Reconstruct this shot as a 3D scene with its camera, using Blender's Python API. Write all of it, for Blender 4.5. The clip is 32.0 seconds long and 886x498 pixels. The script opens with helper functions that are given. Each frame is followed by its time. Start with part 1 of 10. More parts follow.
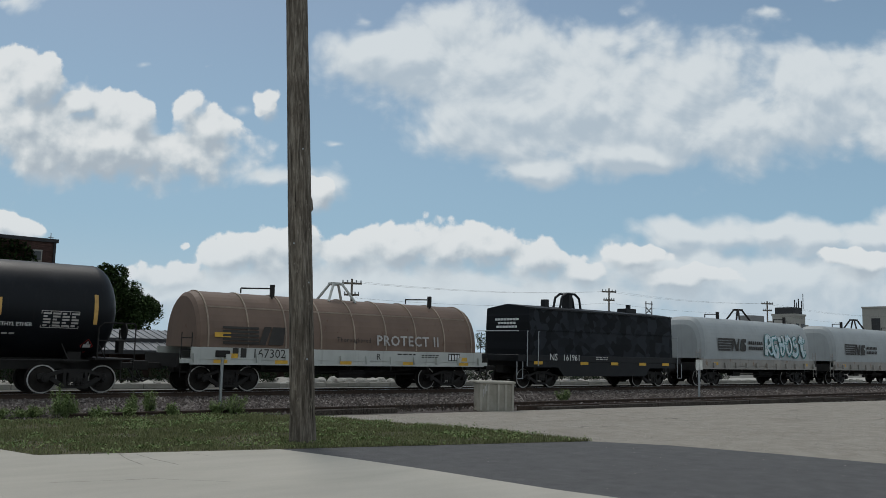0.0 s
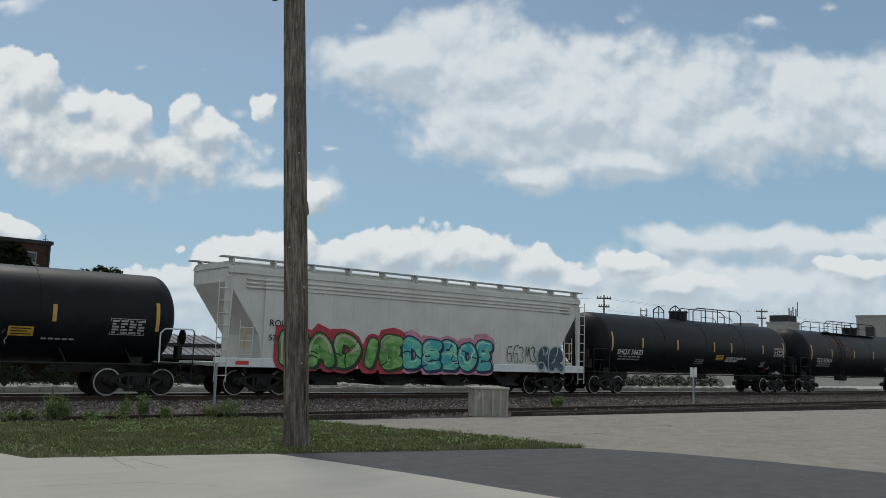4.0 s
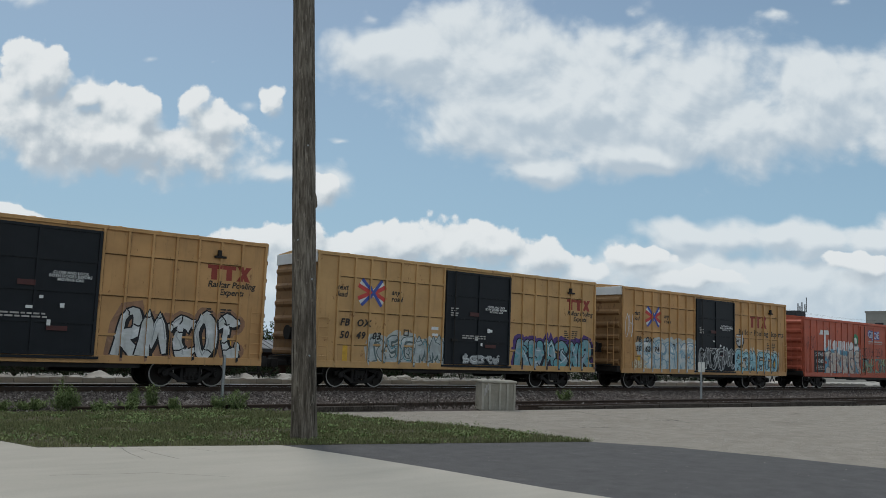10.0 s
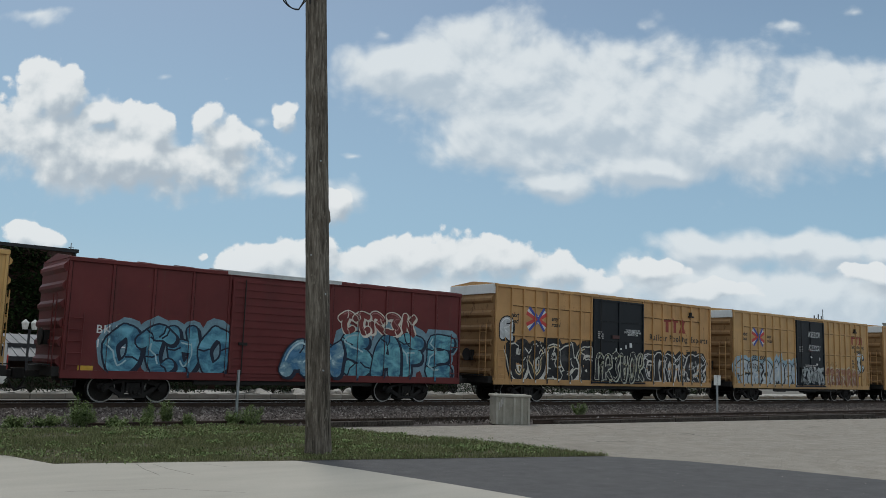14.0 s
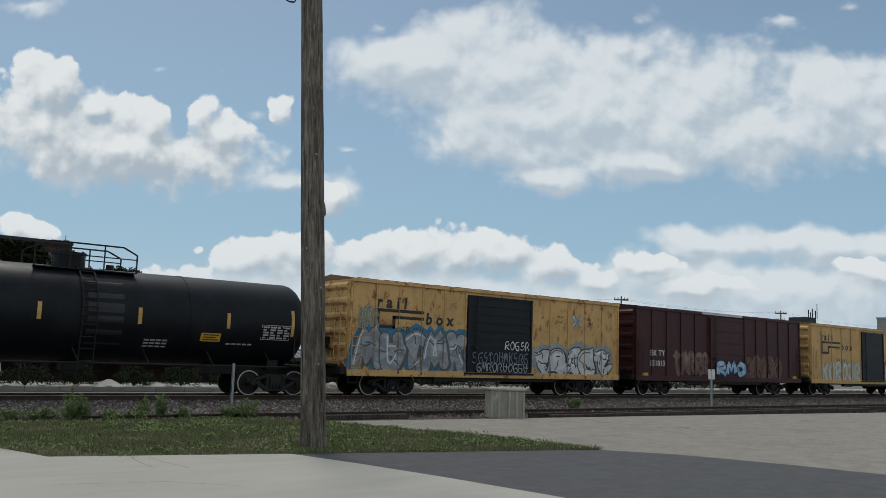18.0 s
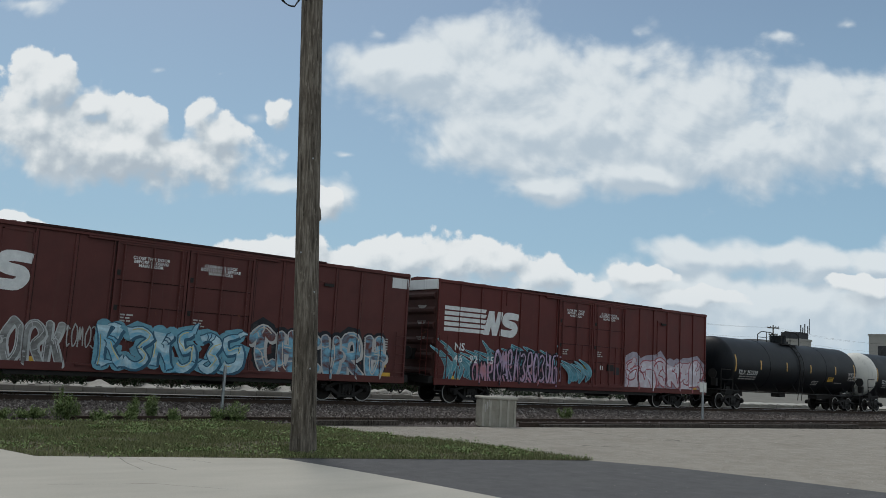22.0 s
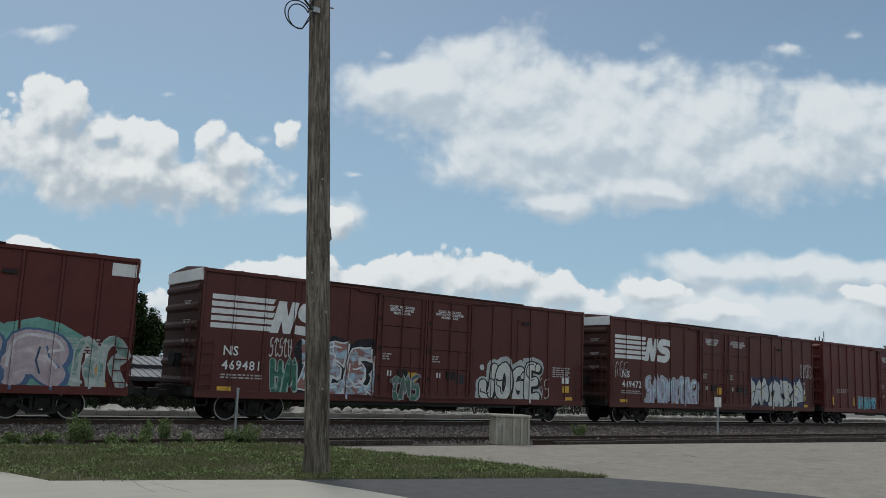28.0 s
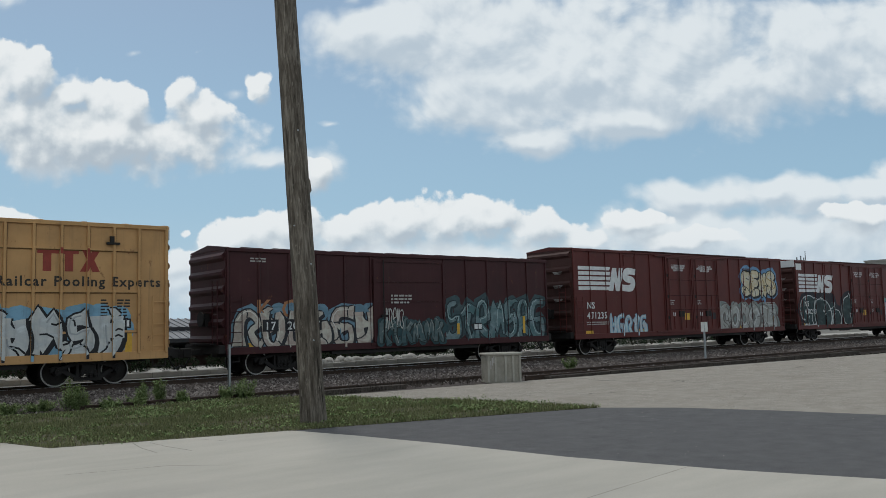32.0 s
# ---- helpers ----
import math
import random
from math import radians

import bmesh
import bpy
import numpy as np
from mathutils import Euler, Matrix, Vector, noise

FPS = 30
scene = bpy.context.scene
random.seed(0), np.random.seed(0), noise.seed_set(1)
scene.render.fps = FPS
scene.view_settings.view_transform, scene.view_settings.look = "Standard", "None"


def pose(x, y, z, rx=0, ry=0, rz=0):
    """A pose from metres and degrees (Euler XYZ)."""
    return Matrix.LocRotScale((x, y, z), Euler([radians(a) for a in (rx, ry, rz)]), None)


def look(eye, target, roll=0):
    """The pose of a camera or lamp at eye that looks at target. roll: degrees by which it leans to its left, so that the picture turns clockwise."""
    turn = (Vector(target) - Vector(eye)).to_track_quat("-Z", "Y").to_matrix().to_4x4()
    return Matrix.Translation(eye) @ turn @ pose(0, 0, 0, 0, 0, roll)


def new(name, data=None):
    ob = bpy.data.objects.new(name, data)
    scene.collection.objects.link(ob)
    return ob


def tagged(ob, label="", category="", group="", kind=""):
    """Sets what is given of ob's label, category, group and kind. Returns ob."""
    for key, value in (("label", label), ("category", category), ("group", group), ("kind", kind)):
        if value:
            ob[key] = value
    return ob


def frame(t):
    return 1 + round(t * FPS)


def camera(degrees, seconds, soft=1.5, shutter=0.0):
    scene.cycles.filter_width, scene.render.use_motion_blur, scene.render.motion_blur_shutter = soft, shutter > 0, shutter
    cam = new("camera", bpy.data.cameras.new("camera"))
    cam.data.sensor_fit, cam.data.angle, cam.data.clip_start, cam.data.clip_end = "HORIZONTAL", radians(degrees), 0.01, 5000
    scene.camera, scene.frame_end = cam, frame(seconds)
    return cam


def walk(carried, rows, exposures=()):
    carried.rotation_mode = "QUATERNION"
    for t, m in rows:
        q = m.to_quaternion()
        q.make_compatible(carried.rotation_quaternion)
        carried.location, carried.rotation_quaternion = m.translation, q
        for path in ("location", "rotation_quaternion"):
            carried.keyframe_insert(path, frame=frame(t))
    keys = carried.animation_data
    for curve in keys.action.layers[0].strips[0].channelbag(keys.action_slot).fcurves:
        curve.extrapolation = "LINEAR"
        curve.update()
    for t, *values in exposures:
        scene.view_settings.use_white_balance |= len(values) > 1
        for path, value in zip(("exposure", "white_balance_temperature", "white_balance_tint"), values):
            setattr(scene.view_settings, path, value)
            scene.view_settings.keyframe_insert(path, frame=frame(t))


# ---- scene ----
cam = camera(54.57, 32.0, soft=0.45)

# seconds, yaw, pitch, lean of a phone held at one spot beside a crossing
PATH = [
    (0, -39.35, 6.78, 1.36), (0.5, -39.45, 6.79, 1.42), (1, -39.45, 6.72, 1.47), (1.5, -39.46, 6.57, 1.51), (2, -39.50, 6.65, 1.60),
    (2.5, -39.54, 6.79, 1.72), (3, -39.66, 6.90, 1.84), (3.5, -39.63, 7.03, 1.79), (5.5, -39.76, 7.30, 1.87), (6, -39.78, 7.18, 1.92),
    (6.5, -39.62, 6.87, 1.73), (7, -39.49, 6.43, 1.72), (7.5, -39.15, 6.39, 1.64), (8, -39.09, 6.61, 1.61), (8.5, -38.98, 6.80, 1.60),
    (9, -39.03, 6.66, 1.66), (9.5, -39.06, 6.54, 1.92), (10, -39.11, 6.67, 2.17), (10.5, -38.94, 6.72, 2.30), (11, -38.91, 6.81, 2.25),
    (11.5, -38.89, 6.78, 2.07), (12, -38.54, 6.81, 1.75), (12.5, -38.27, 7.00, 1.55), (13, -38.11, 7.44, 1.64), (13.5, -38.09, 7.61, 1.74),
    (14, -38.20, 7.58, 1.88), (14.5, -38.22, 7.43, 1.86), (16.5, -38.44, 7.21, 2.00), (17, -38.46, 7.18, 2.00), (17.5, -38.47, 7.22, 1.95),
    (18, -38.52, 7.17, 1.99), (18.5, -38.57, 7.24, 2.15), (19, -38.55, 7.11, 2.30), (19.5, -38.51, 7.19, 2.43), (20, -38.67, 7.30, 2.60),
    (20.5, -38.85, 7.38, 2.93), (21, -38.94, 7.59, 3.09), (21.5, -38.94, 7.65, 3.15), (22, -38.86, 7.67, 3.21), (22.5, -38.84, 7.70, 3.28),
    (23, -38.81, 7.59, 3.07), (23.5, -38.87, 7.93, 3.13), (24, -38.80, 8.20, 2.90), (24.5, -38.67, 8.04, 2.69), (25, -38.46, 7.93, 2.56),
    (25.5, -38.44, 7.88, 2.61), (27.5, -38.28, 8.47, 2.41), (28, -38.10, 8.84, 2.37), (28.5, -37.85, 8.81, 1.83), (29, -36.24, 8.85, 1.15),
    (29.5, -35.93, 9.08, 0.55), (30, -37.04, 8.77, -0.86), (30.5, -37.83, 8.47, -2.28), (31, -37.52, 7.57, -1.33), (31.5, -37.31, 6.58, -0.65),
    (32, -39.28, 5.10, -1.48),
]
EYE = (0.0, 0.0, 1.69)


def held(yaw, pitch, lean):
    return Matrix.Translation(EYE) @ pose(0, 0, 0, 0, 0, yaw) @ pose(0, 0, 0, 90 + pitch) @ pose(0, 0, 0, 0, 0, lean)


walk(cam, [(t, held(a, b, c)) for t, a, b, c in PATH], exposures=[(0.0, -0.05), (0.8, 0.0), (5.5, 0.0), (9.0, 0.03), (13.0, 0.05), (19.5, 0.0), (21.0, 0.0), (22.2, 0.06), (25.0, 0.03), (28.0, 0.03), (30.5, 0.0), (31.5, 0.08), (32.0, 0.12)])

# ---- world ----
def math_node(tree, op, a, b=None, c=None, clamp=False):
    n = tree.nodes.new("ShaderNodeMath")
    n.operation, n.use_clamp = op, clamp
    for i, v in enumerate((a, b, c)):
        if v is None:
            continue
        if isinstance(v, (int, float)):
            n.inputs[i].default_value = v
        else:
            tree.links.new(v, n.inputs[i])
    return n.outputs[0]


def vec_node(tree, op, a, b=None, scale=None):
    n = tree.nodes.new("ShaderNodeVectorMath")
    n.operation = op
    for i, v in enumerate((a, b)):
        if v is None:
            continue
        if isinstance(v, (tuple, Vector)):
            n.inputs[i].default_value = v
        else:
            tree.links.new(v, n.inputs[i])
    if scale is not None:
        n.inputs["Scale"].default_value = scale
    return n.outputs["Value"] if op in ("LENGTH", "DOT_PRODUCT") else n.outputs["Vector"]


def noise_node(tree, vector, scale, detail=6.0, rough=0.55, distortion=0.0):
    n = tree.nodes.new("ShaderNodeTexNoise")
    n.inputs["Scale"].default_value, n.inputs["Detail"].default_value = scale, detail
    n.inputs["Roughness"].default_value, n.inputs["Distortion"].default_value = rough, distortion
    if vector is not None:
        tree.links.new(vector, n.inputs["Vector"])
    return n.outputs["Fac"]


def ramp_node(tree, fac, stops, smooth=False):
    n = tree.nodes.new("ShaderNodeValToRGB")
    if smooth:
        n.color_ramp.interpolation = "EASE"
    e = n.color_ramp.elements
    while len(e) < len(stops):
        e.new(0.5)
    for i, (p, col) in enumerate(stops):
        e[i].position = p
        e[i].color = (*col, 1) if len(col) == 3 else col
    tree.links.new(fac, n.inputs["Fac"])
    return n.outputs["Color"]


def mix_node(tree, fac, a, b, blend="MIX"):
    n = tree.nodes.new("ShaderNodeMix")
    n.data_type, n.blend_type = "RGBA", blend
    for sock, v in ((n.inputs[0], fac), (n.inputs[6], a), (n.inputs[7], b)):
        if isinstance(v, (int, float)):
            sock.default_value = v
        elif isinstance(v, tuple):
            sock.default_value = (*v, 1) if len(v) == 3 else v
        else:
            tree.links.new(v, sock)
    return n.outputs[2]


SUN_EL, SUN_AZ = 58.0, 12.0       # height, and turn from the way across the track along it
CLOUD_AXIS = pose(0, 0, 0, 0, 0, -39.76)

# clouds of this sky: across, up (tangents from the axis), half width, reach up, reach down, weight
TOWERS = [(-0.508, 0.312, 0.049, 0.033, 0.046, 1), (-0.460, 0.286, 0.026, 0.020, 0.031, 1), (-0.498, 0.249, 0.113, 0.048, 0.053, 1), (-0.375, 0.273, 0.034, 0.026, 0.045, 1), (-0.318, 0.287, 0.018, 0.021, 0.039, 1), (-0.295, 0.254, 0.023, 0.028, 0.032, 0.95), (-0.372, 0.228, 0.113, 0.044, 0.037, 1), (-0.430, 0.238, 0.090, 0.039, 0.041, 1), (-0.226, 0.286, 0.018, 0.017, 0.019, 0.9), (-0.157, 0.186, 0.020, 0.016, 0.024, 0.85), (-0.514, 0.131, 0.038, 0.013, 0.030, 0.9)]
LOW_CLOUDS = [(-0.237, 0.109, 0.048, 0.023, 0.030, 1), (-0.184, 0.112, 0.046, 0.024, 0.031, 1), (-0.121, 0.111, 0.040, 0.023, 0.031, 1), (-0.062, 0.119, 0.054, 0.025, 0.036, 1), (-0.009, 0.122, 0.046, 0.023, 0.036, 1), (0.044, 0.122, 0.044, 0.022, 0.033, 1), (0.101, 0.112, 0.066, 0.019, 0.029, 1), (0.154, 0.100, 0.040, 0.010, 0.023, 0.9), (-0.328, 0.084, 0.047, 0.014, 0.029, 0.95), (-0.312, 0.118, 0.013, 0.009, 0.010, 0.3)]
EAST_CLOUDS = [(0.213, 0.116, 0.033, 0.012, 0.023, 1), (0.270, 0.090, 0.056, 0.009, 0.022, 0.9), (0.306, 0.096, 0.024, 0.008, 0.015, 0.9), (0.476, 0.122, 0.047, 0.009, 0.024, 0.95)]
SOFT_CLOUDS = [(0.270, 0.146, 0.059, 0.016, 0.029, 0.75), (0.336, 0.145, 0.077, 0.022, 0.037, 0.75), (0.376, 0.154, 0.049, 0.016, 0.034, 0.75), (0.429, 0.143, 0.070, 0.018, 0.037, 0.75), (0.499, 0.143, 0.059, 0.020, 0.037, 0.75), (0.537, 0.166, 0.042, 0.022, 0.034, 0.75), (-0.457, 0.240, 0.127, 0.041, 0.051, 0.62), (-0.335, 0.234, 0.080, 0.038, 0.041, 0.6)]
VEIL = [(-0.106, 0.360, 0.061, 0.032, 0.042, 0.8), (-0.050, 0.338, 0.075, 0.060, 0.052, 1), (0.031, 0.341, 0.116, 0.082, 0.077, 1), (0.074, 0.283, 0.115, 0.056, 0.055, 1), (0.168, 0.310, 0.129, 0.081, 0.083, 1), (0.270, 0.314, 0.102, 0.067, 0.083, 1), (0.095, 0.225, 0.047, 0.016, 0.023, 1), (0.216, 0.236, 0.094, 0.034, 0.023, 1), (0.337, 0.274, 0.095, 0.059, 0.045, 1), (0.446, 0.306, 0.088, 0.060, 0.066, 1), (0.535, 0.316, 0.075, 0.056, 0.076, 1), (0.373, 0.413, 0.066, 0.027, 0.029, 0.08), (-0.108, 0.405, 0.051, 0.029, 0.024, 0.05), (0.215, 0.422, 0.051, 0.037, 0.024, 0.05), (0.470, 0.443, 0.083, 0.020, 0.017, 0.05), (-0.534, 0.408, 0.083, 0.017, 0.027, 0.3)]
WISPS = [(-0.371, 0.346, 0.051, 0.019, 0.019, -0.12), (-0.305, 0.336, 0.025, 0.015, 0.013, -0.15), (-0.140, 0.247, 0.039, 0.015, 0.013, -0.05), (-0.258, 0.282, 0.034, 0.028, 0.032, 0.1), (-0.151, 0.186, 0.068, 0.044, 0.044, 0.3), (-0.212, 0.199, 0.072, 0.020, 0.023, 0.42)]
HORIZON_BANK = [(-0.060, 0.068, 0.369, 0.028, 0.052, 0.9), (-0.296, 0.064, 0.151, 0.022, 0.039, 0.85), (0.342, 0.095, 0.218, 0.033, 0.059, 0.95)]


def heap(g, moved, rows, soft=0.2):
    """The smooth union of flattened heaps, each with its own reach up and down: 0 at their edges, 1 in their middles."""
    sep = g.nodes.new("ShaderNodeSeparateXYZ")
    g.links.new(moved, sep.inputs[0])
    total = None
    for x, y, hw, up, down, wt in rows:
        dx = math_node(g, "MULTIPLY_ADD", sep.outputs["X"], 1 / hw, -x / hw)
        dy = math_node(g, "SUBTRACT", sep.outputs["Y"], y)
        dy = math_node(g, "MAXIMUM", math_node(g, "MULTIPLY", dy, 1 / up), math_node(g, "MULTIPLY", dy, -1 / down))
        d = math_node(g, "SQRT", math_node(g, "ADD", math_node(g, "MULTIPLY", dx, dx), math_node(g, "MULTIPLY", dy, dy)))
        f = math_node(g, "MULTIPLY_ADD", d, -1.0, wt)
        total = f if total is None else smooth_max(g, total, f, soft)
    return total


def cloud_group():
    """Thickness of the clouds on the way from the eye: heaped with relief, its smooth form, and the thin veil."""
    g = bpy.data.node_groups.new("cloud_density", "ShaderNodeTree")
    g.interface.new_socket("Way", in_out="INPUT", socket_type="NodeSocketVector")
    for nm in ("Heaped", "Form", "Veiled"):
        g.interface.new_socket(nm, in_out="OUTPUT", socket_type="NodeSocketFloat")
    gi, go = g.nodes.new("NodeGroupInput"), g.nodes.new("NodeGroupOutput")
    way = gi.outputs[0]
    m = CLOUD_AXIS
    right, ahead = m.to_3x3() @ Vector((1, 0, 0)), m.to_3x3() @ Vector((0, 1, 0))
    r = vec_node(g, "DOT_PRODUCT", way, right)
    a = vec_node(g, "DOT_PRODUCT", way, ahead)
    sep = g.nodes.new("ShaderNodeSeparateXYZ")
    g.links.new(way, sep.inputs[0])
    safe = math_node(g, "MAXIMUM", a, 0.15)
    u, v = math_node(g, "DIVIDE", r, safe), math_node(g, "DIVIDE", sep.outputs["Z"], safe)
    com = g.nodes.new("ShaderNodeCombineXYZ")
    g.links.new(u, com.inputs[0])
    g.links.new(v, com.inputs[1])
    spot = com.outputs[0]
    # rounded billows at three sizes
    billow = math_node(g, "MULTIPLY_ADD", lobe_node(g, spot, 13.0), -0.80, 0.56)
    billow = math_node(g, "MULTIPLY_ADD", lobe_node(g, spot, 31.0), -0.48, billow)
    billow = math_node(g, "MULTIPLY_ADD", lobe_node(g, spot, 70.0), -0.26, billow)
    fine = noise_node(g, spot, 30.0, 8.0, 0.6)
    wob = vec_node(g, "SCALE", vec_node(g, "SUBTRACT", noise_colour(g, spot, 12.0), (0.5, 0.5, 0.5)), scale=0.035)
    moved = vec_node(g, "ADD", spot, wob)
    form = smooth_max(g, heap(g, moved, TOWERS, 0.5), smooth_max(g, heap(g, moved, LOW_CLOUDS, 0.5), heap(g, moved, EAST_CLOUDS, 0.5), 0.3), 0.2)
    veil_moved = vec_node(g, "ADD", moved, vec_node(g, "SCALE", vec_node(g, "SUBTRACT", noise_colour(g, spot, 7.0), (0.5, 0.5, 0.5)), scale=0.06))
    veiled = smooth_max(g, heap(g, veil_moved, VEIL, 0.35), smooth_max(g, heap(g, veil_moved, HORIZON_BANK, 0.35), smooth_max(g, heap(g, veil_moved, WISPS, 0.2), heap(g, veil_moved, SOFT_CLOUDS, 0.4), 0.2), 0.2), 0.25)
    # other parts of the sky: loose fair-weather clouds
    lift = math_node(g, "ADD", math_node(g, "MAXIMUM", sep.outputs["Z"], 0.06), 0.2)
    cl = g.nodes.new("ShaderNodeCombineXYZ")
    for i in range(3):
        g.links.new(lift, cl.inputs[i])
    other = math_node(g, "MULTIPLY_ADD", noise_node(g, vec_node(g, "DIVIDE", way, cl.outputs[0]), 1.7, 5.0, 0.5), 3.2, -1.35)
    behind = math_node(g, "LESS_THAN", a, 0.16)
    edge = math_node(g, "MAXIMUM", math_node(g, "ABSOLUTE", math_node(g, "DIVIDE", u, 0.74)), math_node(g, "DIVIDE", v, 0.60))
    outside = math_node(g, "MAXIMUM", ramp_value(g, edge, 0.95, 1.3), behind)
    seen = math_node(g, "SUBTRACT", 1.0, outside)
    form = math_node(g, "ADD", math_node(g, "MULTIPLY", form, seen), math_node(g, "MULTIPLY", outside, -0.7))
    puff = math_node(g, "MULTIPLY_ADD", fine, 1.15, math_node(g, "ADD", billow, -0.485))
    form = math_node(g, "ADD", form, 0.24)
    g.links.new(math_node(g, "ADD", form, puff), go.inputs[0])
    g.links.new(form, go.inputs[1])
    v_out = math_node(g, "ADD", math_node(g, "MULTIPLY", veiled, seen), math_node(g, "MULTIPLY", other, outside))
    wisp = math_node(g, "MULTIPLY_ADD", noise_node(g, vec_node(g, "MULTIPLY", spot, (1.0, 1.35, 1.0)), 8.5, 9.0, 0.60, 0.35), 1.5, -0.58)
    wisp = math_node(g, "MULTIPLY_ADD", billow, 0.5, wisp)
    g.links.new(math_node(g, "ADD", v_out, wisp), go.inputs[2])
    return g


def lobe_node(tree, vector, scale):
    """Distance from the middle of the nearest of many rounded lobes."""
    n = tree.nodes.new("ShaderNodeTexVoronoi")
    n.voronoi_dimensions, n.feature = "2D", "SMOOTH_F1"
    n.inputs["Scale"].default_value, n.inputs["Smoothness"].default_value = scale, 0.35
    tree.links.new(vec_node(tree, "ADD", vector, vec_node(tree, "SCALE", noise_colour(tree, vector, scale * 0.8), scale=0.5 / scale)), n.inputs["Vector"])
    return n.outputs["Distance"]


def noise_colour(tree, vector, scale):
    n = tree.nodes.new("ShaderNodeTexNoise")
    n.inputs["Scale"].default_value, n.inputs["Detail"].default_value = scale, 3.0
    tree.links.new(vector, n.inputs["Vector"])
    return n.outputs["Color"]


def smooth_max(tree, a, b, soft=0.25):
    n = tree.nodes.new("ShaderNodeMath")
    n.operation = "SMOOTH_MAX"
    tree.links.new(a, n.inputs[0])
    tree.links.new(b, n.inputs[1])
    n.inputs[2].default_value = soft
    return n.outputs[0]


def ramp_value(tree, v, lo, hi):
    n = tree.nodes.new("ShaderNodeMapRange")
    n.interpolation_type = "SMOOTHSTEP"
    tree.links.new(v, n.inputs[0])
    n.inputs[1].default_value, n.inputs[2].default_value = lo, hi
    return n.outputs[0]


def make_world():
    w = bpy.data.worlds.new("sky")
    scene.world = w
    w.use_nodes = True
    t = w.node_tree
    t.nodes.clear()
    co = t.nodes.new("ShaderNodeTexCoord")
    way = co.outputs["Generated"]
    sky = t.nodes.new("ShaderNodeTexSky")
    sky.sky_type, sky.sun_disc = "NISHITA", False
    sky.sun_elevation, sky.sun_rotation = radians(SUN_EL), radians(SUN_AZ)
    sky.air_density, sky.dust_density, sky.ozone_density = 1.0, 1.2, 1.0
    blue = t.nodes.new("ShaderNodeVectorMath")
    blue.operation = "SCALE"
    t.links.new(sky.outputs[0], blue.inputs[0])
    blue.inputs["Scale"].default_value = SKY_GAIN
    grp = cloud_group()
    here = t.nodes.new("ShaderNodeGroup")
    here.node_tree = grp
    t.links.new(way, here.inputs[0])
    above = t.nodes.new("ShaderNodeGroup")
    above.node_tree = grp
    t.links.new(vec_node(t, "ADD", way, (-0.006, 0.002, 0.014)), above.inputs[0])
    heaped, form, veiled = here.outputs[0], here.outputs[1], here.outputs[2]
    sep = t.nodes.new("ShaderNodeSeparateXYZ")
    t.links.new(way, sep.inputs[0])
    haze = math_node(t, "SUBTRACT", 1.0, ramp_value(t, sep.outputs["Z"], -0.05, 0.55))
    base = mix_node(t, math_node(t, "MULTIPLY_ADD", haze, 0.72, 0.16), blue.outputs[0], HAZE)
    # thin high veil
    v_cover = math_node(t, "MULTIPLY", ramp_value(t, veiled, -0.22, 0.42), 0.93)
    v_lit = ramp_value(t, math_node(t, "SUBTRACT", veiled, above.outputs[2]), -0.42, 0.34)
    col = mix_node(t, v_cover, base, mix_node(t, v_lit, VEIL_DARK, VEIL_LIT))
    # heaped clouds with crisp bright crowns and soft grey bases
    broad = math_node(t, "SUBTRACT", form, above.outputs[1])
    slope = math_node(t, "SUBTRACT", heaped, above.outputs[0])
    crown = ramp_value(t, broad, -0.12, 0.22)
    width = math_node(t, "MULTIPLY_ADD", crown, -0.66, 0.86)
    h_cover = math_node(t, "MULTIPLY", ramp_value(t, math_node(t, "DIVIDE", heaped, width), -0.15, 1.0), 0.97)
    tone = math_node(t, "ADD", math_node(t, "MULTIPLY", broad, 0.42), math_node(t, "MULTIPLY", slope, 1.35))
    lit = ramp_value(t, math_node(t, "MULTIPLY_ADD", form, -0.38, tone), -0.98, 0.62)
    shade = ramp_node(t, lit, [(0.0, CLOUD_DARK), (0.45, CLOUD_MID), (1.0, CLOUD_LIT)])
    col = mix_node(t, h_cover, col, shade)
    low = math_node(t, "SUBTRACT", 1.0, ramp_value(t, sep.outputs["Z"], 0.0, 0.15))
    col = mix_node(t, math_node(t, "MULTIPLY", low, 0.55), col, LOW_HAZE)
    bg = t.nodes.new("ShaderNodeBackground")
    t.links.new(col, bg.inputs[0])
    bg.inputs[1].default_value = 1.0
    out = t.nodes.new("ShaderNodeOutputWorld")
    t.links.new(bg.outputs[0], out.inputs[0])
    w.cycles.sampling_method = "MANUAL"
    w.cycles.sample_map_resolution = 512


SKY_GAIN = 0.070
CLOUD_DARK, CLOUD_MID, CLOUD_LIT = (0.40, 0.465, 0.525), (0.56, 0.615, 0.65), (0.745, 0.775, 0.785)
VEIL_DARK, VEIL_LIT = (0.45, 0.53, 0.60), (0.69, 0.74, 0.765)
HAZE, LOW_HAZE = (0.295, 0.49, 0.645), (0.52, 0.615, 0.69)
make_world()

# a veiled sun, high behind the train
sun = new("sun", bpy.data.lights.new("sun", "SUN"))
sun.data.energy, sun.data.angle, sun.data.color = 1.1, radians(14), (1.0, 0.96, 0.9)
el, az = radians(SUN_EL), radians(SUN_AZ)
sun_way = Vector((math.sin(az) * math.cos(el), math.cos(az) * math.cos(el), math.sin(el)))
sun.matrix_world = look(sun_way * 50, (0, 0, 0))

# ---- materials ----


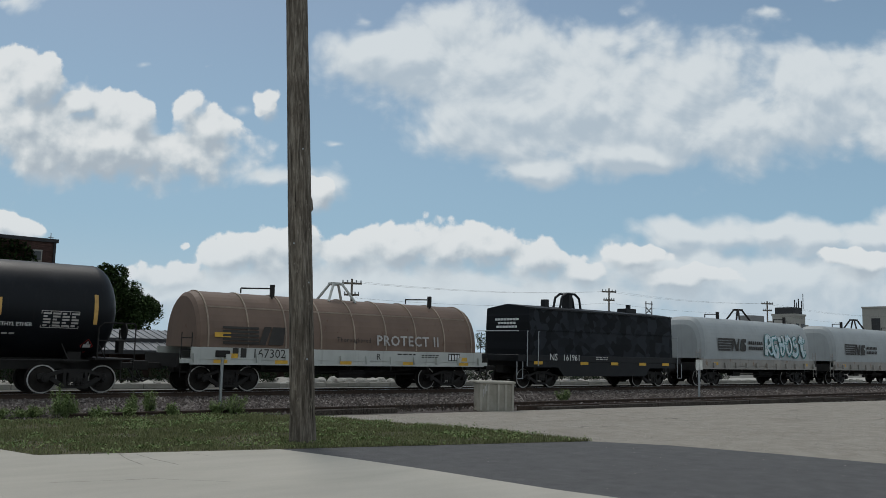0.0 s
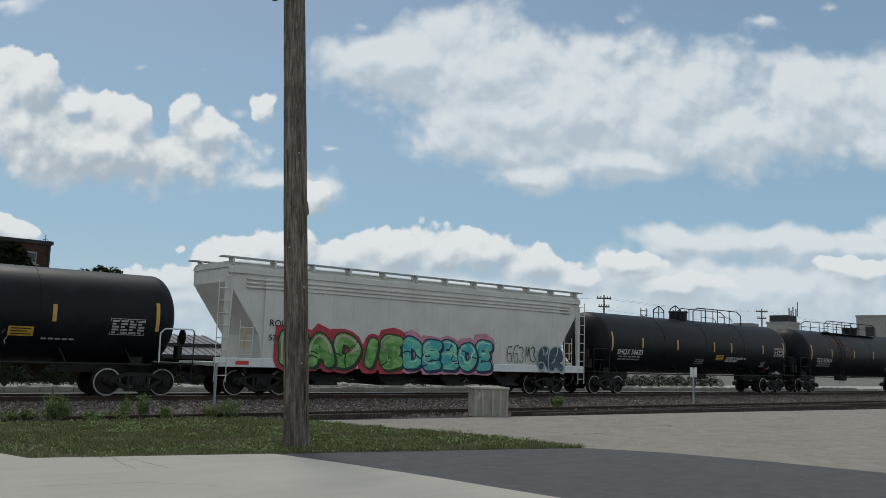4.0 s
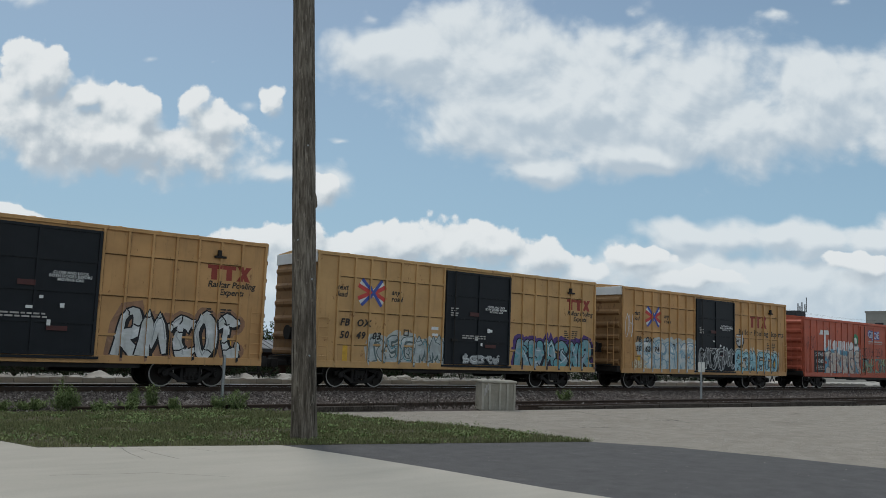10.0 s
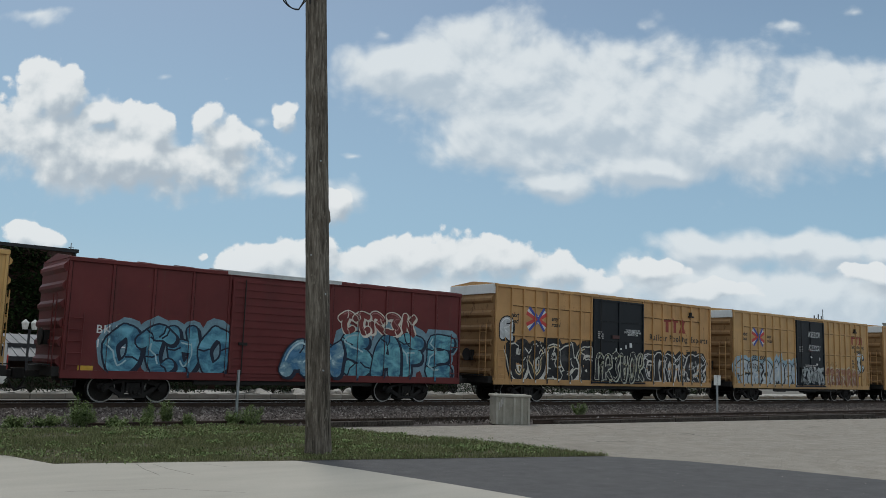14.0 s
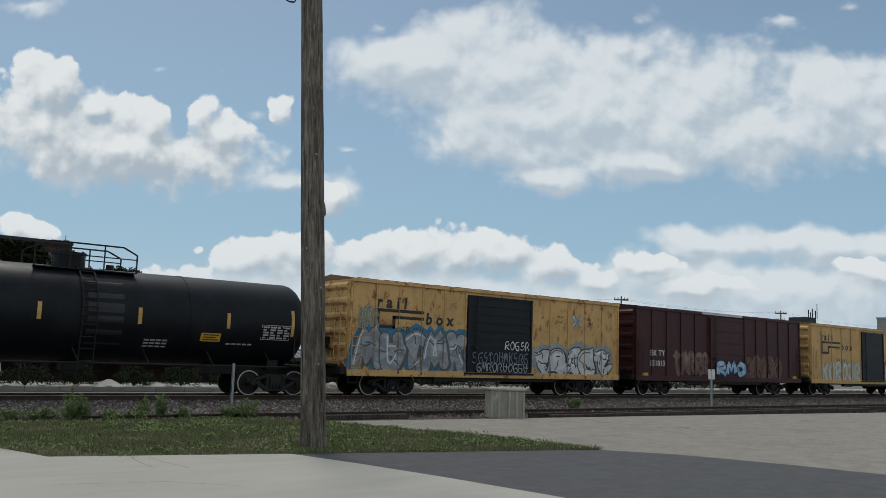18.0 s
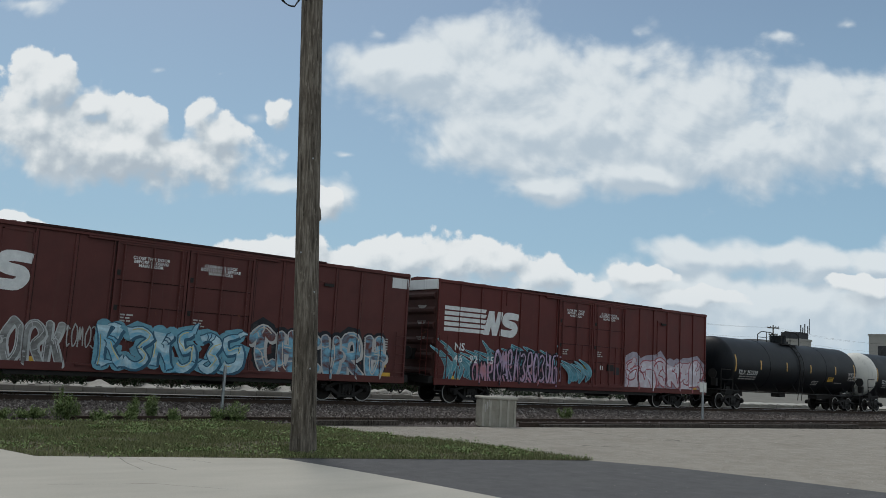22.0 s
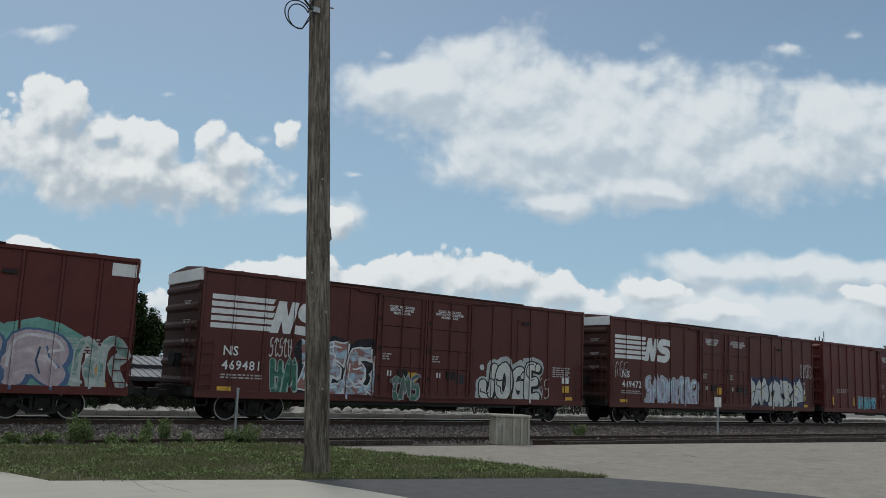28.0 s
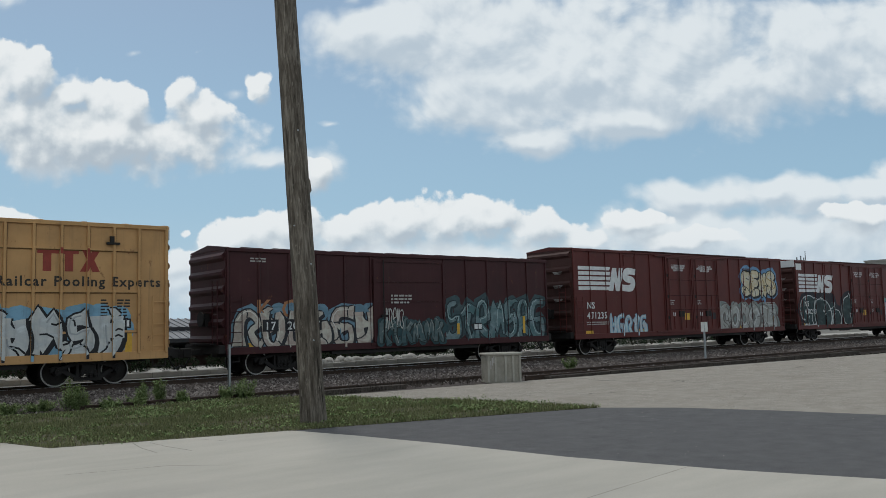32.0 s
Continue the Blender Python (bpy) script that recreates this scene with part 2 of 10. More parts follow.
def blank(name):
    m = bpy.data.materials.new(name)
    m.use_nodes = True
    t = m.node_tree
    b = t.nodes["Principled BSDF"]
    co = t.nodes.new("ShaderNodeTexCoord")
    return m, t, b, co.outputs["Object"]


def bump(t, b, height, strength, distance=0.02):
    n = t.nodes.new("ShaderNodeBump")
    n.inputs["Strength"].default_value, n.inputs["Distance"].default_value = strength, distance
    t.links.new(height, n.inputs["Height"])
    t.links.new(n.outputs[0], b.inputs["Normal"])


def squeezed(t, vec, s):
    return vec_node(t, "MULTIPLY", vec, s)


def world_spot(t):
    return t.nodes.new("ShaderNodeNewGeometry").outputs["Position"]


def paint(name, rgb, rough=0.5, fade=0.18, streak=0.35, rust=0.0, rust_rgb=(0.16, 0.06, 0.025), dirt_rgb=(0.09, 0.07, 0.055), spec=0.24):
    """Weathered paint on steel: patches, vertical run-off streaks, specks of rust."""
    m, t, b, co = blank(name)
    patch = noise_node(t, co, 0.9, 5.0, 0.6)
    grain = noise_node(t, co, 26.0, 4.0, 0.6)
    run = noise_node(t, squeezed(t, co, (7.0, 7.0, 0.35)), 1.0, 5.0, 0.65)
    dark = tuple(c * (1 - fade) for c in rgb)
    pale = tuple(min(0.95, c * (1 + fade * 0.7) + 0.02 * fade) for c in rgb)
    col = ramp_node(t, patch, [(0.3, dark), (0.52, rgb), (0.75, pale)])
    col = mix_node(t, math_node(t, "MULTIPLY", ramp_value(t, run, 0.52, 0.82), streak), col, dirt_rgb)
    col = mix_node(t, math_node(t, "MULTIPLY", grain, 0.10), col, dark)
    if rust:
        spots = noise_node(t, squeezed(t, co, (1.6, 1.6, 0.9)), 2.2, 8.0, 0.72)
        col = mix_node(t, math_node(t, "MULTIPLY", ramp_value(t, spots, 0.66 - 0.18 * rust, 0.74 - 0.14 * rust), 0.85), col, rust_rgb)
    t.links.new(col, b.inputs["Base Color"])
    t.links.new(math_node(t, "MULTIPLY_ADD", patch, 0.25, rough - 0.12), b.inputs["Roughness"])
    b.inputs["Specular IOR Level"].default_value = spec
    m.diffuse_color = (*rgb, 1)
    bump(t, b, math_node(t, "ADD", math_node(t, "MULTIPLY", patch, 0.6), math_node(t, "MULTIPLY", grain, 0.08)), 0.25, 0.03)
    return m


def plain(name, rgb, rough=0.6, metal=0.0, vary=0.2, scale=8.0, spec=0.4):
    m, t, b, co = blank(name)
    n1, n2 = noise_node(t, co, scale, 5.0, 0.6), noise_node(t, co, scale * 9, 3.0, 0.6)
    f = math_node(t, "ADD", math_node(t, "MULTIPLY", n1, 0.7), math_node(t, "MULTIPLY", n2, 0.3))
    lo, hi = tuple(c * (1 - vary) for c in rgb), tuple(min(0.95, c * (1 + vary)) for c in rgb)
    t.links.new(ramp_node(t, f, [(0.32, lo), (0.68, hi)]), b.inputs["Base Color"])
    t.links.new(math_node(t, "MULTIPLY_ADD", n1, 0.2, rough - 0.1), b.inputs["Roughness"])
    b.inputs["Metallic"].default_value = metal
    b.inputs["Specular IOR Level"].default_value = spec
    bump(t, b, f, 0.2, 0.01)
    return m


def ground_mat(name, stops, scale, rough=0.9, fine=40.0, bump_size=0.02, stain=None, crack=False, stretch=(1, 1, 1), random_piece=0.0):
    m, t, b, _ = blank(name)
    co = squeezed(t, world_spot(t), stretch)
    n1, n2 = noise_node(t, co, scale, 6.0, 0.6), noise_node(t, co, fine, 4.0, 0.7)
    f = math_node(t, "ADD", math_node(t, "MULTIPLY", n1, 0.6), math_node(t, "MULTIPLY", n2, 0.4))
    if random_piece:
        info = t.nodes.new("ShaderNodeObjectInfo")
        f = math_node(t, "ADD", f, math_node(t, "MULTIPLY_ADD", info.outputs["Random"], random_piece, -random_piece / 2))
    col = ramp_node(t, f, stops)
    if stain:
        s = noise_node(t, co, scale * 0.23, 4.0, 0.65)
        col = mix_node(t, math_node(t, "MULTIPLY", ramp_value(t, s, 0.5, 0.72), 0.55), col, stain)
    height = n2
    if crack:
        v = t.nodes.new("ShaderNodeTexVoronoi")
        v.feature = "DISTANCE_TO_EDGE"
        v.inputs["Scale"].default_value = 0.12
        t.links.new(vec_node(t, "ADD", co, vec_node(t, "SCALE", noise_colour(t, co, 0.8), scale=1.6)), v.inputs["Vector"])
        line = math_node(t, "SUBTRACT", 1.0, ramp_value(t, v.outputs["Distance"], 0.0, 0.006))
        gap = ramp_value(t, noise_node(t, co, 0.3, 2.0), 0.45, 0.6)
        col = mix_node(t, math_node(t, "MULTIPLY", math_node(t, "MULTIPLY", line, gap), 0.75), col, tuple(c * 0.25 for c in stops[0][1]))
    t.links.new(col, b.inputs["Base Color"])
    b.inputs["Roughness"].default_value = rough
    b.inputs["Specular IOR Level"].default_value = 0.25
    bump(t, b, height, 0.5, bump_size)
    return m


def wood_mat(name, lo, mid, hi, long_axis=2, scale=6.0):
    m, t, b, co = blank(name)
    s = [9.0, 9.0, 9.0]
    s[long_axis] = 0.9
    fib = noise_node(t, squeezed(t, co, tuple(s)), 2.2, 9.0, 0.7, 0.3)
    patch = noise_node(t, squeezed(t, co, (1.0, 1.0, 0.4)), 1.7, 5.0, 0.6)
    f = math_node(t, "ADD", math_node(t, "MULTIPLY", fib, 0.72), math_node(t, "MULTIPLY", patch, 0.28))
    col = ramp_node(t, f, [(0.38, lo), (0.5, mid), (0.63, hi)])
    chk = ramp_value(t, noise_node(t, squeezed(t, co, (16.0, 16.0, 0.5)), 1.6, 3.0, 0.5), 0.64, 0.70)
    col = mix_node(t, math_node(t, "MULTIPLY", chk, 0.75), col, tuple(c * 0.25 for c in lo))
    fleck = ramp_value(t, noise_node(t, squeezed(t, co, (15.0, 15.0, 4.0)), 1.0, 4.0, 0.6), 0.60, 0.66)
    col = mix_node(t, math_node(t, "MULTIPLY", fleck, 0.5), col, tuple(c * 1.25 for c in hi))
    t.links.new(col, b.inputs["Base Color"])
    b.inputs["Roughness"].default_value = 0.9
    b.inputs["Specular IOR Level"].default_value = 0.15
    bump(t, b, math_node(t, "SUBTRACT", f, chk), 0.8, 0.02)
    return m


def leaf_mat(name, lo, hi):
    m, t, b, co = blank(name)
    g = t.nodes.new("ShaderNodeNewGeometry")
    f = math_node(t, "ADD", math_node(t, "MULTIPLY", g.outputs["Random Per Island"], 0.7), math_node(t, "MULTIPLY", noise_node(t, co, 0.9, 2.0), 0.3))
    t.links.new(ramp_node(t, f, [(0.1, lo), (0.9, hi)]), b.inputs["Base Color"])
    b.inputs["Roughness"].default_value = 0.85
    b.inputs["Specular IOR Level"].default_value = 0.08
    b.inputs["Subsurface Weight"].default_value = 0.0
    return m


TAN = paint("tan_paint", (0.53, 0.305, 0.128), 0.5, 0.2, 0.45, rust=0.28)
# end walls: rust and grime, with their shade also mixed into this darker tan
TAN_END = paint("shaded_grimy_tan_end_paint", (0.28, 0.16, 0.07), 0.6, 0.28, 0.6, rust=0.55, rust_rgb=(0.13, 0.065, 0.03))
TAN_B = paint("faded_tan_paint", (0.535, 0.328, 0.142), 0.5, 0.18, 0.4, rust=0.3)
YELLOW = paint("rusted_yellow_paint", (0.61, 0.375, 0.145), 0.5, 0.2, 0.4, rust=0.75, rust_rgb=(0.23, 0.075, 0.025))
RUST_ROOF = paint("rusted_roof_paint", (0.24, 0.14, 0.075), 0.65, 0.25, 0.4, rust=0.7)
YELLOW_B = paint("yellow_paint", (0.59, 0.365, 0.14), 0.5, 0.2, 0.4, rust=0.45, rust_rgb=(0.2, 0.08, 0.03))
BROWN_END = paint("dark_brown_end_paint", (0.060, 0.024, 0.020), 0.6, 0.25, 0.4, rust=0.3)
BROWN = paint("brown_paint", (0.098, 0.029, 0.025), 0.5, 0.18, 0.25, rust=0.1)
BROWN_B = paint("red_brown_paint", (0.108, 0.0245, 0.021), 0.5, 0.2, 0.25, rust=0.12)
MAROON = paint("maroon_paint", (0.052, 0.0145, 0.016), 0.5, 0.22, 0.3, rust=0.2)
RED = paint("dark_red_paint", (0.138, 0.028, 0.027), 0.5, 0.2, 0.3, rust=0.1)
ORANGE = paint("orange_paint", (0.47, 0.118, 0.070), 0.5, 0.22, 0.4, rust=0.42, rust_rgb=(0.16, 0.06, 0.045))
# darkened body paints: painted shade along posts and rails, grime in door seams
SHADE_GRIME = {m.name: paint("shade_and_dirt_on_" + m.name, tuple(0.36 * c for c in m.diffuse_color[:3]), 0.7, 0.3, 0.4, rust=0.4) for m in (TAN, TAN_B, YELLOW, YELLOW_B, BROWN, BROWN_B, MAROON, RED, ORANGE)}
BLACK = paint("black_paint", (0.008, 0.009, 0.011), 0.45, 0.3, 0.18, dirt_rgb=(0.035, 0.033, 0.03))
DOOR_BLACK = paint("black_door_paint", (0.010, 0.013, 0.017), 0.5, 0.25, 0.2, dirt_rgb=(0.04, 0.037, 0.033))
TANK_BLACK = paint("tank_black_paint", (0.0062, 0.0078, 0.0105), 0.46, 0.35, 0.30, dirt_rgb=(0.030, 0.029, 0.029), spec=0.20)
TANK_WHITE = paint("stained_white_paint", (0.68, 0.66, 0.60), 0.45, 0.12, 0.5, dirt_rgb=(0.06, 0.055, 0.05))
GREY_LT = paint("pale_grey_paint", (0.47, 0.48, 0.45), 0.5, 0.15, 0.45, dirt_rgb=(0.14, 0.12, 0.1))
HOPPER = paint("chalky_white_hopper_paint", (0.62, 0.61, 0.565), 0.55, 0.12, 0.35, dirt_rgb=(0.2, 0.17, 0.14), rust=0.08)
GREY_CAR = paint("grey_hood_paint", (0.36, 0.38, 0.38), 0.5, 0.12, 0.3, dirt_rgb=(0.12, 0.1, 0.08))
RUST_HOOD = paint("rusty_brown_hood_paint", (0.178, 0.122, 0.092), 0.6, 0.18, 0.4, rust=0.3, rust_rgb=(0.13, 0.06, 0.035))
HOOD_STRAP = paint("dirty_pale_strap_steel", (0.34, 0.27, 0.21), 0.6, 0.3, 0.5, rust=0.5)
GREY_SILL = paint("rust_stained_grey_paint", (0.33, 0.31, 0.28), 0.55, 0.2, 0.6, rust=0.5, rust_rgb=(0.22, 0.11, 0.05))
SILVER = paint("bare_galvanised_sheet", (0.55, 0.56, 0.55), 0.45, 0.14, 0.4, rust=0.12)
WHITE = paint("white_paint", (0.72, 0.73, 0.72), 0.5, 0.1, 0.25)
JOINT = plain("dirty_joint", (0.20, 0.19, 0.165), 0.9, 0, 0.3, 9)
LETTER = plain("white_lettering", (0.68, 0.69, 0.68), 0.6, 0, 0.15, 5)
LETTER_DIM = plain("faded_white_lettering", (0.40, 0.38, 0.36), 0.6, 0, 0.25, 5)
DARK_LETTER = plain("dark_lettering", (0.03, 0.026, 0.022), 0.6, 0, 0.3, 5)
RED_LETTER = plain("dark_red_lettering", (0.28, 0.045, 0.03), 0.6, 0, 0.2, 5)
STRIPE_Y = plain("yellow_reflector", (0.55, 0.33, 0.09), 0.5, 0, 0.25, 4)
PLATE_Y = plain("yellow_plate", (0.62, 0.36, 0.04), 0.5, 0, 0.2, 4)
SIGN_RED = plain("red_sign_paint", (0.55, 0.06, 0.05), 0.5, 0, 0.2, 4)
SIGN_BLUE = plain("blue_sign_paint", (0.05, 0.09, 0.36), 0.5, 0, 0.2, 4)
SIGN_GREEN = plain("green_sign_paint", (0.03, 0.24, 0.10), 0.5, 0, 0.2, 4)
STEEL_DARK = plain("grimy_steel", (0.019, 0.017, 0.0155), 0.7, 0.2, 0.35, 6)
WHEEL_DARK = plain("grimy_wheel_steel", (0.024, 0.020, 0.017), 0.7, 0.3, 0.35, 9)
TREAD = plain("polished_wheel_tread", (0.40, 0.39, 0.37), 0.4, 0.25, 0.2, 9)
RAIL_SIDE = plain("rusty_rail_steel", (0.055, 0.036, 0.026), 0.8, 0.2, 0.35, 5)
RAIL_TOP = plain("polished_rail_top", (0.45, 0.45, 0.46), 0.3, 0.9, 0.12, 5)
GALV = plain("galvanised_steel", (0.33, 0.35, 0.36), 0.5, 0.6, 0.2, 12)
SIGN_WHITE = plain("white_marker_plate", (0.66, 0.66, 0.62), 0.5, 0, 0.15, 6)
POLE_WOOD = wood_mat("weathered_pole_wood", (0.048, 0.040, 0.032), (0.120, 0.102, 0.082), (0.25, 0.222, 0.185))
TIE_WOOD = wood_mat("creosoted_tie_wood", (0.03, 0.024, 0.02), (0.06, 0.05, 0.042), (0.11, 0.095, 0.08), 1)
CONCRETE = ground_mat("pale_concrete", [(0.3, (0.37, 0.345, 0.295)), (0.55, (0.45, 0.42, 0.36)), (0.8, (0.53, 0.49, 0.425))], 0.9, 0.85, 55.0, 0.004, stain=(0.33, 0.305, 0.268), stretch=(0.45, 1.5, 1))
ASPHALT = ground_mat("dark_asphalt", [(0.3, (0.070, 0.068, 0.068)), (0.55, (0.102, 0.099, 0.099)), (0.85, (0.160, 0.156, 0.154))], 3.0, 0.9, 70.0, 0.008, stain=(0.110, 0.107, 0.106))
LOT = ground_mat("pale_gravel_lot", [(0.28, (0.215, 0.19, 0.156)), (0.5, (0.295, 0.266, 0.225)), (0.72, (0.375, 0.343, 0.298))], 2.2, 0.95, 70.0, 0.015, stain=(0.225, 0.198, 0.163), crack=True)
PEBBLE = leaf_mat("pale_crushed_stone", (0.25, 0.225, 0.19), (0.50, 0.465, 0.41))
BALLAST = ground_mat("ballast_bed", [(0.3, (0.034, 0.028, 0.025)), (0.5, (0.078, 0.064, 0.057)), (0.75, (0.155, 0.136, 0.122))], 2.5, 0.95, 22.0, 0.05, stain=(0.075, 0.06, 0.052))
def stone_mat():
    m, t, b, co = blank("ballast_stone")
    g = t.nodes.new("ShaderNodeNewGeometry")
    f = math_node(t, "ADD", math_node(t, "MULTIPLY", g.outputs["Random Per Island"], 0.75), math_node(t, "MULTIPLY", noise_node(t, g.outputs["Position"], 0.8, 3.0), 0.3))
    col = ramp_node(t, f, [(0.1, (0.032, 0.026, 0.022)), (0.45, (0.086, 0.070, 0.062)), (0.75, (0.155, 0.130, 0.118)), (0.98, (0.36, 0.325, 0.29))])
    t.links.new(col, b.inputs["Base Color"])
    b.inputs["Roughness"].default_value = 0.9
    b.inputs["Specular IOR Level"].default_value = 0.2
    return m


STONE = stone_mat()
SOIL = ground_mat("grassy_soil", [(0.3, (0.06, 0.058, 0.032)), (0.55, (0.11, 0.10, 0.058)), (0.8, (0.19, 0.165, 0.11))], 1.5, 0.95, 45.0, 0.03)
FIELD = ground_mat("far_ground", [(0.3, (0.12, 0.112, 0.095)), (0.55, (0.18, 0.17, 0.147)), (0.8, (0.26, 0.248, 0.222))], 0.3, 0.95, 6.0, 0.02)
WHITE_ROCK = ground_mat("white_landscape_rock", [(0.3, (0.28, 0.262, 0.23)), (0.55, (0.43, 0.41, 0.37)), (0.8, (0.60, 0.585, 0.55))], 2.0, 0.9, 20.0, 0.03)
KERB = ground_mat("pale_kerb_block", [(0.3, (0.25, 0.24, 0.21)), (0.55, (0.335, 0.322, 0.285)), (0.8, (0.43, 0.415, 0.375))], 2.0, 0.9, 30.0, 0.01, random_piece=0.2)
VAULT = ground_mat("weathered_vault_concrete", [(0.3, (0.20, 0.185, 0.15)), (0.55, (0.30, 0.28, 0.235)), (0.8, (0.42, 0.395, 0.34))], 3.0, 0.9, 40.0, 0.01, stain=(0.12, 0.125, 0.11))
VAULT_RIB = ground_mat("worn_vault_edge_concrete", [(0.3, (0.27, 0.255, 0.215)), (0.55, (0.37, 0.35, 0.30)), (0.8, (0.47, 0.445, 0.39))], 4.0, 0.9, 50.0, 0.008, stain=(0.2, 0.19, 0.16))
GRASS = leaf_mat("mown_grass", (0.082, 0.096, 0.042), (0.285, 0.29, 0.145))
STRAW = leaf_mat("dry_grass", (0.16, 0.13, 0.07), (0.26, 0.21, 0.12))
WEED = leaf_mat("weed_leaves", (0.075, 0.115, 0.04), (0.25, 0.31, 0.13))
SHRUB = leaf_mat("yew_shrub_leaves", (0.008, 0.016, 0.007), (0.026, 0.045, 0.018))
TREE = leaf_mat("tree_leaves", (0.014, 0.028, 0.010), (0.060, 0.095, 0.030))
IVY = leaf_mat("ivy_leaves", (0.010, 0.020, 0.008), (0.04, 0.065, 0.022))
BARK = wood_mat("tree_bark", (0.03, 0.025, 0.02), (0.07, 0.06, 0.05), (0.12, 0.10, 0.085))
BRICK = ground_mat("dark_red_brick", [(0.3, (0.045, 0.026, 0.022)), (0.55, (0.075, 0.042, 0.035)), (0.8, (0.11, 0.065, 0.054))], 1.2, 0.9, 14.0, 0.01, random_piece=0.3)
FAR_BRICK = ground_mat("red_far_brick", [(0.3, (0.03, 0.018, 0.015)), (0.8, (0.065, 0.04, 0.033))], 0.6, 0.9, 5.0, 0.01)
ROOF_METAL = ground_mat("ribbed_grey_roof_sheet", [(0.3, (0.15, 0.154, 0.158)), (0.8, (0.29, 0.294, 0.30))], 0.8, 0.5, 8.0, 0.004)
STUCCO = ground_mat("pale_wall_render", [(0.3, (0.27, 0.26, 0.235)), (0.8, (0.38, 0.37, 0.34))], 0.15, 0.9, 2.0, 0.01)
STUCCO_B = ground_mat("grey_wall_panel", [(0.3, (0.17, 0.17, 0.17)), (0.8, (0.27, 0.27, 0.27))], 0.15, 0.9, 2.0, 0.01)
TAR = plain("dark_coping", (0.03, 0.03, 0.033), 0.7, 0, 0.3, 2)
CABLE = plain("black_cable", (0.015, 0.015, 0.015), 0.6, 0, 0.2, 2)


def glass_dark():
    m, t, b, co = blank("dark_window_glass")
    b.inputs["Base Color"].default_value = (0.02, 0.025, 0.03, 1)
    b.inputs["Roughness"].default_value = 0.08
    return m


GLASS = glass_dark()


def camo_mat():
    m, t, b, co = blank("black_camouflage_paint")
    v = t.nodes.new("ShaderNodeTexVoronoi")
    v.inputs["Scale"].default_value = 2.6
    t.links.new(squeezed(t, co, (1.0, 0.0, 1.1)), v.inputs["Vector"])
    sepc = t.nodes.new("ShaderNodeSeparateColor")
    t.links.new(v.outputs["Color"], sepc.inputs[0])
    col = ramp_node(t, sepc.outputs[0], [(0.25, (0.005, 0.006, 0.008)), (0.5, (0.010, 0.012, 0.015)), (0.8, (0.021, 0.025, 0.031))])
    t.links.new(col, b.inputs["Base Color"])
    b.inputs["Roughness"].default_value = 0.65
    b.inputs["Specular IOR Level"].default_value = 0.15
    bump(t, b, noise_node(t, co, 3.0, 4.0), 0.2, 0.03)
    return m


CAMO = camo_mat()

# ---- building helpers ----


def link(name, bm, mat, parent=None, label="", smooth=False):
    me = bpy.data.meshes.new(name)
    bm.to_mesh(me)
    bm.free()
    return link_mesh(name, me, mat, parent, label, smooth)


def link_mesh(name, me, mat, parent=None, label="", smooth=False):
    if mat is not None and not me.materials:
        me.materials.append(mat)
    if smooth:
        for p in me.polygons:
            p.use_smooth = True
    ob = new(name, me)
    ob.parent = parent
    if label:
        tagged(ob, label)
    return ob


def part(name, bm, material, parent, label="", smooth=False):
    return link(name, bm, material, parent, label, smooth)


def thing(name, label, category, group="", m=None):
    ob = new(name)
    ob.empty_display_size = 0.2
    tagged(ob, label, category, group)
    if m is not None:
        ob.matrix_basis = m
    return ob


def box(bm, x0, x1, y0, y1, z0, z1, bev=0.0):
    v = [bm.verts.new((x, y, z)) for z in (z0, z1) for x, y in ((x0, y0), (x1, y0), (x1, y1), (x0, y1))]
    fs = [bm.faces.new([v[i] for i in q]) for q in ((3, 2, 1, 0), (4, 5, 6, 7), (0, 1, 5, 4), (1, 2, 6, 5), (2, 3, 7, 6), (3, 0, 4, 7))]
    if bev:
        es = list({e for f in fs for e in f.edges})
        bmesh.ops.bevel(bm, geom=es, offset=bev, segments=1, affect="EDGES")
    return bm


def boxes(*rows, bev=0.0):
    bm = bmesh.new()
    for r in rows:
        box(bm, *r, bev=bev)
    return bm


def rod(bm, p, q, r, n=8, r2=None, cap=True):
    """A round bar from p to q."""
    p, q = Vector(p), Vector(q)
    m = (q - p).to_track_quat("Z", "Y").to_matrix()
    r2 = r if r2 is None else r2
    a = [bm.verts.new(p + m @ Vector((r * math.cos(2 * math.pi * i / n), r * math.sin(2 * math.pi * i / n), 0))) for i in range(n)]
    b = [bm.verts.new(q + m @ Vector((r2 * math.cos(2 * math.pi * i / n), r2 * math.sin(2 * math.pi * i / n), 0))) for i in range(n)]
    for i in range(n):
        bm.faces.new((a[i], a[(i + 1) % n], b[(i + 1) % n], b[i]))
    if cap:
        bm.faces.new(a[::-1])
        bm.faces.new(b)
    return bm


def rods(pairs, r, n=6):
    bm = bmesh.new()
    for p, q in pairs:
        rod(bm, p, q, r, n)
    return bm


def pipe(points, r, n=6):
    bm = bmesh.new()
    for p, q in zip(points, points[1:]):
        rod(bm, p, q, r, n)
    return bm


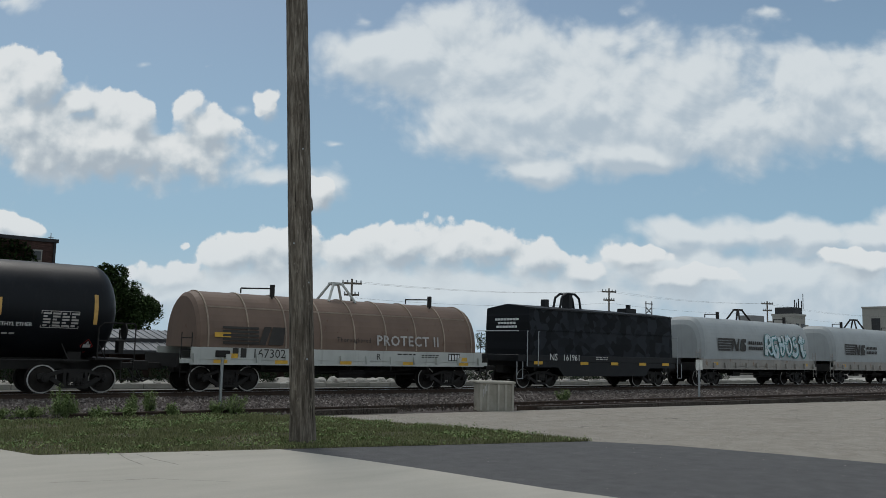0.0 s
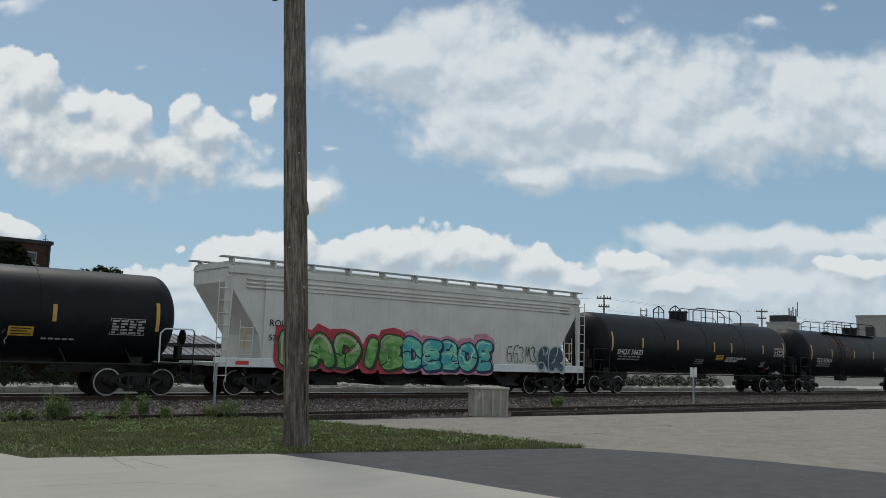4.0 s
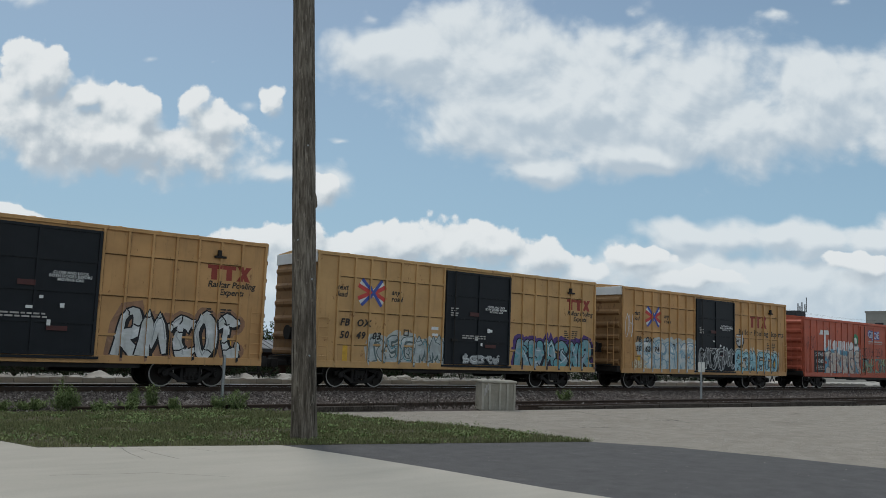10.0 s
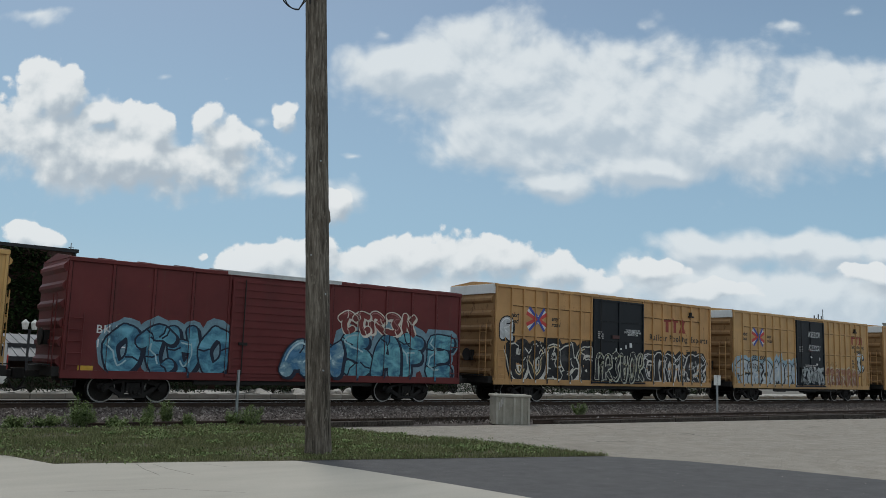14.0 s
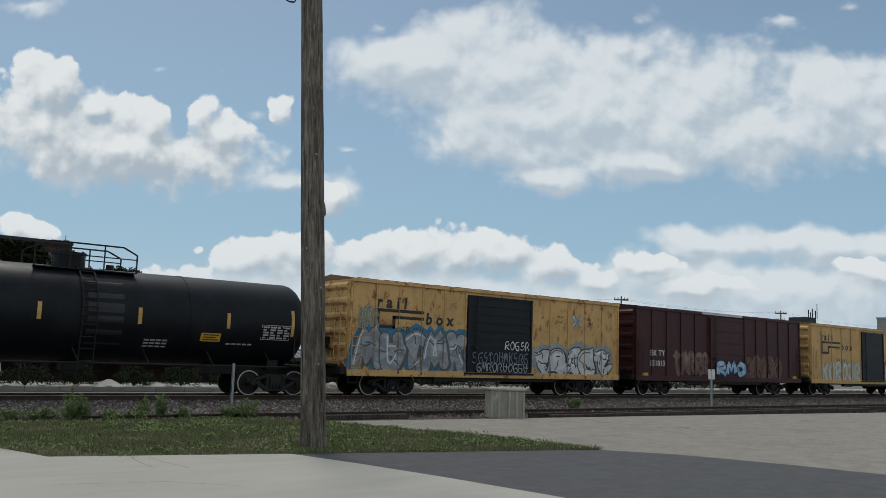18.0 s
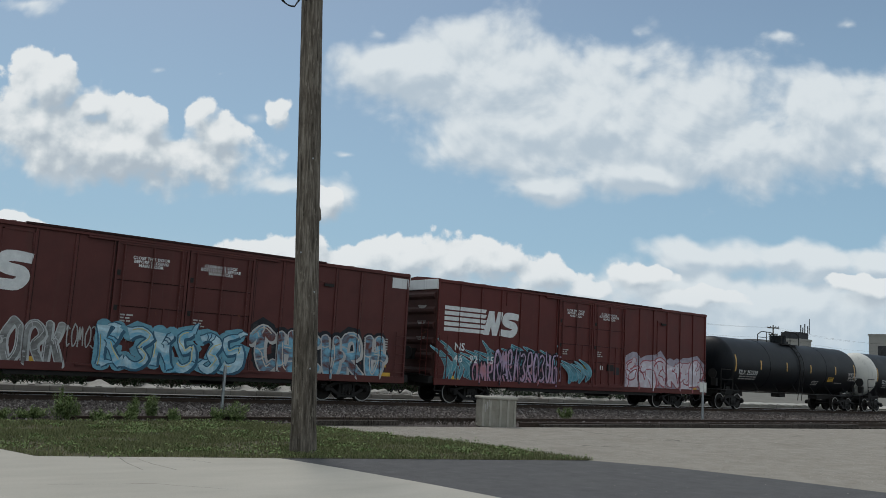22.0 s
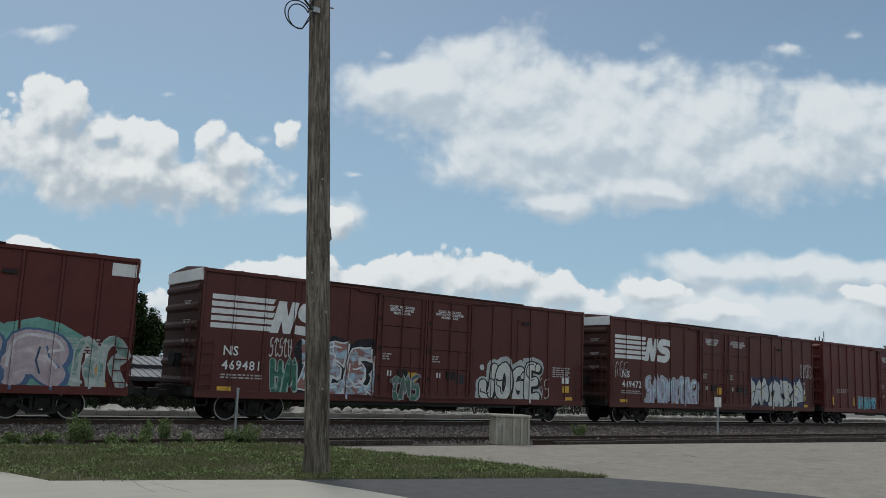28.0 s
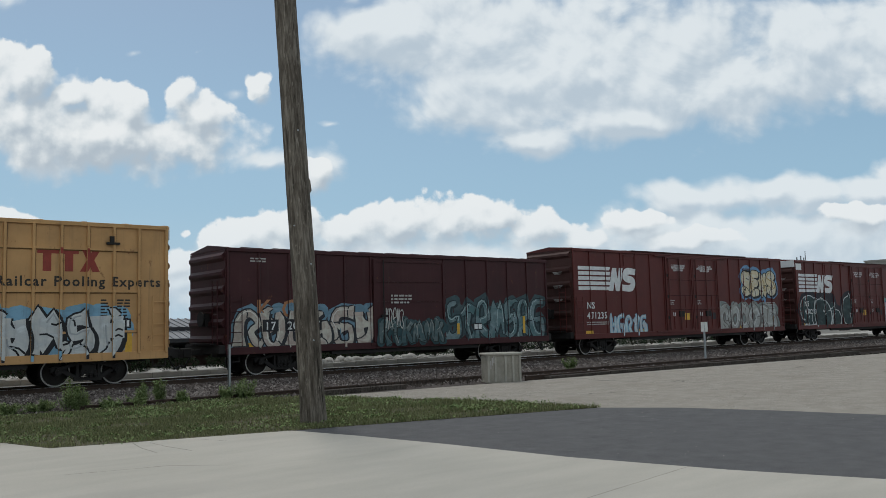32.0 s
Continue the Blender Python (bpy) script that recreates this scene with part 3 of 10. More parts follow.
def prism(bm, outline, axis, a, b):
    """An outline of 2D points pushed along an axis from a to b. axis 'x': outline is (y, z); 'y': (x, z); 'z': (x, y)."""
    put = {"x": lambda s, p: (s, p[0], p[1]), "y": lambda s, p: (p[0], s, p[1]), "z": lambda s, p: (p[0], p[1], s)}[axis]
    v0, v1 = [bm.verts.new(put(a, p)) for p in outline], [bm.verts.new(put(b, p)) for p in outline]
    n = len(outline)
    for i in range(n):
        bm.faces.new((v0[i], v0[(i + 1) % n], v1[(i + 1) % n], v1[i]))
    bm.faces.new(v0[::-1])
    bm.faces.new(v1)
    bmesh.ops.recalc_face_normals(bm, faces=bm.faces[:])
    return bm


def lathe_x(profile, n=32, close=True):
    """A solid of revolution about x: profile of (x, radius)."""
    bm = bmesh.new()
    rings = []
    for x, r in profile:
        rings.append([bm.verts.new((x, r * math.sin(2 * math.pi * i / n), r * math.cos(2 * math.pi * i / n))) for i in range(n)] if r > 1e-6 else [bm.verts.new((x, 0, 0))])
    for a, b in zip(rings, rings[1:]):
        for i in range(n):
            j = (i + 1) % n
            if len(a) == 1:
                bm.faces.new((a[0], b[i], b[j]))
            elif len(b) == 1:
                bm.faces.new((a[i], b[0], a[j]))
            else:
                bm.faces.new((a[i], b[i], b[j], a[j]))
    bmesh.ops.recalc_face_normals(bm, faces=bm.faces[:])
    return bm


TEXTS = {}


def text_mesh(words, size, spread=0.0, slant=0.0, res=2, space=1.0, line=0.85, align="LEFT"):
    """A flat mesh of words in the x-z plane, its lower left corner at the origin (or centred)."""
    key = (words, size, spread, slant, res, space, align)
    if key in TEXTS:
        return TEXTS[key].copy()
    cu = bpy.data.curves.new("words", "FONT")
    cu.body, cu.size, cu.offset, cu.shear, cu.resolution_u = words, size, spread, slant, res
    cu.space_character, cu.space_line, cu.align_x = space, line, align
    cu.fill_mode = "FRONT"
    ob = bpy.data.objects.new("words", cu)
    scene.collection.objects.link(ob)
    me = bpy.data.meshes.new_from_object(ob.evaluated_get(bpy.context.evaluated_depsgraph_get()))
    bpy.data.objects.remove(ob)
    bpy.data.curves.remove(cu)
    bm = bmesh.new()
    bm.from_mesh(me)
    bpy.data.meshes.remove(me)
    for v in bm.verts:
        v.co = Vector((v.co.x, 0, v.co.y))
    bm.normal_update()
    for f in bm.faces:
        if f.normal.y > 0:
            f.normal_flip()
    TEXTS[key] = bm
    return bm.copy()


def flat(points, y=0.0):
    """A flat face in the x-z plane, seen from -y."""
    bm = bmesh.new()
    f = bm.faces.new([bm.verts.new((x, y, z)) for x, z in points])
    f.normal_update()
    if f.normal.y > 0:
        f.normal_flip()
    return bm


def flats(polys):
    bm = bmesh.new()
    for pts in polys:
        f = bm.faces.new([bm.verts.new((x, 0, z)) for x, z in pts])
        f.normal_update()
        if f.normal.y > 0:
            f.normal_flip()
    return bm


def rect(x, z, w, h):
    return [(x, z), (x + w, z), (x + w, z + h), (x, z + h)]


def shifted(bm, x, z, y=0.0):
    for v in bm.verts:
        v.co += Vector((x, y, z))
    return bm


def on_ribs(bm, ribs, face, depth, lift):
    """Lays a flat decal on a wall at y = face whose ribs (x0, x1) stand proud by depth."""
    lo, hi = min(v.co.x for v in bm.verts), max(v.co.x for v in bm.verts)
    near = [r for r in ribs if r[1] > lo and r[0] < hi]
    for r in near:
        for x in r:
            bmesh.ops.bisect_plane(bm, geom=bm.verts[:] + bm.edges[:] + bm.faces[:], plane_co=(x, 0, 0), plane_no=(1, 0, 0))
    top = [f for f in bm.faces if any(r[0] <= f.calc_center_median().x <= r[1] for r in near)]
    if top and len(top) < len(bm.faces):
        bmesh.ops.split(bm, geom=top)
        top = [f for f in bm.faces if any(r[0] <= f.calc_center_median().x <= r[1] for r in near)]
    raised = {v for f in top for v in f.verts}
    for v in bm.verts:
        v.co.y = v.co.y + face - lift - (depth if v in raised else 0.0)
    return bm

# ---- ground and tracks ----
RAIL_Z = 0.12                      # top of the main track's rails over the lot
TRACK_Y = 28.8                     # middle of the main track
rng = random.Random(7)


def slab(name, outline, z0, z1, mat, label):
    bm = bmesh.new()
    prism(bm, outline, "z", z0, z1)
    return tagged(link(name, bm, mat), label, "", "", "structure")


def ground_sheet():
    bm = bmesh.new()
    box(bm, -900, 2400, -600, 2400, -1.0, -0.14)
    tagged(link("ground", bm, FIELD), "bare pale ground reaching to the horizon", "ground", "", "structure")


ground_sheet()
CONC_EDGE = [(-40, -30), (30, -30), (16, -8), (11.0, 0.5), (9.4, 3.6), (8.65, 5.6), (8.15, 7.6), (7.9, 9.7), (7.58, 11.6), (7.25, 13.0), (3.68, 14.0), (3.36, 15.2), (2.2, 18.0), (-40, 40)]
apron = slab("pavement", CONC_EDGE, -0.13, 0.0, CONCRETE, "pale cracked concrete apron")


def seam(name, pts, w):
    """A dirt-filled joint or crack, a thin ragged band that stands a hair over the slab."""
    bm = bmesh.new()
    r = random.Random(len(pts) * 7 + int(pts[0][0] * 10))
    line = []
    for (x0, y0), (x1, y1) in zip(pts, pts[1:]):
        n = 8
        line += [(x0 + (x1 - x0) * k / n + r.uniform(-w, w), y0 + (y1 - y0) * k / n + r.uniform(-w, w), w * r.uniform(0.4, 1.1)) for k in range(n)]
    line.append((pts[-1][0], pts[-1][1], w * 0.5))
    for (ax, ay, aw), (bx, by, bw) in zip(line, line[1:]):
        d = Vector((bx - ax, by - ay)).normalized()
        bm.faces.new([bm.verts.new((p + q * d.y * k, o - q * d.x * k, 0.001)) for p, o, q, k in ((ax, ay, aw, 1), (bx, by, bw, 1), (bx, by, bw, -1), (ax, ay, aw, -1))])
    bm.normal_update()
    for f in bm.faces:
        if f.normal.z < 0:
            f.normal_flip()
    part(name, bm, JOINT, apron)


seam("joint", [(-6.0, 3.6), (6.29, 5.69), (8.59, 6.07)], 0.006)
for pts in ([(4.76, 13.5), (4.66, 12.8), (4.63, 12.15)], [(4.98, 13.4), (5.0, 12.7), (5.07, 12.0)], [(5.68, 13.2), (5.91, 12.6)], [(3.1, 11.2), (4.3, 10.9), (5.0, 10.2)]):
    seam("crack", pts, 0.010)
ASPH_EDGE = [(30, -30), (60, -30), (34, -12), (20, 0), (15.6, 4.5), (15.0, 7.0), (14.7, 8.4), (14.1, 10.2), (13.2, 11.45), (8.4, 12.75), (7.25, 13.0), (7.58, 11.6), (7.9, 9.7), (8.15, 7.6), (8.65, 5.6), (9.4, 3.6), (11.0, 0.5), (16, -8)]
slab("road", ASPH_EDGE, -0.13, -0.004, ASPHALT, "dark asphalt drive")
LOT_EDGE = [(60, -30), (400, -30), (400, 15), (60, 16.6), (38, 17.2), (28, 17.9), (20, 18.35), (11.6, 18.9), (11.5, 18.0), (12.1, 16.5), (12.9, 14.4), (13.1, 12.8), (13.2, 11.45), (14.1, 10.2), (14.7, 8.4), (15.0, 7.0), (15.6, 4.5), (20, 0), (34, -12)]
slab("gravel_lot", LOT_EDGE, -0.13, -0.006, LOT, "pale crushed stone lot beside the track")
GRASS_SOIL = [(3.68, 14.0), (7.25, 13.0), (8.4, 12.75), (13.2, 11.45), (13.1, 12.8), (12.9, 14.4), (12.1, 16.5), (11.5, 18.0), (11.0, 19.4), (9.5, 19.9), (4.5, 20.2), (-6, 21.0), (2.2, 18.0), (3.36, 15.2)]
slab("lawn", GRASS_SOIL, -0.13, 0.004, SOIL, "strip of mown grass with bare patches")


def ballast_bed():
    bm = bmesh.new()
    prism(bm, [(19.0, -0.13), (19.3, -0.03), (24.0, -0.05), (26.8, -0.055), (30.8, -0.055), (32.5, -0.10), (33.0, -0.135)], "x", -120, 420)
    tagged(link("ballast_bed", bm, BALLAST), "grey-brown crushed stone ballast under the tracks", "ballast", "", "structure")
    # loose stones
    verts, faces = [], []
    r = random.Random(3)

    def stone(x, y, z, s):
        b = len(verts)
        pts = [(1, 0, 0), (-1, 0, 0), (0, 1, 0), (0, -1, 0), (0, 0, 1)]
        a = r.random() * 6.28
        for p in pts:
            k = s * r.uniform(0.65, 1.25)
            px, py = p[0] * k, p[1] * k
            verts.append((x + px * math.cos(a) - py * math.sin(a), y + px * math.sin(a) + py * math.cos(a), z + p[2] * k * 0.8))
        for q in ((0, 2, 4), (2, 1, 4), (1, 3, 4), (3, 0, 4)):
            faces.append([b + i for i in q])
    for _ in range(62000):
        x = 2 + 68 * r.random() ** 1.5
        y = 19.5 + 12.3 * r.random()
        if x > 11 and y < 19.7:
            continue
        stone(x, y, -0.055, r.uniform(0.04, 0.115) if y < 21.6 else r.uniform(0.03, 0.085))
    me = bpy.data.meshes.new("ballast_stones")
    me.from_pydata(verts, [], faces)
    me.update()
    tagged(link_mesh("ballast_stones", me, STONE), "loose grey and brown ballast stones", "stones", "", "stuff")


ballast_bed()


def lot_stones():
    """Crushed stone strewn over the lot, and some on the drive."""
    r = random.Random(19)
    verts, faces = [], []

    def bit(x, y, z, s):
        b, a = len(verts), r.random() * 6.28
        for k in range(3):
            q = s * r.uniform(0.7, 1.3)
            verts.append((x + q * math.cos(a + 2.09 * k), y + q * math.sin(a + 2.09 * k), z))
        verts.append((x, y, z + s * r.uniform(0.5, 0.9)))
        faces.extend(((b, b + 1, b + 3), (b + 1, b + 2, b + 3), (b + 2, b, b + 3)))
    for _ in range(46000):
        x, y = 11.5 + 40 * r.random() ** 1.6, 4.0 + 14.9 * r.random() ** 0.8
        if noise.noise(Vector((x * 0.5, y * 0.9, 3))) < r.uniform(-0.5, 0.35):
            continue
        if inside_lot(x, y):
            bit(x, y, -0.006, r.uniform(0.006, 0.018))
    for _ in range(45):
        bit(r.uniform(8.5, 15.0), r.uniform(6.0, 12.0), -0.004, r.uniform(0.005, 0.012))
    me = bpy.data.meshes.new("lot_stones")
    me.from_pydata(verts, [], faces)
    me.update()
    tagged(link_mesh("lot_stones", me, PEBBLE), "loose pale crushed stone on the lot", "stones", "", "stuff")


def inside_lot(x, y):
    hit = False
    for (x0, y0), (x1, y1) in zip(LOT_EDGE, LOT_EDGE[1:] + LOT_EDGE[:1]):
        if (y0 > y) != (y1 > y) and x < (x1 - x0) * (y - y0) / (y1 - y0) + x0:
            hit = not hit
    return hit


lot_stones()

RAIL_SHAPE = [(-0.07, 0.0), (0.07, 0.0), (0.07, 0.012), (0.014, 0.03), (0.014, 0.125), (0.036, 0.135), (0.036, 0.168), (0.028, 0.172), (-0.028, 0.172), (-0.036, 0.168), (-0.036, 0.135), (-0.014, 0.125), (-0.014, 0.03), (-0.07, 0.012)]


def rail(y, top, x0, x1, label, shiny=True, group="rails of the main track"):
    ob = thing("rail", label, "rail", group, pose(x0, y, top - 0.172))
    bm = bmesh.new()
    prism(bm, RAIL_SHAPE, "x", 0, x1 - x0)
    part("rail_body", bm, RAIL_SIDE, ob)
    if shiny:
        part("running_surface", boxes((0, x1 - x0, -0.026, 0.026, 0.173, 0.176)), RAIL_TOP, ob, "polished running surface")
    return ob


for dy in (-0.7525, 0.7525):
    rail(TRACK_Y + dy, RAIL_Z, -120, 420, "rust-brown steel rail with a polished top")
rail(20.45, 0.10, 6.0, 150, "rusty disused siding rail half sunk in stone", False, "rails of the siding")
rail(18.95, 0.10, 18.6, 150, "rusty disused siding rail half sunk in stone", False, "rails of the siding")


def ties():
    bm = bmesh.new()
    box(bm, -0.115, 0.115, -1.3, 1.3, -0.2, 0, bev=0.012)
    me = bpy.data.meshes.new("tie")
    bm.to_mesh(me)
    bm.free()
    me.materials.append(TIE_WOOD)
    bed = thing("track_ties", "dark creosoted wooden ties under the rails", "track ties", "", pose(0, TRACK_Y, RAIL_Z - 0.178))
    for i in range(150):
        ob = new("tie", me)
        ob.parent = bed
        ob.matrix_basis = pose(-6 + 0.55 * i, rng.uniform(-0.04, 0.04), rng.uniform(-0.012, 0.0), 0, 0, rng.uniform(-1.2, 1.2))
    side = thing("siding_ties", "weathered wooden ties of the siding sunk in stone", "track ties", "", pose(0, 19.7, -0.055))
    for i in range(60):
        ob = new("tie", me)
        ob.parent = side
        ob.matrix_basis = pose(19 + 0.6 * i, rng.uniform(-0.05, 0.05), rng.uniform(-0.03, 0.0), 0, 0, rng.uniform(-2, 2))


ties()


def timber_edge():
    # crossing timbers laid against the siding rails
    ob = thing("crossing_timbers", "dark weathered timbers laid along the siding rail", "timber", "", pose(0, 18.62, -0.1))
    part("timber", boxes((11.2, 14.4, 0.75, 0.97, 0.02, 0.2), bev=0.015), TIE_WOOD, ob)
    for i, x in enumerate((19.2, 22.1, 25.0, 27.9, 30.8, 33.7, 36.6)):
        bm = bmesh.new()
        box(bm, x, x + 2.86, -0.11, 0.11, 0, 0.17 + 0.012 * (i % 3), bev=0.015)
        part("timber", bm, TIE_WOOD, ob)


timber_edge()


# ---- utility pole by the grass ----


def utility_pole():
    ob = thing("utility_pole", "tall weathered grey-brown wooden utility pole", "utility pole", "", pose(7.975, 13.5, -0.05, 0, -3.7, 0))
    n, rings, h = 28, 72, 13.9
    bm = bmesh.new()
    prev = None
    for k in range(rings + 1):
        z = h * k / rings
        rad = 0.226 - 0.0038 * z
        if z < 0.6:
            rad += 0.02 * (1 - z / 0.6)
        ring = []
        for i in range(n):
            a = 2 * math.pi * i / n
            w = 0.007 * noise.noise(Vector((3.5 * math.cos(a), 3.5 * math.sin(a), z * 0.5))) + 0.004 * noise.noise(Vector((9 * math.cos(a), 9 * math.sin(a), z * 2.2)))
            ring.append(bm.verts.new(((rad + w) * math.cos(a), (rad + w) * math.sin(a), z)))
        if prev:
            for i in range(n):
                bm.faces.new((prev[i], prev[(i + 1) % n], ring[(i + 1) % n], ring[i]))
        prev = ring
    bm.faces.new(prev)
    part("shaft", bm, POLE_WOOD, ob, smooth=True)
    # splinter that stands off the shaft
    bm = bmesh.new()
    prism(bm, [(0, 0), (0.045, 0.05), (0.03, 0.22), (0.0, 0.30)], "y", -0.02, 0.02)
    shifted(bm, 0.185, 4.18, -0.07)
    part("splinter", bm, POLE_WOOD, ob, "loose splinter of wood")
    for z, a in ((1.55, -95), (2.9, -80), (5.3, -100), (3.6, -150)):
        bm = bmesh.new()
        r = 0.226 - 0.0038 * z
        c = Vector((math.cos(radians(a)), math.sin(radians(a)), 0))
        rod(bm, c * (r - 0.01) + Vector((0, 0, z)), c * (r + 0.008) + Vector((0, 0, z)), 0.016, 10)
        part("tag_nail", bm, GALV, ob, "small pale metal tag")
    # bracket and hanging loop of wire near the top
    part("bracket", boxes((-0.235, -0.10, -0.19, -0.10, 8.40, 8.50)), GALV, ob, "small steel bracket")
    for k in (0, 1):
        pts = [(-0.52 - (0.27 - 0.05 * k) * math.cos(a), -0.12 - 0.03 * k, 8.30 + (0.26 - 0.03 * k) * math.sin(a) - 0.05 * k) for a in [-1.9 + i * 0.3 for i in range(16)]]
        pts = [(-0.21, -0.14, 8.36 + 0.1 * k)] + pts + [(-0.24, -0.14, 8.62)]
        part("wire_loop", pipe(pts, 0.011, 6), CABLE, ob, "loose loop of black wire")
    part("cable", pipe([(-1.1, -0.05, 9.5), (-0.62, -0.1, 8.85), (-0.40, -0.12, 8.62), (-0.2, -0.13, 8.42)], 0.018, 6), CABLE, ob, "black cable end")
    part("cable", pipe([(-0.22, -0.13, 9.6), (-0.23, -0.14, 8.7), (-0.21, -0.14, 8.2)], 0.016, 6), CABLE, ob, "black cable stapled to the pole")
    part("bolt", rods([((0.18, -0.06, 8.62), (0.26, -0.06, 8.62))], 0.015), GALV, ob)


utility_pole()


# ---- low concrete vault by the siding ----


def vault():
    # the box is 1.23 long and sits square to the lot
    ob = thing("utility_vault", "low grey concrete utility box with raised panel ribs", "utility box", "", pose(17.66, 19.0, -0.02, 0, 0, -27))
    part("body", boxes((-0.515, 0.515, -0.36, 0.36, 0, 0.79), bev=0.015), VAULT, ob)
    part("lid", boxes((-0.555, 0.555, -0.41, 0.41, 0.79, 0.865), bev=0.02), VAULT_RIB, ob)
    for x in (-0.48, -0.27, 0.04, 0.27, 0.48):
        part("rib", boxes((x - 0.03, x + 0.03, -0.395, -0.36, 0.02, 0.785)), VAULT_RIB, ob)
    part("base_rail", boxes((-0.53, 0.53, -0.375, 0.375, 0.0, 0.05)), VAULT, ob)
    part("faded_scrawl", shifted(flats([rect(-0.43 + 0.05 * i, 0.42 + 0.08 * (i % 3), 0.035, 0.22) for i in range(3)]), 0, 0, -0.364), LETTER_DIM, ob, "faint pale spray marks")


vault()


def marker_posts():
    a = thing("marker_post", "slim galvanised steel post standing in the ballast", "post", "", pose(9.72, 20.62, -0.05))
    part("shaft", boxes((-0.035, 0.035, -0.012, -0.004, 0, 1.4), (-0.035, -0.027, -0.012, 0.03, 0, 1.4), (0.027, 0.035, -0.012, 0.03, 0, 1.4)), GALV, a)
    b = thing("marker_post", "slim steel post with two small white plates", "post", "", pose(30.55, 20.62, -0.05, 0, 0, -35))
    part("shaft", boxes((-0.04, 0.04, -0.012, -0.004, 0, 1.55), (-0.04, -0.03, -0.012, 0.03, 0, 1.55), (0.03, 0.04, -0.012, 0.03, 0, 1.55)), GALV, b)
    for s in (-1, 1):
        part("plate", boxes((s * 0.075 - 0.066, s * 0.075 + 0.066, -0.024, -0.016, 1.22, 1.62), bev=0.003), SIGN_WHITE, b)


marker_posts()

# ---- freight cars: the car's own x runs along the track, its y = 0 is the track's middle, z = 0 the rail's top ----
SIDE = 1.50                        # half width of a car body
SPIN = []                          # wheelsets, with the middle of their car along the train
CARS = []                          # car, middle along the train
FACE = -SIDE
MESHES = {}


def shared(key, make):
    if key not in MESHES:
        bm, mat, smooth = make()
        me = bpy.data.meshes.new(key)
        bm.to_mesh(me)
        bm.free()
        me.materials.append(mat)
        if smooth:
            for p in me.polygons:
                p.use_smooth = True
        MESHES[key] = me
    return MESHES[key]


def put(name, key, make, parent, m=None, label=""):
    ob = new(name, shared(key, make))
    ob.parent = parent
    if m is not None:
        ob.matrix_basis = m
    if label:
        tagged(ob, label)
    return ob


def wheel_bm():
    bm = lathe_x([(-0.06, 0.0), (-0.06, 0.10), (-0.02, 0.12), (-0.015, 0.36), (-0.05, 0.39), (-0.065, 0.43), (0.07, 0.445), (0.075, 0.47), (0.10, 0.465), (0.10, 0.40), (0.02, 0.36), (0.015, 0.12), (0.06, 0.10), (0.06, 0.0)], 28)
    for v in bm.verts:
        v.co = Vector((v.co.z, v.co.x, v.co.y))
    bmesh.ops.recalc_face_normals(bm, faces=bm.faces[:])
    return bm


def wheelset_make():
    bm = bmesh.new()
    for s in (-1, 1):
        w = wheel_bm()
        for v in w.verts:
            v.co.y = s * (0.7525 - v.co.y)
        bmesh.ops.recalc_face_normals(w, faces=w.faces[:])
        me = bpy.data.meshes.new("tmp")
        w.to_mesh(me)
        w.free()
        bm.from_mesh(me)
        bpy.data.meshes.remove(me)
    rod(bm, (0, -1.06, 0), (0, 1.06, 0), 0.075, 12)
    # web holes and chalk-dull spokes that let the turning show
    for s in (-1, 1):
        for k in range(3):
            a = k * 2.09
            x, z = 0.24 * math.cos(a), 0.24 * math.sin(a)
            rod(bm, (x, s * 0.80, z), (x, s * 0.775, z), 0.045, 8)
    return bm, WHEEL_DARK, False


def tyre_make():
    bm = bmesh.new()
    for s in (-1, 1):
        for i in range(36):
            a, b = 2 * math.pi * i / 36, 2 * math.pi * (i + 1) / 36
            q = [(0.432 * math.cos(a), s * 0.822, 0.432 * math.sin(a)), (0.432 * math.cos(b), s * 0.822, 0.432 * math.sin(b)),
                 (0.392 * math.cos(b), s * 0.826, 0.392 * math.sin(b)), (0.392 * math.cos(a), s * 0.826, 0.392 * math.sin(a))]
            f = bm.faces.new([bm.verts.new(p) for p in q])
            f.normal_update()
            if f.normal.y * s < 0:
                f.normal_flip()
    return bm, TREAD, False


def frame_make():
    """A cast side frame: top chord, columns, sloped legs and spring seat, with open windows."""
    bm = bmesh.new()
    bars = [[(-1.10, 0.46), (-1.10, 0.60), (-0.92, 0.64), (-0.72, 0.60), (-0.72, 0.46)], [(1.10, 0.46), (0.72, 0.46), (0.72, 0.60), (0.92, 0.64), (1.10, 0.60)],
            [(-0.80, 0.52), (-0.80, 0.62), (-0.36, 0.76), (0.36, 0.76), (0.80, 0.62), (0.80, 0.52), (0.34, 0.65), (-0.34, 0.65)],
            [(-0.76, 0.44), (-0.66, 0.52), (-0.28, 0.28), (-0.36, 0.18)], [(0.76, 0.44), (0.36, 0.18), (0.28, 0.28), (0.66, 0.52)],
            [(-0.40, 0.17), (-0.40, 0.27), (0.40, 0.27), (0.40, 0.17)], [(-0.36, 0.24), (-0.36, 0.70), (-0.27, 0.70), (-0.27, 0.24)], [(0.27, 0.24), (0.27, 0.70), (0.36, 0.70), (0.36, 0.24)]]
    for k, o in enumerate(bars):
        prism(bm, o, "y", -0.08 - 0.003 * k, 0.06 + 0.003 * k)
    return bm, STEEL_DARK, False


def spring_make():
    bm = bmesh.new()
    for x in (-0.2, -0.07, 0.07, 0.2):
        for k in range(5):
            rod(bm, (x, -0.105, 0.26 + 0.05 * k), (x, -0.105, 0.295 + 0.05 * k), 0.058, 8)
    return bm, STEEL_DARK, False


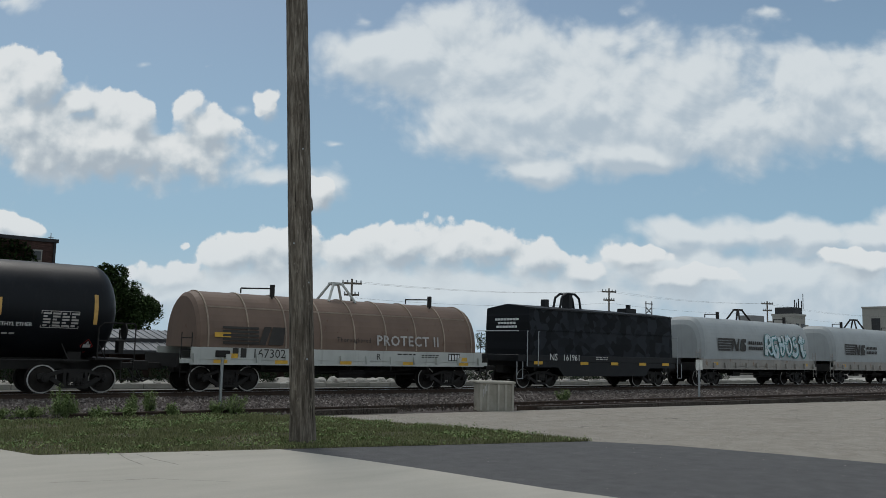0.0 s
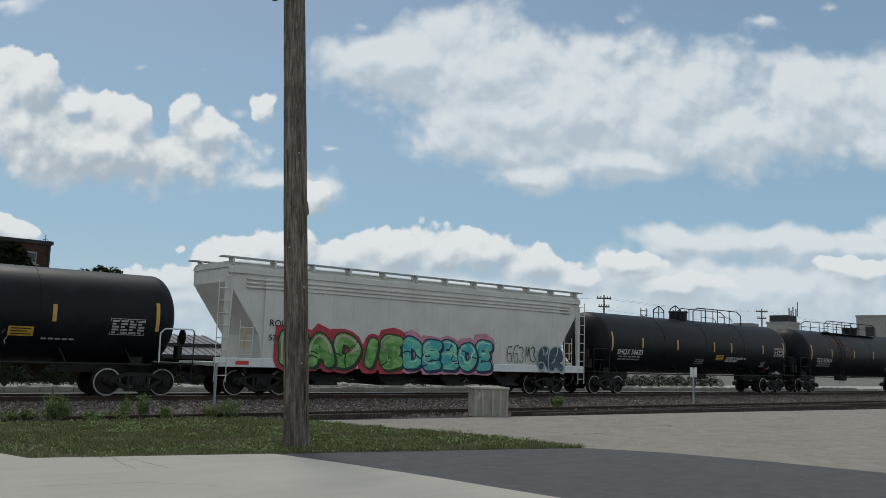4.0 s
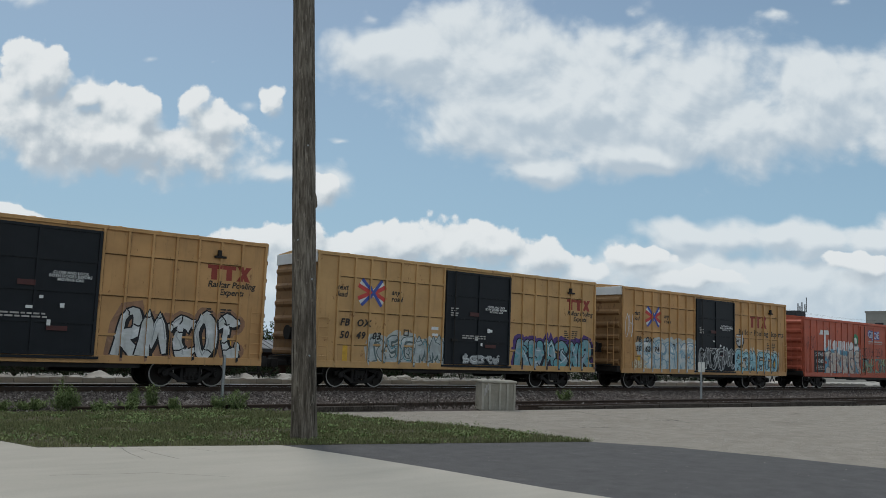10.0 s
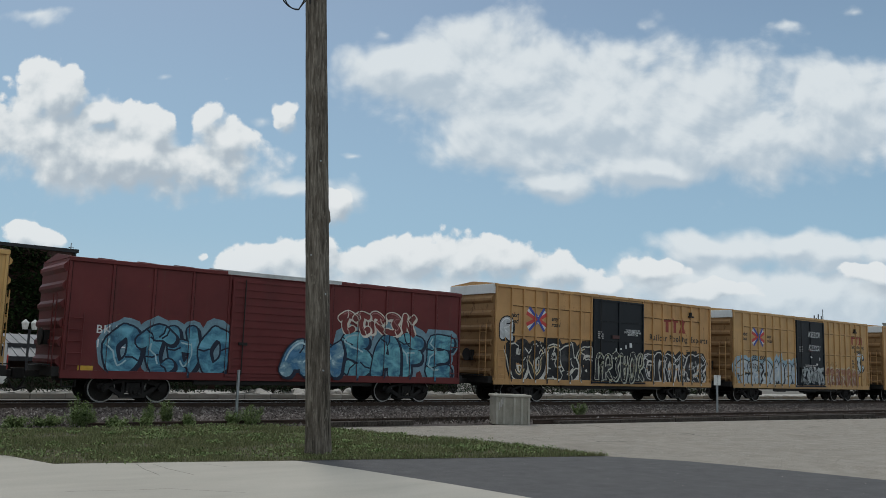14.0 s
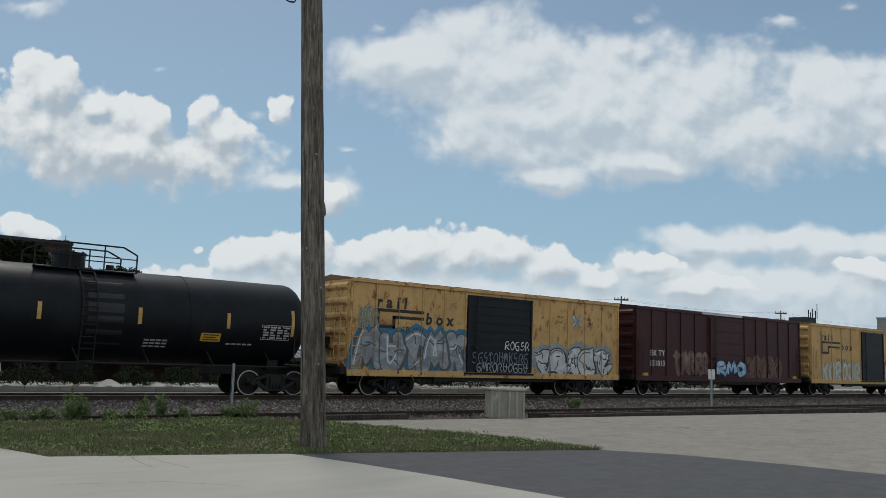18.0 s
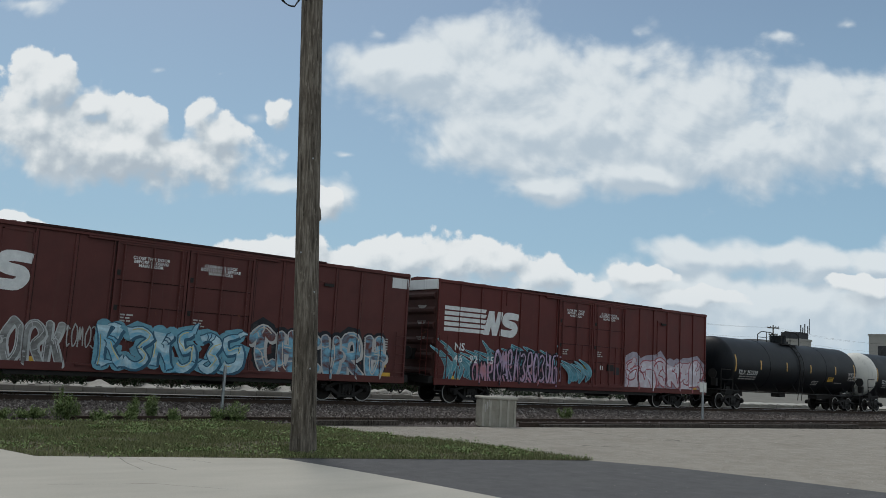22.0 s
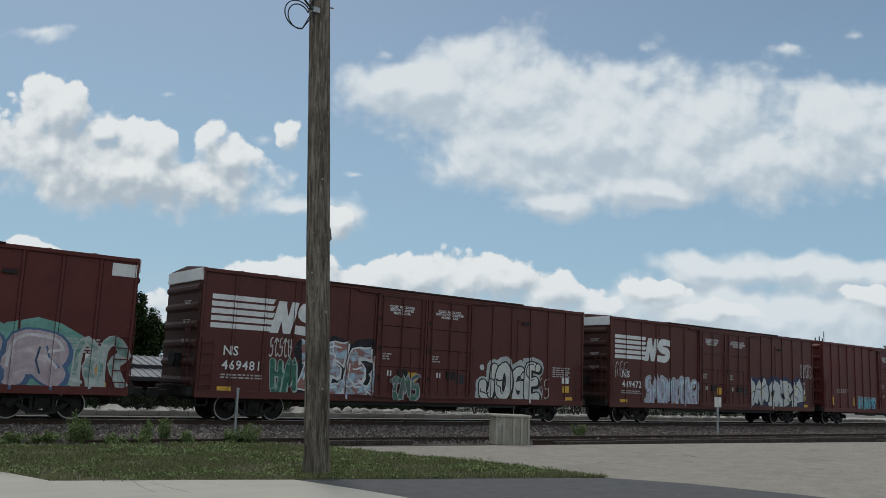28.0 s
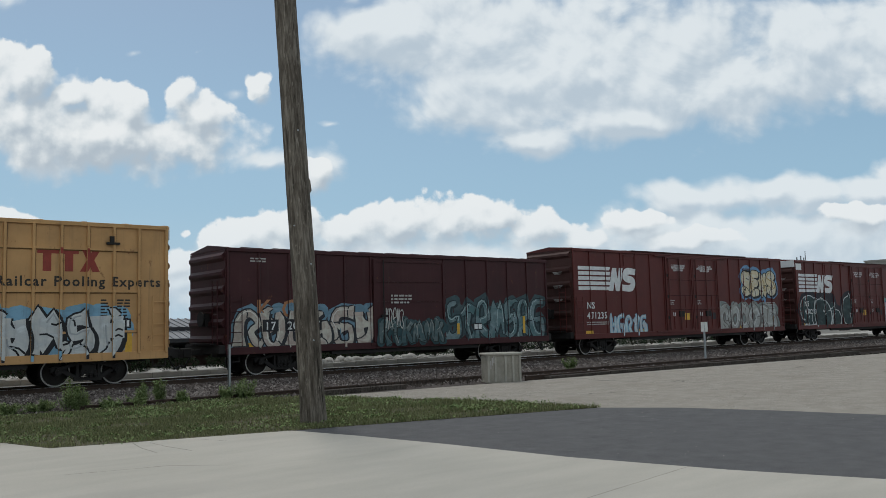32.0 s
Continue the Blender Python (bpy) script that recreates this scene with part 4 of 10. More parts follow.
def cap_make():
    bm = bmesh.new()
    rod(bm, (0, -0.12, 0), (0, 0.02, 0), 0.11, 12)
    rod(bm, (0, -0.15, 0), (0, -0.12, 0), 0.06, 8)
    return bm, STEEL_DARK, False


def truck(car, x, middle):
    tr = put("truck", "truck_bolster", lambda: (boxes((-0.22, 0.22, -1.15, 1.15, 0.36, 0.66), (-0.14, 0.14, -0.2, 0.2, 0.66, 0.82), bev=0.02), STEEL_DARK, False), car, pose(x, 0, 0))
    for s in (-1, 1):
        put("side_frame", "side_frame", frame_make, tr, pose(0, s * 1.02, 0, 0, 0, 0 if s < 0 else 180))
        tagged(put("spring_nest", "spring_nest", spring_make, tr, pose(0, s * 1.02, 0, 0, 0, 0 if s < 0 else 180)), kind="stuff")
    for dx in (-0.89, 0.89):
        ws = put("wheelset", "wheelset", wheelset_make, tr, pose(dx, 0, 0.445))
        SPIN.append((ws, middle, dx))
        for s in (-1, 1):
            put("bearing_cap", "bearing_cap", cap_make, tr, pose(dx, s * 1.08, 0.47, 0, 0, 0 if s < 0 else 180))
    return tr


def join_tyres():
    """The bright worn rims belong to the wheelset's own mesh."""
    me = shared("wheelset", wheelset_make)
    bm = bmesh.new()
    bm.from_mesh(me)
    n = len(bm.faces)
    extra, _, _ = tyre_make()
    tmp = bpy.data.meshes.new("tmp")
    extra.to_mesh(tmp)
    extra.free()
    bm.from_mesh(tmp)
    bpy.data.meshes.remove(tmp)
    bm.faces.ensure_lookup_table()
    for f in bm.faces[n:]:
        f.material_index = 1
    bm.to_mesh(me)
    bm.free()
    me.materials.append(TREAD)


join_tyres()


def coupler_make():
    bm = boxes((0, 0.75, -0.08, 0.08, 0.76, 0.96), (0.75, 1.05, -0.17, 0.17, 0.70, 1.02), bev=0.02)
    rod(bm, (0.6, -0.3, 0.72), (0.8, -0.35, 0.35), 0.03, 6)
    rod(bm, (0.8, -0.35, 0.35), (1.15, -0.1, 0.45), 0.03, 6)
    return bm, STEEL_DARK, False


def running_gear(car, half, middle, truck_x, reach=0.0):
    """Trucks, couplers, centre sill and brake gear."""
    for s in (-1, 1):
        truck(car, s * truck_x, middle)
        put("coupler", "coupler", coupler_make, car, pose(s * (half - 0.1 + reach), 0, 0, 0, 0, 0 if s > 0 else 180))


def under_make(length):
    def make():
        bm = boxes((-length / 2, length / 2, -0.25, 0.25, 0.66, 1.0), bev=0.01)
        k = int(length / 1.7)
        for i in range(k):
            x = -length / 2 + (i + 0.5) * length / k
            box(bm, x - 0.05, x + 0.05, -1.3, 1.3, 0.78, 0.98)
        rod(bm, (1.0, -0.55, 0.68), (2.5, -0.55, 0.68), 0.2, 12)
        rod(bm, (-2.2, -0.75, 0.62), (3.4, -0.75, 0.62), 0.03, 6)
        box(bm, -1.9, -1.2, -0.8, -0.4, 0.55, 0.85)
        return bm, STEEL_DARK, False
    return make


def ladder(car, x, y, z0, z1, w, mat, steps=5, name="ladder"):
    pairs = [((x - w / 2, y, z0), (x - w / 2, y, z1)), ((x + w / 2, y, z0), (x + w / 2, y, z1))]
    pairs += [((x - w / 2, y, z0 + (z1 - z0) * (i + 0.5) / steps), (x + w / 2, y, z0 + (z1 - z0) * (i + 0.5) / steps)) for i in range(steps)]
    return part(name, rods(pairs, 0.018, 6), mat, car)


def stirrups(car, half, mat, z=0.82):
    for s in (-1, 1):
        x = s * (half - 0.28)
        part("sill_step", pipe([(x - 0.2, FACE + 0.02, z + 0.1), (x - 0.2, FACE + 0.02, z - 0.3), (x + 0.2, FACE + 0.02, z - 0.3), (x + 0.2, FACE + 0.02, z + 0.1)], 0.02, 6), mat, car)


def words(car, text, x, z, size, mat, ribs=(), depth=0.05, face=FACE, spread=0.0, slant=0.0, label="", space=1.0, lift=0.006, align="LEFT"):
    bm = shifted(text_mesh(text, size, spread, slant, 2, space, 0.9, align), x, z)
    on_ribs(bm, ribs, face, depth, lift)
    return part("lettering", bm, mat, car, label)


def small_print(car, x, z, w, rows, mat, ribs=(), depth=0.05, face=FACE, h=0.05, seed=1):
    """Lines of unreadable small print as bars."""
    r = random.Random(seed)
    polys = []
    for k in range(rows):
        px = x
        while px < x + w - 0.08:
            pw = min(r.uniform(0.08, 0.26), x + w - px)
            polys.append(rect(px, z - k * h * 1.9, pw, h))
            px += pw + 0.05
    bm = on_ribs(flats(polys), ribs, face, depth, 0.006)
    tagged(part("small_print", bm, mat, car, "line of small white stencil marks" if mat in (LETTER, LETTER_DIM) else ""), kind="stuff")


def patch(car, name, polys, mat, ribs=(), depth=0.05, face=FACE, lift=0.006, label=""):
    return part(name, on_ribs(flats(polys), ribs, face, depth, lift), mat, car, label)


INKS = {}


def ink(rgb):
    key = tuple(round(c, 3) for c in rgb)
    if key not in INKS:
        INKS[key] = plain("spray_paint", rgb, 0.55, 0, 0.22, 1.6)
    return INKS[key]


# the strokes of sprayed letters, in a unit box
STROKES = {
    "A": "0,0 .16,.7 .5,1 .84,.7 1,0|.14,.36 .86,.36", "B": "0,0 0,1 .7,.98 .82,.76 .6,.54 .1,.52|.6,.54 .98,.36 .9,.06 0,0", "C": "1,.8 .7,1 .2,.96 0,.5 .2,.04 .75,0 1,.2",
    "D": "0,0 0,1 .6,.96 1,.6 .9,.2 .55,0 0,0", "E": "1,.98 .1,1 0,.5 .08,0 1,.03|.05,.5 .8,.52", "F": "1,.98 .1,1 .04,0|.06,.5 .8,.52", "G": "1,.82 .6,1 .1,.85 0,.4 .3,.02 .9,.06 1,.45 .55,.45",
    "H": "0,0 .05,1|1,1 .95,0|.05,.5 .95,.5", "I": "0.5,0 .5,1", "J": "1,1 .9,.25 .55,0 .1,.12 0,.4", "K": "0,0 .05,1|1,1 .1,.48 1,0", "L": "0,1 0,.05 1,0",
    "M": "0,0 .1,1 .5,.35 .9,1 1,0", "N": "0,0 .05,1 .95,0 1,1", "O": ".5,1 .1,.85 0,.5 .12,.12 .5,0 .9,.14 1,.5 .88,.86 .5,1", "P": "0,0 .02,1 .75,1 1,.74 .72,.45 .05,.44",
    "Q": ".5,1 .08,.8 0,.45 .2,.05 .6,0 .95,.25 .98,.7 .5,1|.55,.3 1.05,-.05", "R": "0,0 .02,1 .75,1 .98,.76 .7,.5 .05,.46|.5,.46 1,0", "S": "1,.86 .6,1 .1,.9 .05,.65 .5,.52 .95,.38 .9,.1 .4,0 0,.14",
    "T": "0,.97 1,1|.5,.98 .48,0", "U": "0,1 .03,.2 .5,0 .95,.2 1,1", "W": "0,1 .2,0 .5,.7 .8,0 1,1", "Y": "0,1 .5,.5 1,1|.5,.5 .45,0",
    "8": ".5,.52 .1,.72 .5,1 .88,.74 .5,.52 .02,.25 .5,0 .96,.25 .5,.52", "!": ".5,.35 .6,1|.48,0 .5,.08",
}
# forms that spell nothing: hooks, bows and barbs
HOOKS = ("0,.1 .4,0 .9,.2 .8,.6 .3,.5 .1,.9 .7,1.05", ".1,0 .05,.8 .5,1 .95,.7 .6,.45 1.05,0", "0,.9 .5,1 .95,.8 .6,.5 .95,.2 .5,0 -.05,.1", "0,0 .25,1 .5,.3 .8,1 1.1,.1", "1,1 .2,.95 0,.5 .3,.05 .95,0 .85,.5 .4,.5",
         "0,1 .2,.2 .6,0 .9,.4 .75,1|.3,.6 1.1,.55", ".1,0 .2,1.05|.2,.55 .6,.65 .95,1|.5,.6 1,-.05", "-.05,.75 .5,1 1.05,.85|.55,1 .4,.4 .7,0 1.1,.15", ".5,1.05 .05,.6 .4,0 .95,.3 .9,.85 .5,1.05", "0,0 .1,.9 .75,1.05 .9,.6 .2,.45 1.05,0")


def strokes_of(text):
    return [[Vector([float(c) for c in p.split(",")]) for p in s.split()] for s in text.split("|")]


def smoothed(pts, n=4):
    """A soft line through the points."""
    ends = [pts[0] * 2 - pts[1]] + list(pts) + [pts[-1] * 2 - pts[-2]]
    out = []
    for p0, p1, p2, p3 in zip(ends, ends[1:], ends[2:], ends[3:]):
        for k in range(n):
            t = k / n
            out.append(0.5 * (2 * p1 + (p2 - p0) * t + (2 * p0 - 5 * p1 + 4 * p2 - p3) * t * t + (3 * p1 - p0 - 3 * p2 + p3) * t ** 3))
    return out + [pts[-1].copy()]


def ribbon(bm, pts, widths, y, rise=0.00006, blunt=False):
    """A flat stroke of paint along pts, widths to each side; it lifts by a hair on its way, so that it may cross itself."""
    sides = []
    n = len(pts)
    for i, p in enumerate(pts):
        e0 = (p - pts[i - 1]).normalized() if i else (pts[1] - p).normalized()
        e1 = (pts[i + 1] - p).normalized() if i < n - 1 else e0
        d = e0 + e1
        d = d.normalized() if d.length > 1e-3 else e0
        k = widths[i] * min(1.35, 1 / max(0.5, d.dot(e1)))
        s = Vector((-d.y, d.x)) * k
        sides.append((p + s, p - s, d))
    if not blunt:
        for at, way in ((0, -1), (n - 1, 1)):
            l, r_, d = sides[at]
            c, w = (l + r_) / 2, widths[at]
            arc = [c + d * way * w * 0.85 * math.sin(a) + (l - c) * math.cos(a) for a in [math.pi * q / 5 for q in range(6)]]
            bm.faces.new([bm.verts.new((v.x, -y - rise * at, v.y)) for v in arc])
    rows = [(bm.verts.new((l.x, -y - rise * i, l.y)), bm.verts.new((r_.x, -y - rise * i, r_.y))) for i, (l, r_, d) in enumerate(sides)]
    for (a, b), (c, d) in zip(rows, rows[1:]):
        bm.faces.new((a, b, d, c))


def laid(car, bm, mat, x, z, ribs, depth, face, lift, name):
    """A coat of paint moved to its place on the wall."""
    if not bm.faces:
        bm.free()
        return None
    floor = 0.83 - z
    for v in bm.verts:
        v.co.x, v.co.z = v.co.x + x, max(v.co.z, floor) + z
    bm.normal_update()
    for f in bm.faces:
        if f.normal.y > 0:
            f.normal_flip()
    on_ribs(bm, ribs, face, depth, lift)
    return tagged(part(name, bm, mat, car), kind="stuff")


def spray_mix(fills, third=None):
    """Spray paint that drifts between two or three inks."""
    key = ("mix",) + tuple(tuple(round(c, 3) for c in f) for f in fills) + (third,)
    if key not in INKS:
        m, t, b, co = blank("spray_paint_blend")
        a = fills[0]
        z = fills[-1] if len(fills) > 1 else tuple(c * 0.72 for c in a)
        pale = tuple(min(0.8, c * 1.25 + 0.03) for c in z)
        n1 = noise_node(t, squeezed(t, co, (1.0, 1.0, 1.6)), 1.5, 5.0, 0.6, 0.8)
        shade_or_grime = noise_node(t, squeezed(t, co, (5.0, 5.0, 0.8)), 1.5, 5.0, 0.65)
        col = ramp_node(t, n1, ([(0.33, third)] if third else []) + [(0.38, a), (0.47, tuple((p + q) / 2 for p, q in zip(a, z))), (0.55, z), (0.68, pale)])
        col = mix_node(t, math_node(t, "MULTIPLY", ramp_value(t, shade_or_grime, 0.5, 0.8), 0.35), col, (0.07, 0.06, 0.055))
        t.links.new(col, b.inputs["Base Color"])
        b.inputs["Roughness"].default_value = 0.55
        b.inputs["Specular IOR Level"].default_value = 0.3
        INKS[key] = m
    return INKS[key]


def layered(car, polys, mat, x, z, ribs, depth, face, lift, name, step=0.0004, first=0.0):
    """Paints flat shapes on a wall; each shape lies a hair above the one before."""
    bm = bmesh.new()
    for k, shape in enumerate(polys):
        strips = shape if isinstance(shape[0], list) else [shape]
        for pts in strips:
            bm.faces.new([bm.verts.new((x + a, -first - step * (k % 14), z + b)) for a, b in pts])
    bmesh.ops.triangulate(bm, faces=bm.faces[:])
    bm.normal_update()
    for f in bm.faces:
        if f.normal.y > 0:
            f.normal_flip()
    on_ribs(bm, ribs, face, depth, lift)
    return tagged(part(name, bm, mat, car), kind="stuff")


def sprayed(car, seed, x, z, w, h, n, fills, line=(0.01, 0.01, 0.012), halo=None, ribs=(), depth=0.05, face=FACE, inner=None, text=None, weight=0.0, soft=None, thin=False):
    """A sprayed piece: a cloud behind, fat outlined letters that overlap, a cast edge, inner lines and highlights.
    text: letters that can be read, else n forms that spell nothing; thin: a tag drawn with one line."""
    r = random.Random(seed)
    holder = part("graffiti", flats([rect(x + w * 0.3, z + h * 0.4, 0.01, 0.01)]), ink(line), car, "sprayed graffiti on the car side")
    for v in holder.data.vertices:
        v.co.y = face - 0.003
    shapes = [strokes_of(STROKES[c]) for c in text if c in STROKES] if text else [strokes_of(HOOKS[r.randrange(len(HOOKS))]) for _ in range(max(1, round(n * (1.25 if n > 3 else 1))))]
    soft = (r.random() < 0.55) if soft is None else soft
    cell = w / len(shapes)
    thick = (weight or (0.17 if text else r.uniform(0.125, 0.165))) * min(cell, h * 0.95)
    edge = min(0.06, 0.36 * thick)
    coats = {k: bmesh.new() for k in ("cloud", "cast_edge", "outline", "fill", "inner_line", "highlight")}
    if thin:
        thick = max(0.02, 0.05 * min(cell, h))
    for i, form in enumerate(shapes):
        wide, tall = cell * (0.66 if text else r.uniform(0.66, 0.86)), h - 2.2 * thick
        tall *= r.uniform(0.9, 1.0)
        left, low, lean = i * cell + (cell - wide) / 2, thick * 1.1 + r.uniform(0, 0.05) * h, r.uniform(-0.08, 0.14)
        up = 0.008 * (i % 2)
        for k, stroke in enumerate(form):
            pts = [Vector((left + wide * (p.x + r.uniform(-0.05, 0.05)) + lean * p.y * cell, low + tall * (p.y + r.uniform(-0.03, 0.03)))) for p in stroke]
            pts = smoothed(pts, 4 if soft else 3) if soft or len(pts) > 4 else smoothed([a.lerp(b, q) for a, b in zip(pts, pts[1:]) for q in (0, 0.5)] + [pts[-1]], 2)
            m = len(pts)
            ph = r.uniform(0, 6.28)
            flare = 0.10 if soft else 0.34
            ws = [thick * (1 + flare * math.sin(ph + 5.0 * j / m)) for j in range(m)]
            if not soft and not thin:
                ws[0], ws[-1] = ws[0] * 1.35, ws[-1] * r.choice((0.45, 1.4))
                if r.random() < 0.7:
                    # a barb that shoots out of the letter
                    q, out = pts[-1] if r.random() < 0.5 else pts[0], Vector((r.uniform(-1, 1), r.uniform(-0.1, 0.5))).normalized() * r.uniform(0.25, 0.5) * cell
                    barb = [q, q + out * 0.5 + Vector((0, 0.05)), q + out]
                    ribbon(coats["outline"], barb, [thick * 0.7 + edge, thick * 0.5 + edge, edge], up + 0.0022, blunt=True)
                    ribbon(coats["fill"], barb, [thick * 0.7, thick * 0.5, 0.01], up + 0.0050, blunt=True)
            if thin:
                ribbon(coats["fill"], pts, ws, up)
                continue
            if halo:
                ribbon(coats["cloud"], [p + Vector((r.uniform(-0.03, 0.03), r.uniform(-0.02, 0.05))) for p in pts[::2]] if m > 4 else pts, [(thick + edge) * r.uniform(1.35, 1.9) for _ in (pts[::2] if m > 4 else pts)], 0.0004 * k + 0.0002 * (i % 3))
            ribbon(coats["cast_edge"], [p + Vector((edge * 1.3, -edge * 1.1)) for p in pts], [q + edge for q in ws], up + 0.0004 * k, blunt=not soft)
            ribbon(coats["outline"], pts, [q + edge for q in ws], up + 0.0012 + 0.0004 * k, blunt=not soft)
            ribbon(coats["fill"], pts, ws, up + 0.0036 + 0.0005 * k, blunt=not soft)
            for a, b in (sorted((r.randrange(m), r.randrange(m))), sorted((r.randrange(m), r.randrange(m)))):
                if b - a <= m // 5:
                    continue
                shine = []
                for j in range(a, b):
                    d = (pts[min(j + 1, m - 1)] - pts[max(j - 1, 0)]).normalized()
                    s = Vector((-d.y, d.x))
                    shine.append(pts[j] + s * ws[j] * (0.55 if s.y > 0 or (abs(s.y) < 0.3 and s.x < 0) else -0.55))
                if len(shine) > 2:
                    ribbon(coats["highlight"], shine, [max(0.010, thick * 0.13)] * len(shine), up + 0.0072)
            for _ in range(r.randint(1, 3) if m > 5 else 0):
                j = r.randrange(1, m - 2)
                d = (pts[j + 1] - pts[j]).normalized()
                s = Vector((-d.y, d.x))
                ribbon(coats["inner_line"], [pts[j] - s * ws[j], pts[j] + d * 0.3 * thick, pts[j] + s * ws[j]], [edge * 0.45] * 3, up + 0.0066, blunt=True)
    accent = inner or tuple(min(0.75, c * 1.35 + 0.10) for c in fills[0])
    if halo:
        for _ in range(4 * len(shapes)):
            q, rad = Vector((r.uniform(0, w), h * r.uniform(0.25, 0.92))), r.uniform(0.10, 0.24) * min(1.0, h)
            ring = [q + Vector((rad * math.cos(a) * r.uniform(0.75, 1.2), rad * math.sin(a) * r.uniform(0.75, 1.2))) for a in [k * 0.698 for k in range(9)]]
            up = r.uniform(0.0008, 0.0035)
            coats["cloud"].faces.new([coats["cloud"].verts.new((p.x, -up, p.y)) for p in ring])
        laid(holder, coats["cloud"], spray_mix([halo, tuple(c * 0.75 for c in halo)]), x, z, ribs, depth, face, 0.004, "cloud")
    for nm, mat in (("cast_edge", ink(line)), ("outline", ink(line)), ("fill", ink(fills[0]) if thin else spray_mix(fills, inner if not halo else None)), ("inner_line", ink(line)), ("highlight", ink(accent))):
        laid(holder, coats[nm], mat, x, z, ribs, depth, face, 0.009, nm)
    return holder


def plumes(car, seed, x, z, w, h, n, fills, rim, ribs, depth, face=FACE):
    """Tongues of paint with pale rims that whip up and back, as behind a wild piece."""
    r = random.Random(seed)
    holder = part("graffiti", flats([rect(x + w * 0.3, z + h * 0.4, 0.01, 0.01)]), ink(rim), car, "sprayed tongues of colour behind the letters")
    for v in holder.data.vertices:
        v.co.y = face - 0.003
    coats = {k: bmesh.new() for k in ("rim", "tongue", "streak")}
    for i in range(n):
        foot = Vector((w * (i + r.uniform(0.3, 0.9)) / n + 0.25, h * r.uniform(0.02, 0.30)))
        rise, back = h * r.uniform(0.30, 0.66), r.uniform(0.4, 1.05)
        way = [foot, foot + Vector((0.16 * back, rise * 0.35)), foot + Vector((-0.25 * back, rise * 0.72)), foot + Vector((-back, rise))]
        way = smoothed(way, 3)
        m = len(way)
        fat = r.uniform(0.06, 0.15)
        ws = [fat * (0.55 + 0.6 * math.sin(3.1 * (j / (m - 1)) ** 0.8)) * (1 - 0.75 * (j / (m - 1)) ** 2) for j in range(m)]
        up = 0.0025 * (i % 3)
        ribbon(coats["rim"], way, [q + 0.022 for q in ws], up)
        ribbon(coats["tongue"], way, ws, up + 0.0010)
        for side in (-0.45, 0.4):
            ribbon(coats["streak"], [p + Vector((side * q, 0)) for p, q in zip(way, ws)][m // 5:-m // 5], [0.014] * len(way[m // 5:-m // 5]), up + 0.0018)
    for nm, mat in (("rim", ink(rim)), ("tongue", spray_mix(fills)), ("streak", ink(tuple(0.6 * q for q in rim)))):
        laid(holder, coats[nm], mat, x, z, ribs, depth, face, 0.006, nm)
    return holder


def tagged_word(car, text, x, z, size, fill, line, halo=None, ribs=(), depth=0.05, face=FACE, slant=0.0, space=1.05, wob=0.05, seed=1):
    """A sprayed word that can be read, swollen and wavy."""
    r = random.Random(seed)
    ph, amp = r.uniform(0, 6), wob * size
    holder = part("graffiti", flats([rect(x + 0.2, z + size * 0.3, 0.01, 0.01)]), ink(line), car, "sprayed graffiti word on the car side")
    for v in holder.data.vertices:
        v.co.y = face - 0.003
    lift = 0.004
    thin = fill == line
    for spread, mat, nm in ((0.0, fill, "line"),) if thin else ((0.125, halo, "halo"), (0.075, line, "outline"), (0.032, fill, "fill")):
        if mat is None:
            continue
        bm = text_mesh(text, size, spread * size, slant, 3, space)
        for v in bm.verts:
            v.co.z += amp * math.sin(v.co.x / size * 2.1 + ph) + 0.5 * amp * math.sin(v.co.x / size * 5.3 + ph * 2)
        shifted(bm, x, z)
        on_ribs(bm, ribs, face, depth, lift)
        part(nm, bm, ink(mat), holder)
        lift += 0.003
    return holder


def corrugated_end(car, x, s, z0, z1, mat, ribs=6):
    """A pressed end wall with horizontal ribs; s is the way it faces."""
    wall = part("end_wall", boxes((x - 0.03, x + 0.03, -SIDE + 0.02, SIDE - 0.02, z0, z1)), mat, car)
    for i in range(ribs):
        bm = bmesh.new()
        z = z0 + 0.35 + (z1 - z0 - 0.6) * i / (ribs - 1)
        prism(bm, [(x + s * 0.02, z - 0.17), (x + s * 0.13, z - 0.05), (x + s * 0.13, z + 0.05), (x + s * 0.02, z + 0.17)], "y", -SIDE + 0.12, SIDE - 0.12)
        part("end_rib", bm, mat, wall)
    return wall


def flat_roof(car, half, z, mat, rise=0.12, name="roof", label=""):
    bm = bmesh.new()
    prism(bm, [(-SIDE - 0.01, z - 0.03), (-SIDE - 0.01, z), (0, z + rise), (SIDE + 0.01, z), (SIDE + 0.01, z - 0.03)], "x", -half, half)
    k = int(half * 2 / 1.25)
    for i in range(k + 1):
        x = -half + 0.06 + (2 * half - 0.12) * i / k
        prism(bm, [(-SIDE - 0.015, z - 0.02), (-SIDE - 0.015, z + 0.022), (0, z + rise + 0.03), (SIDE + 0.015, z + 0.022), (SIDE + 0.015, z - 0.02)], "x", x - 0.05, x + 0.05)
    return part(name, bm, mat, car, label)


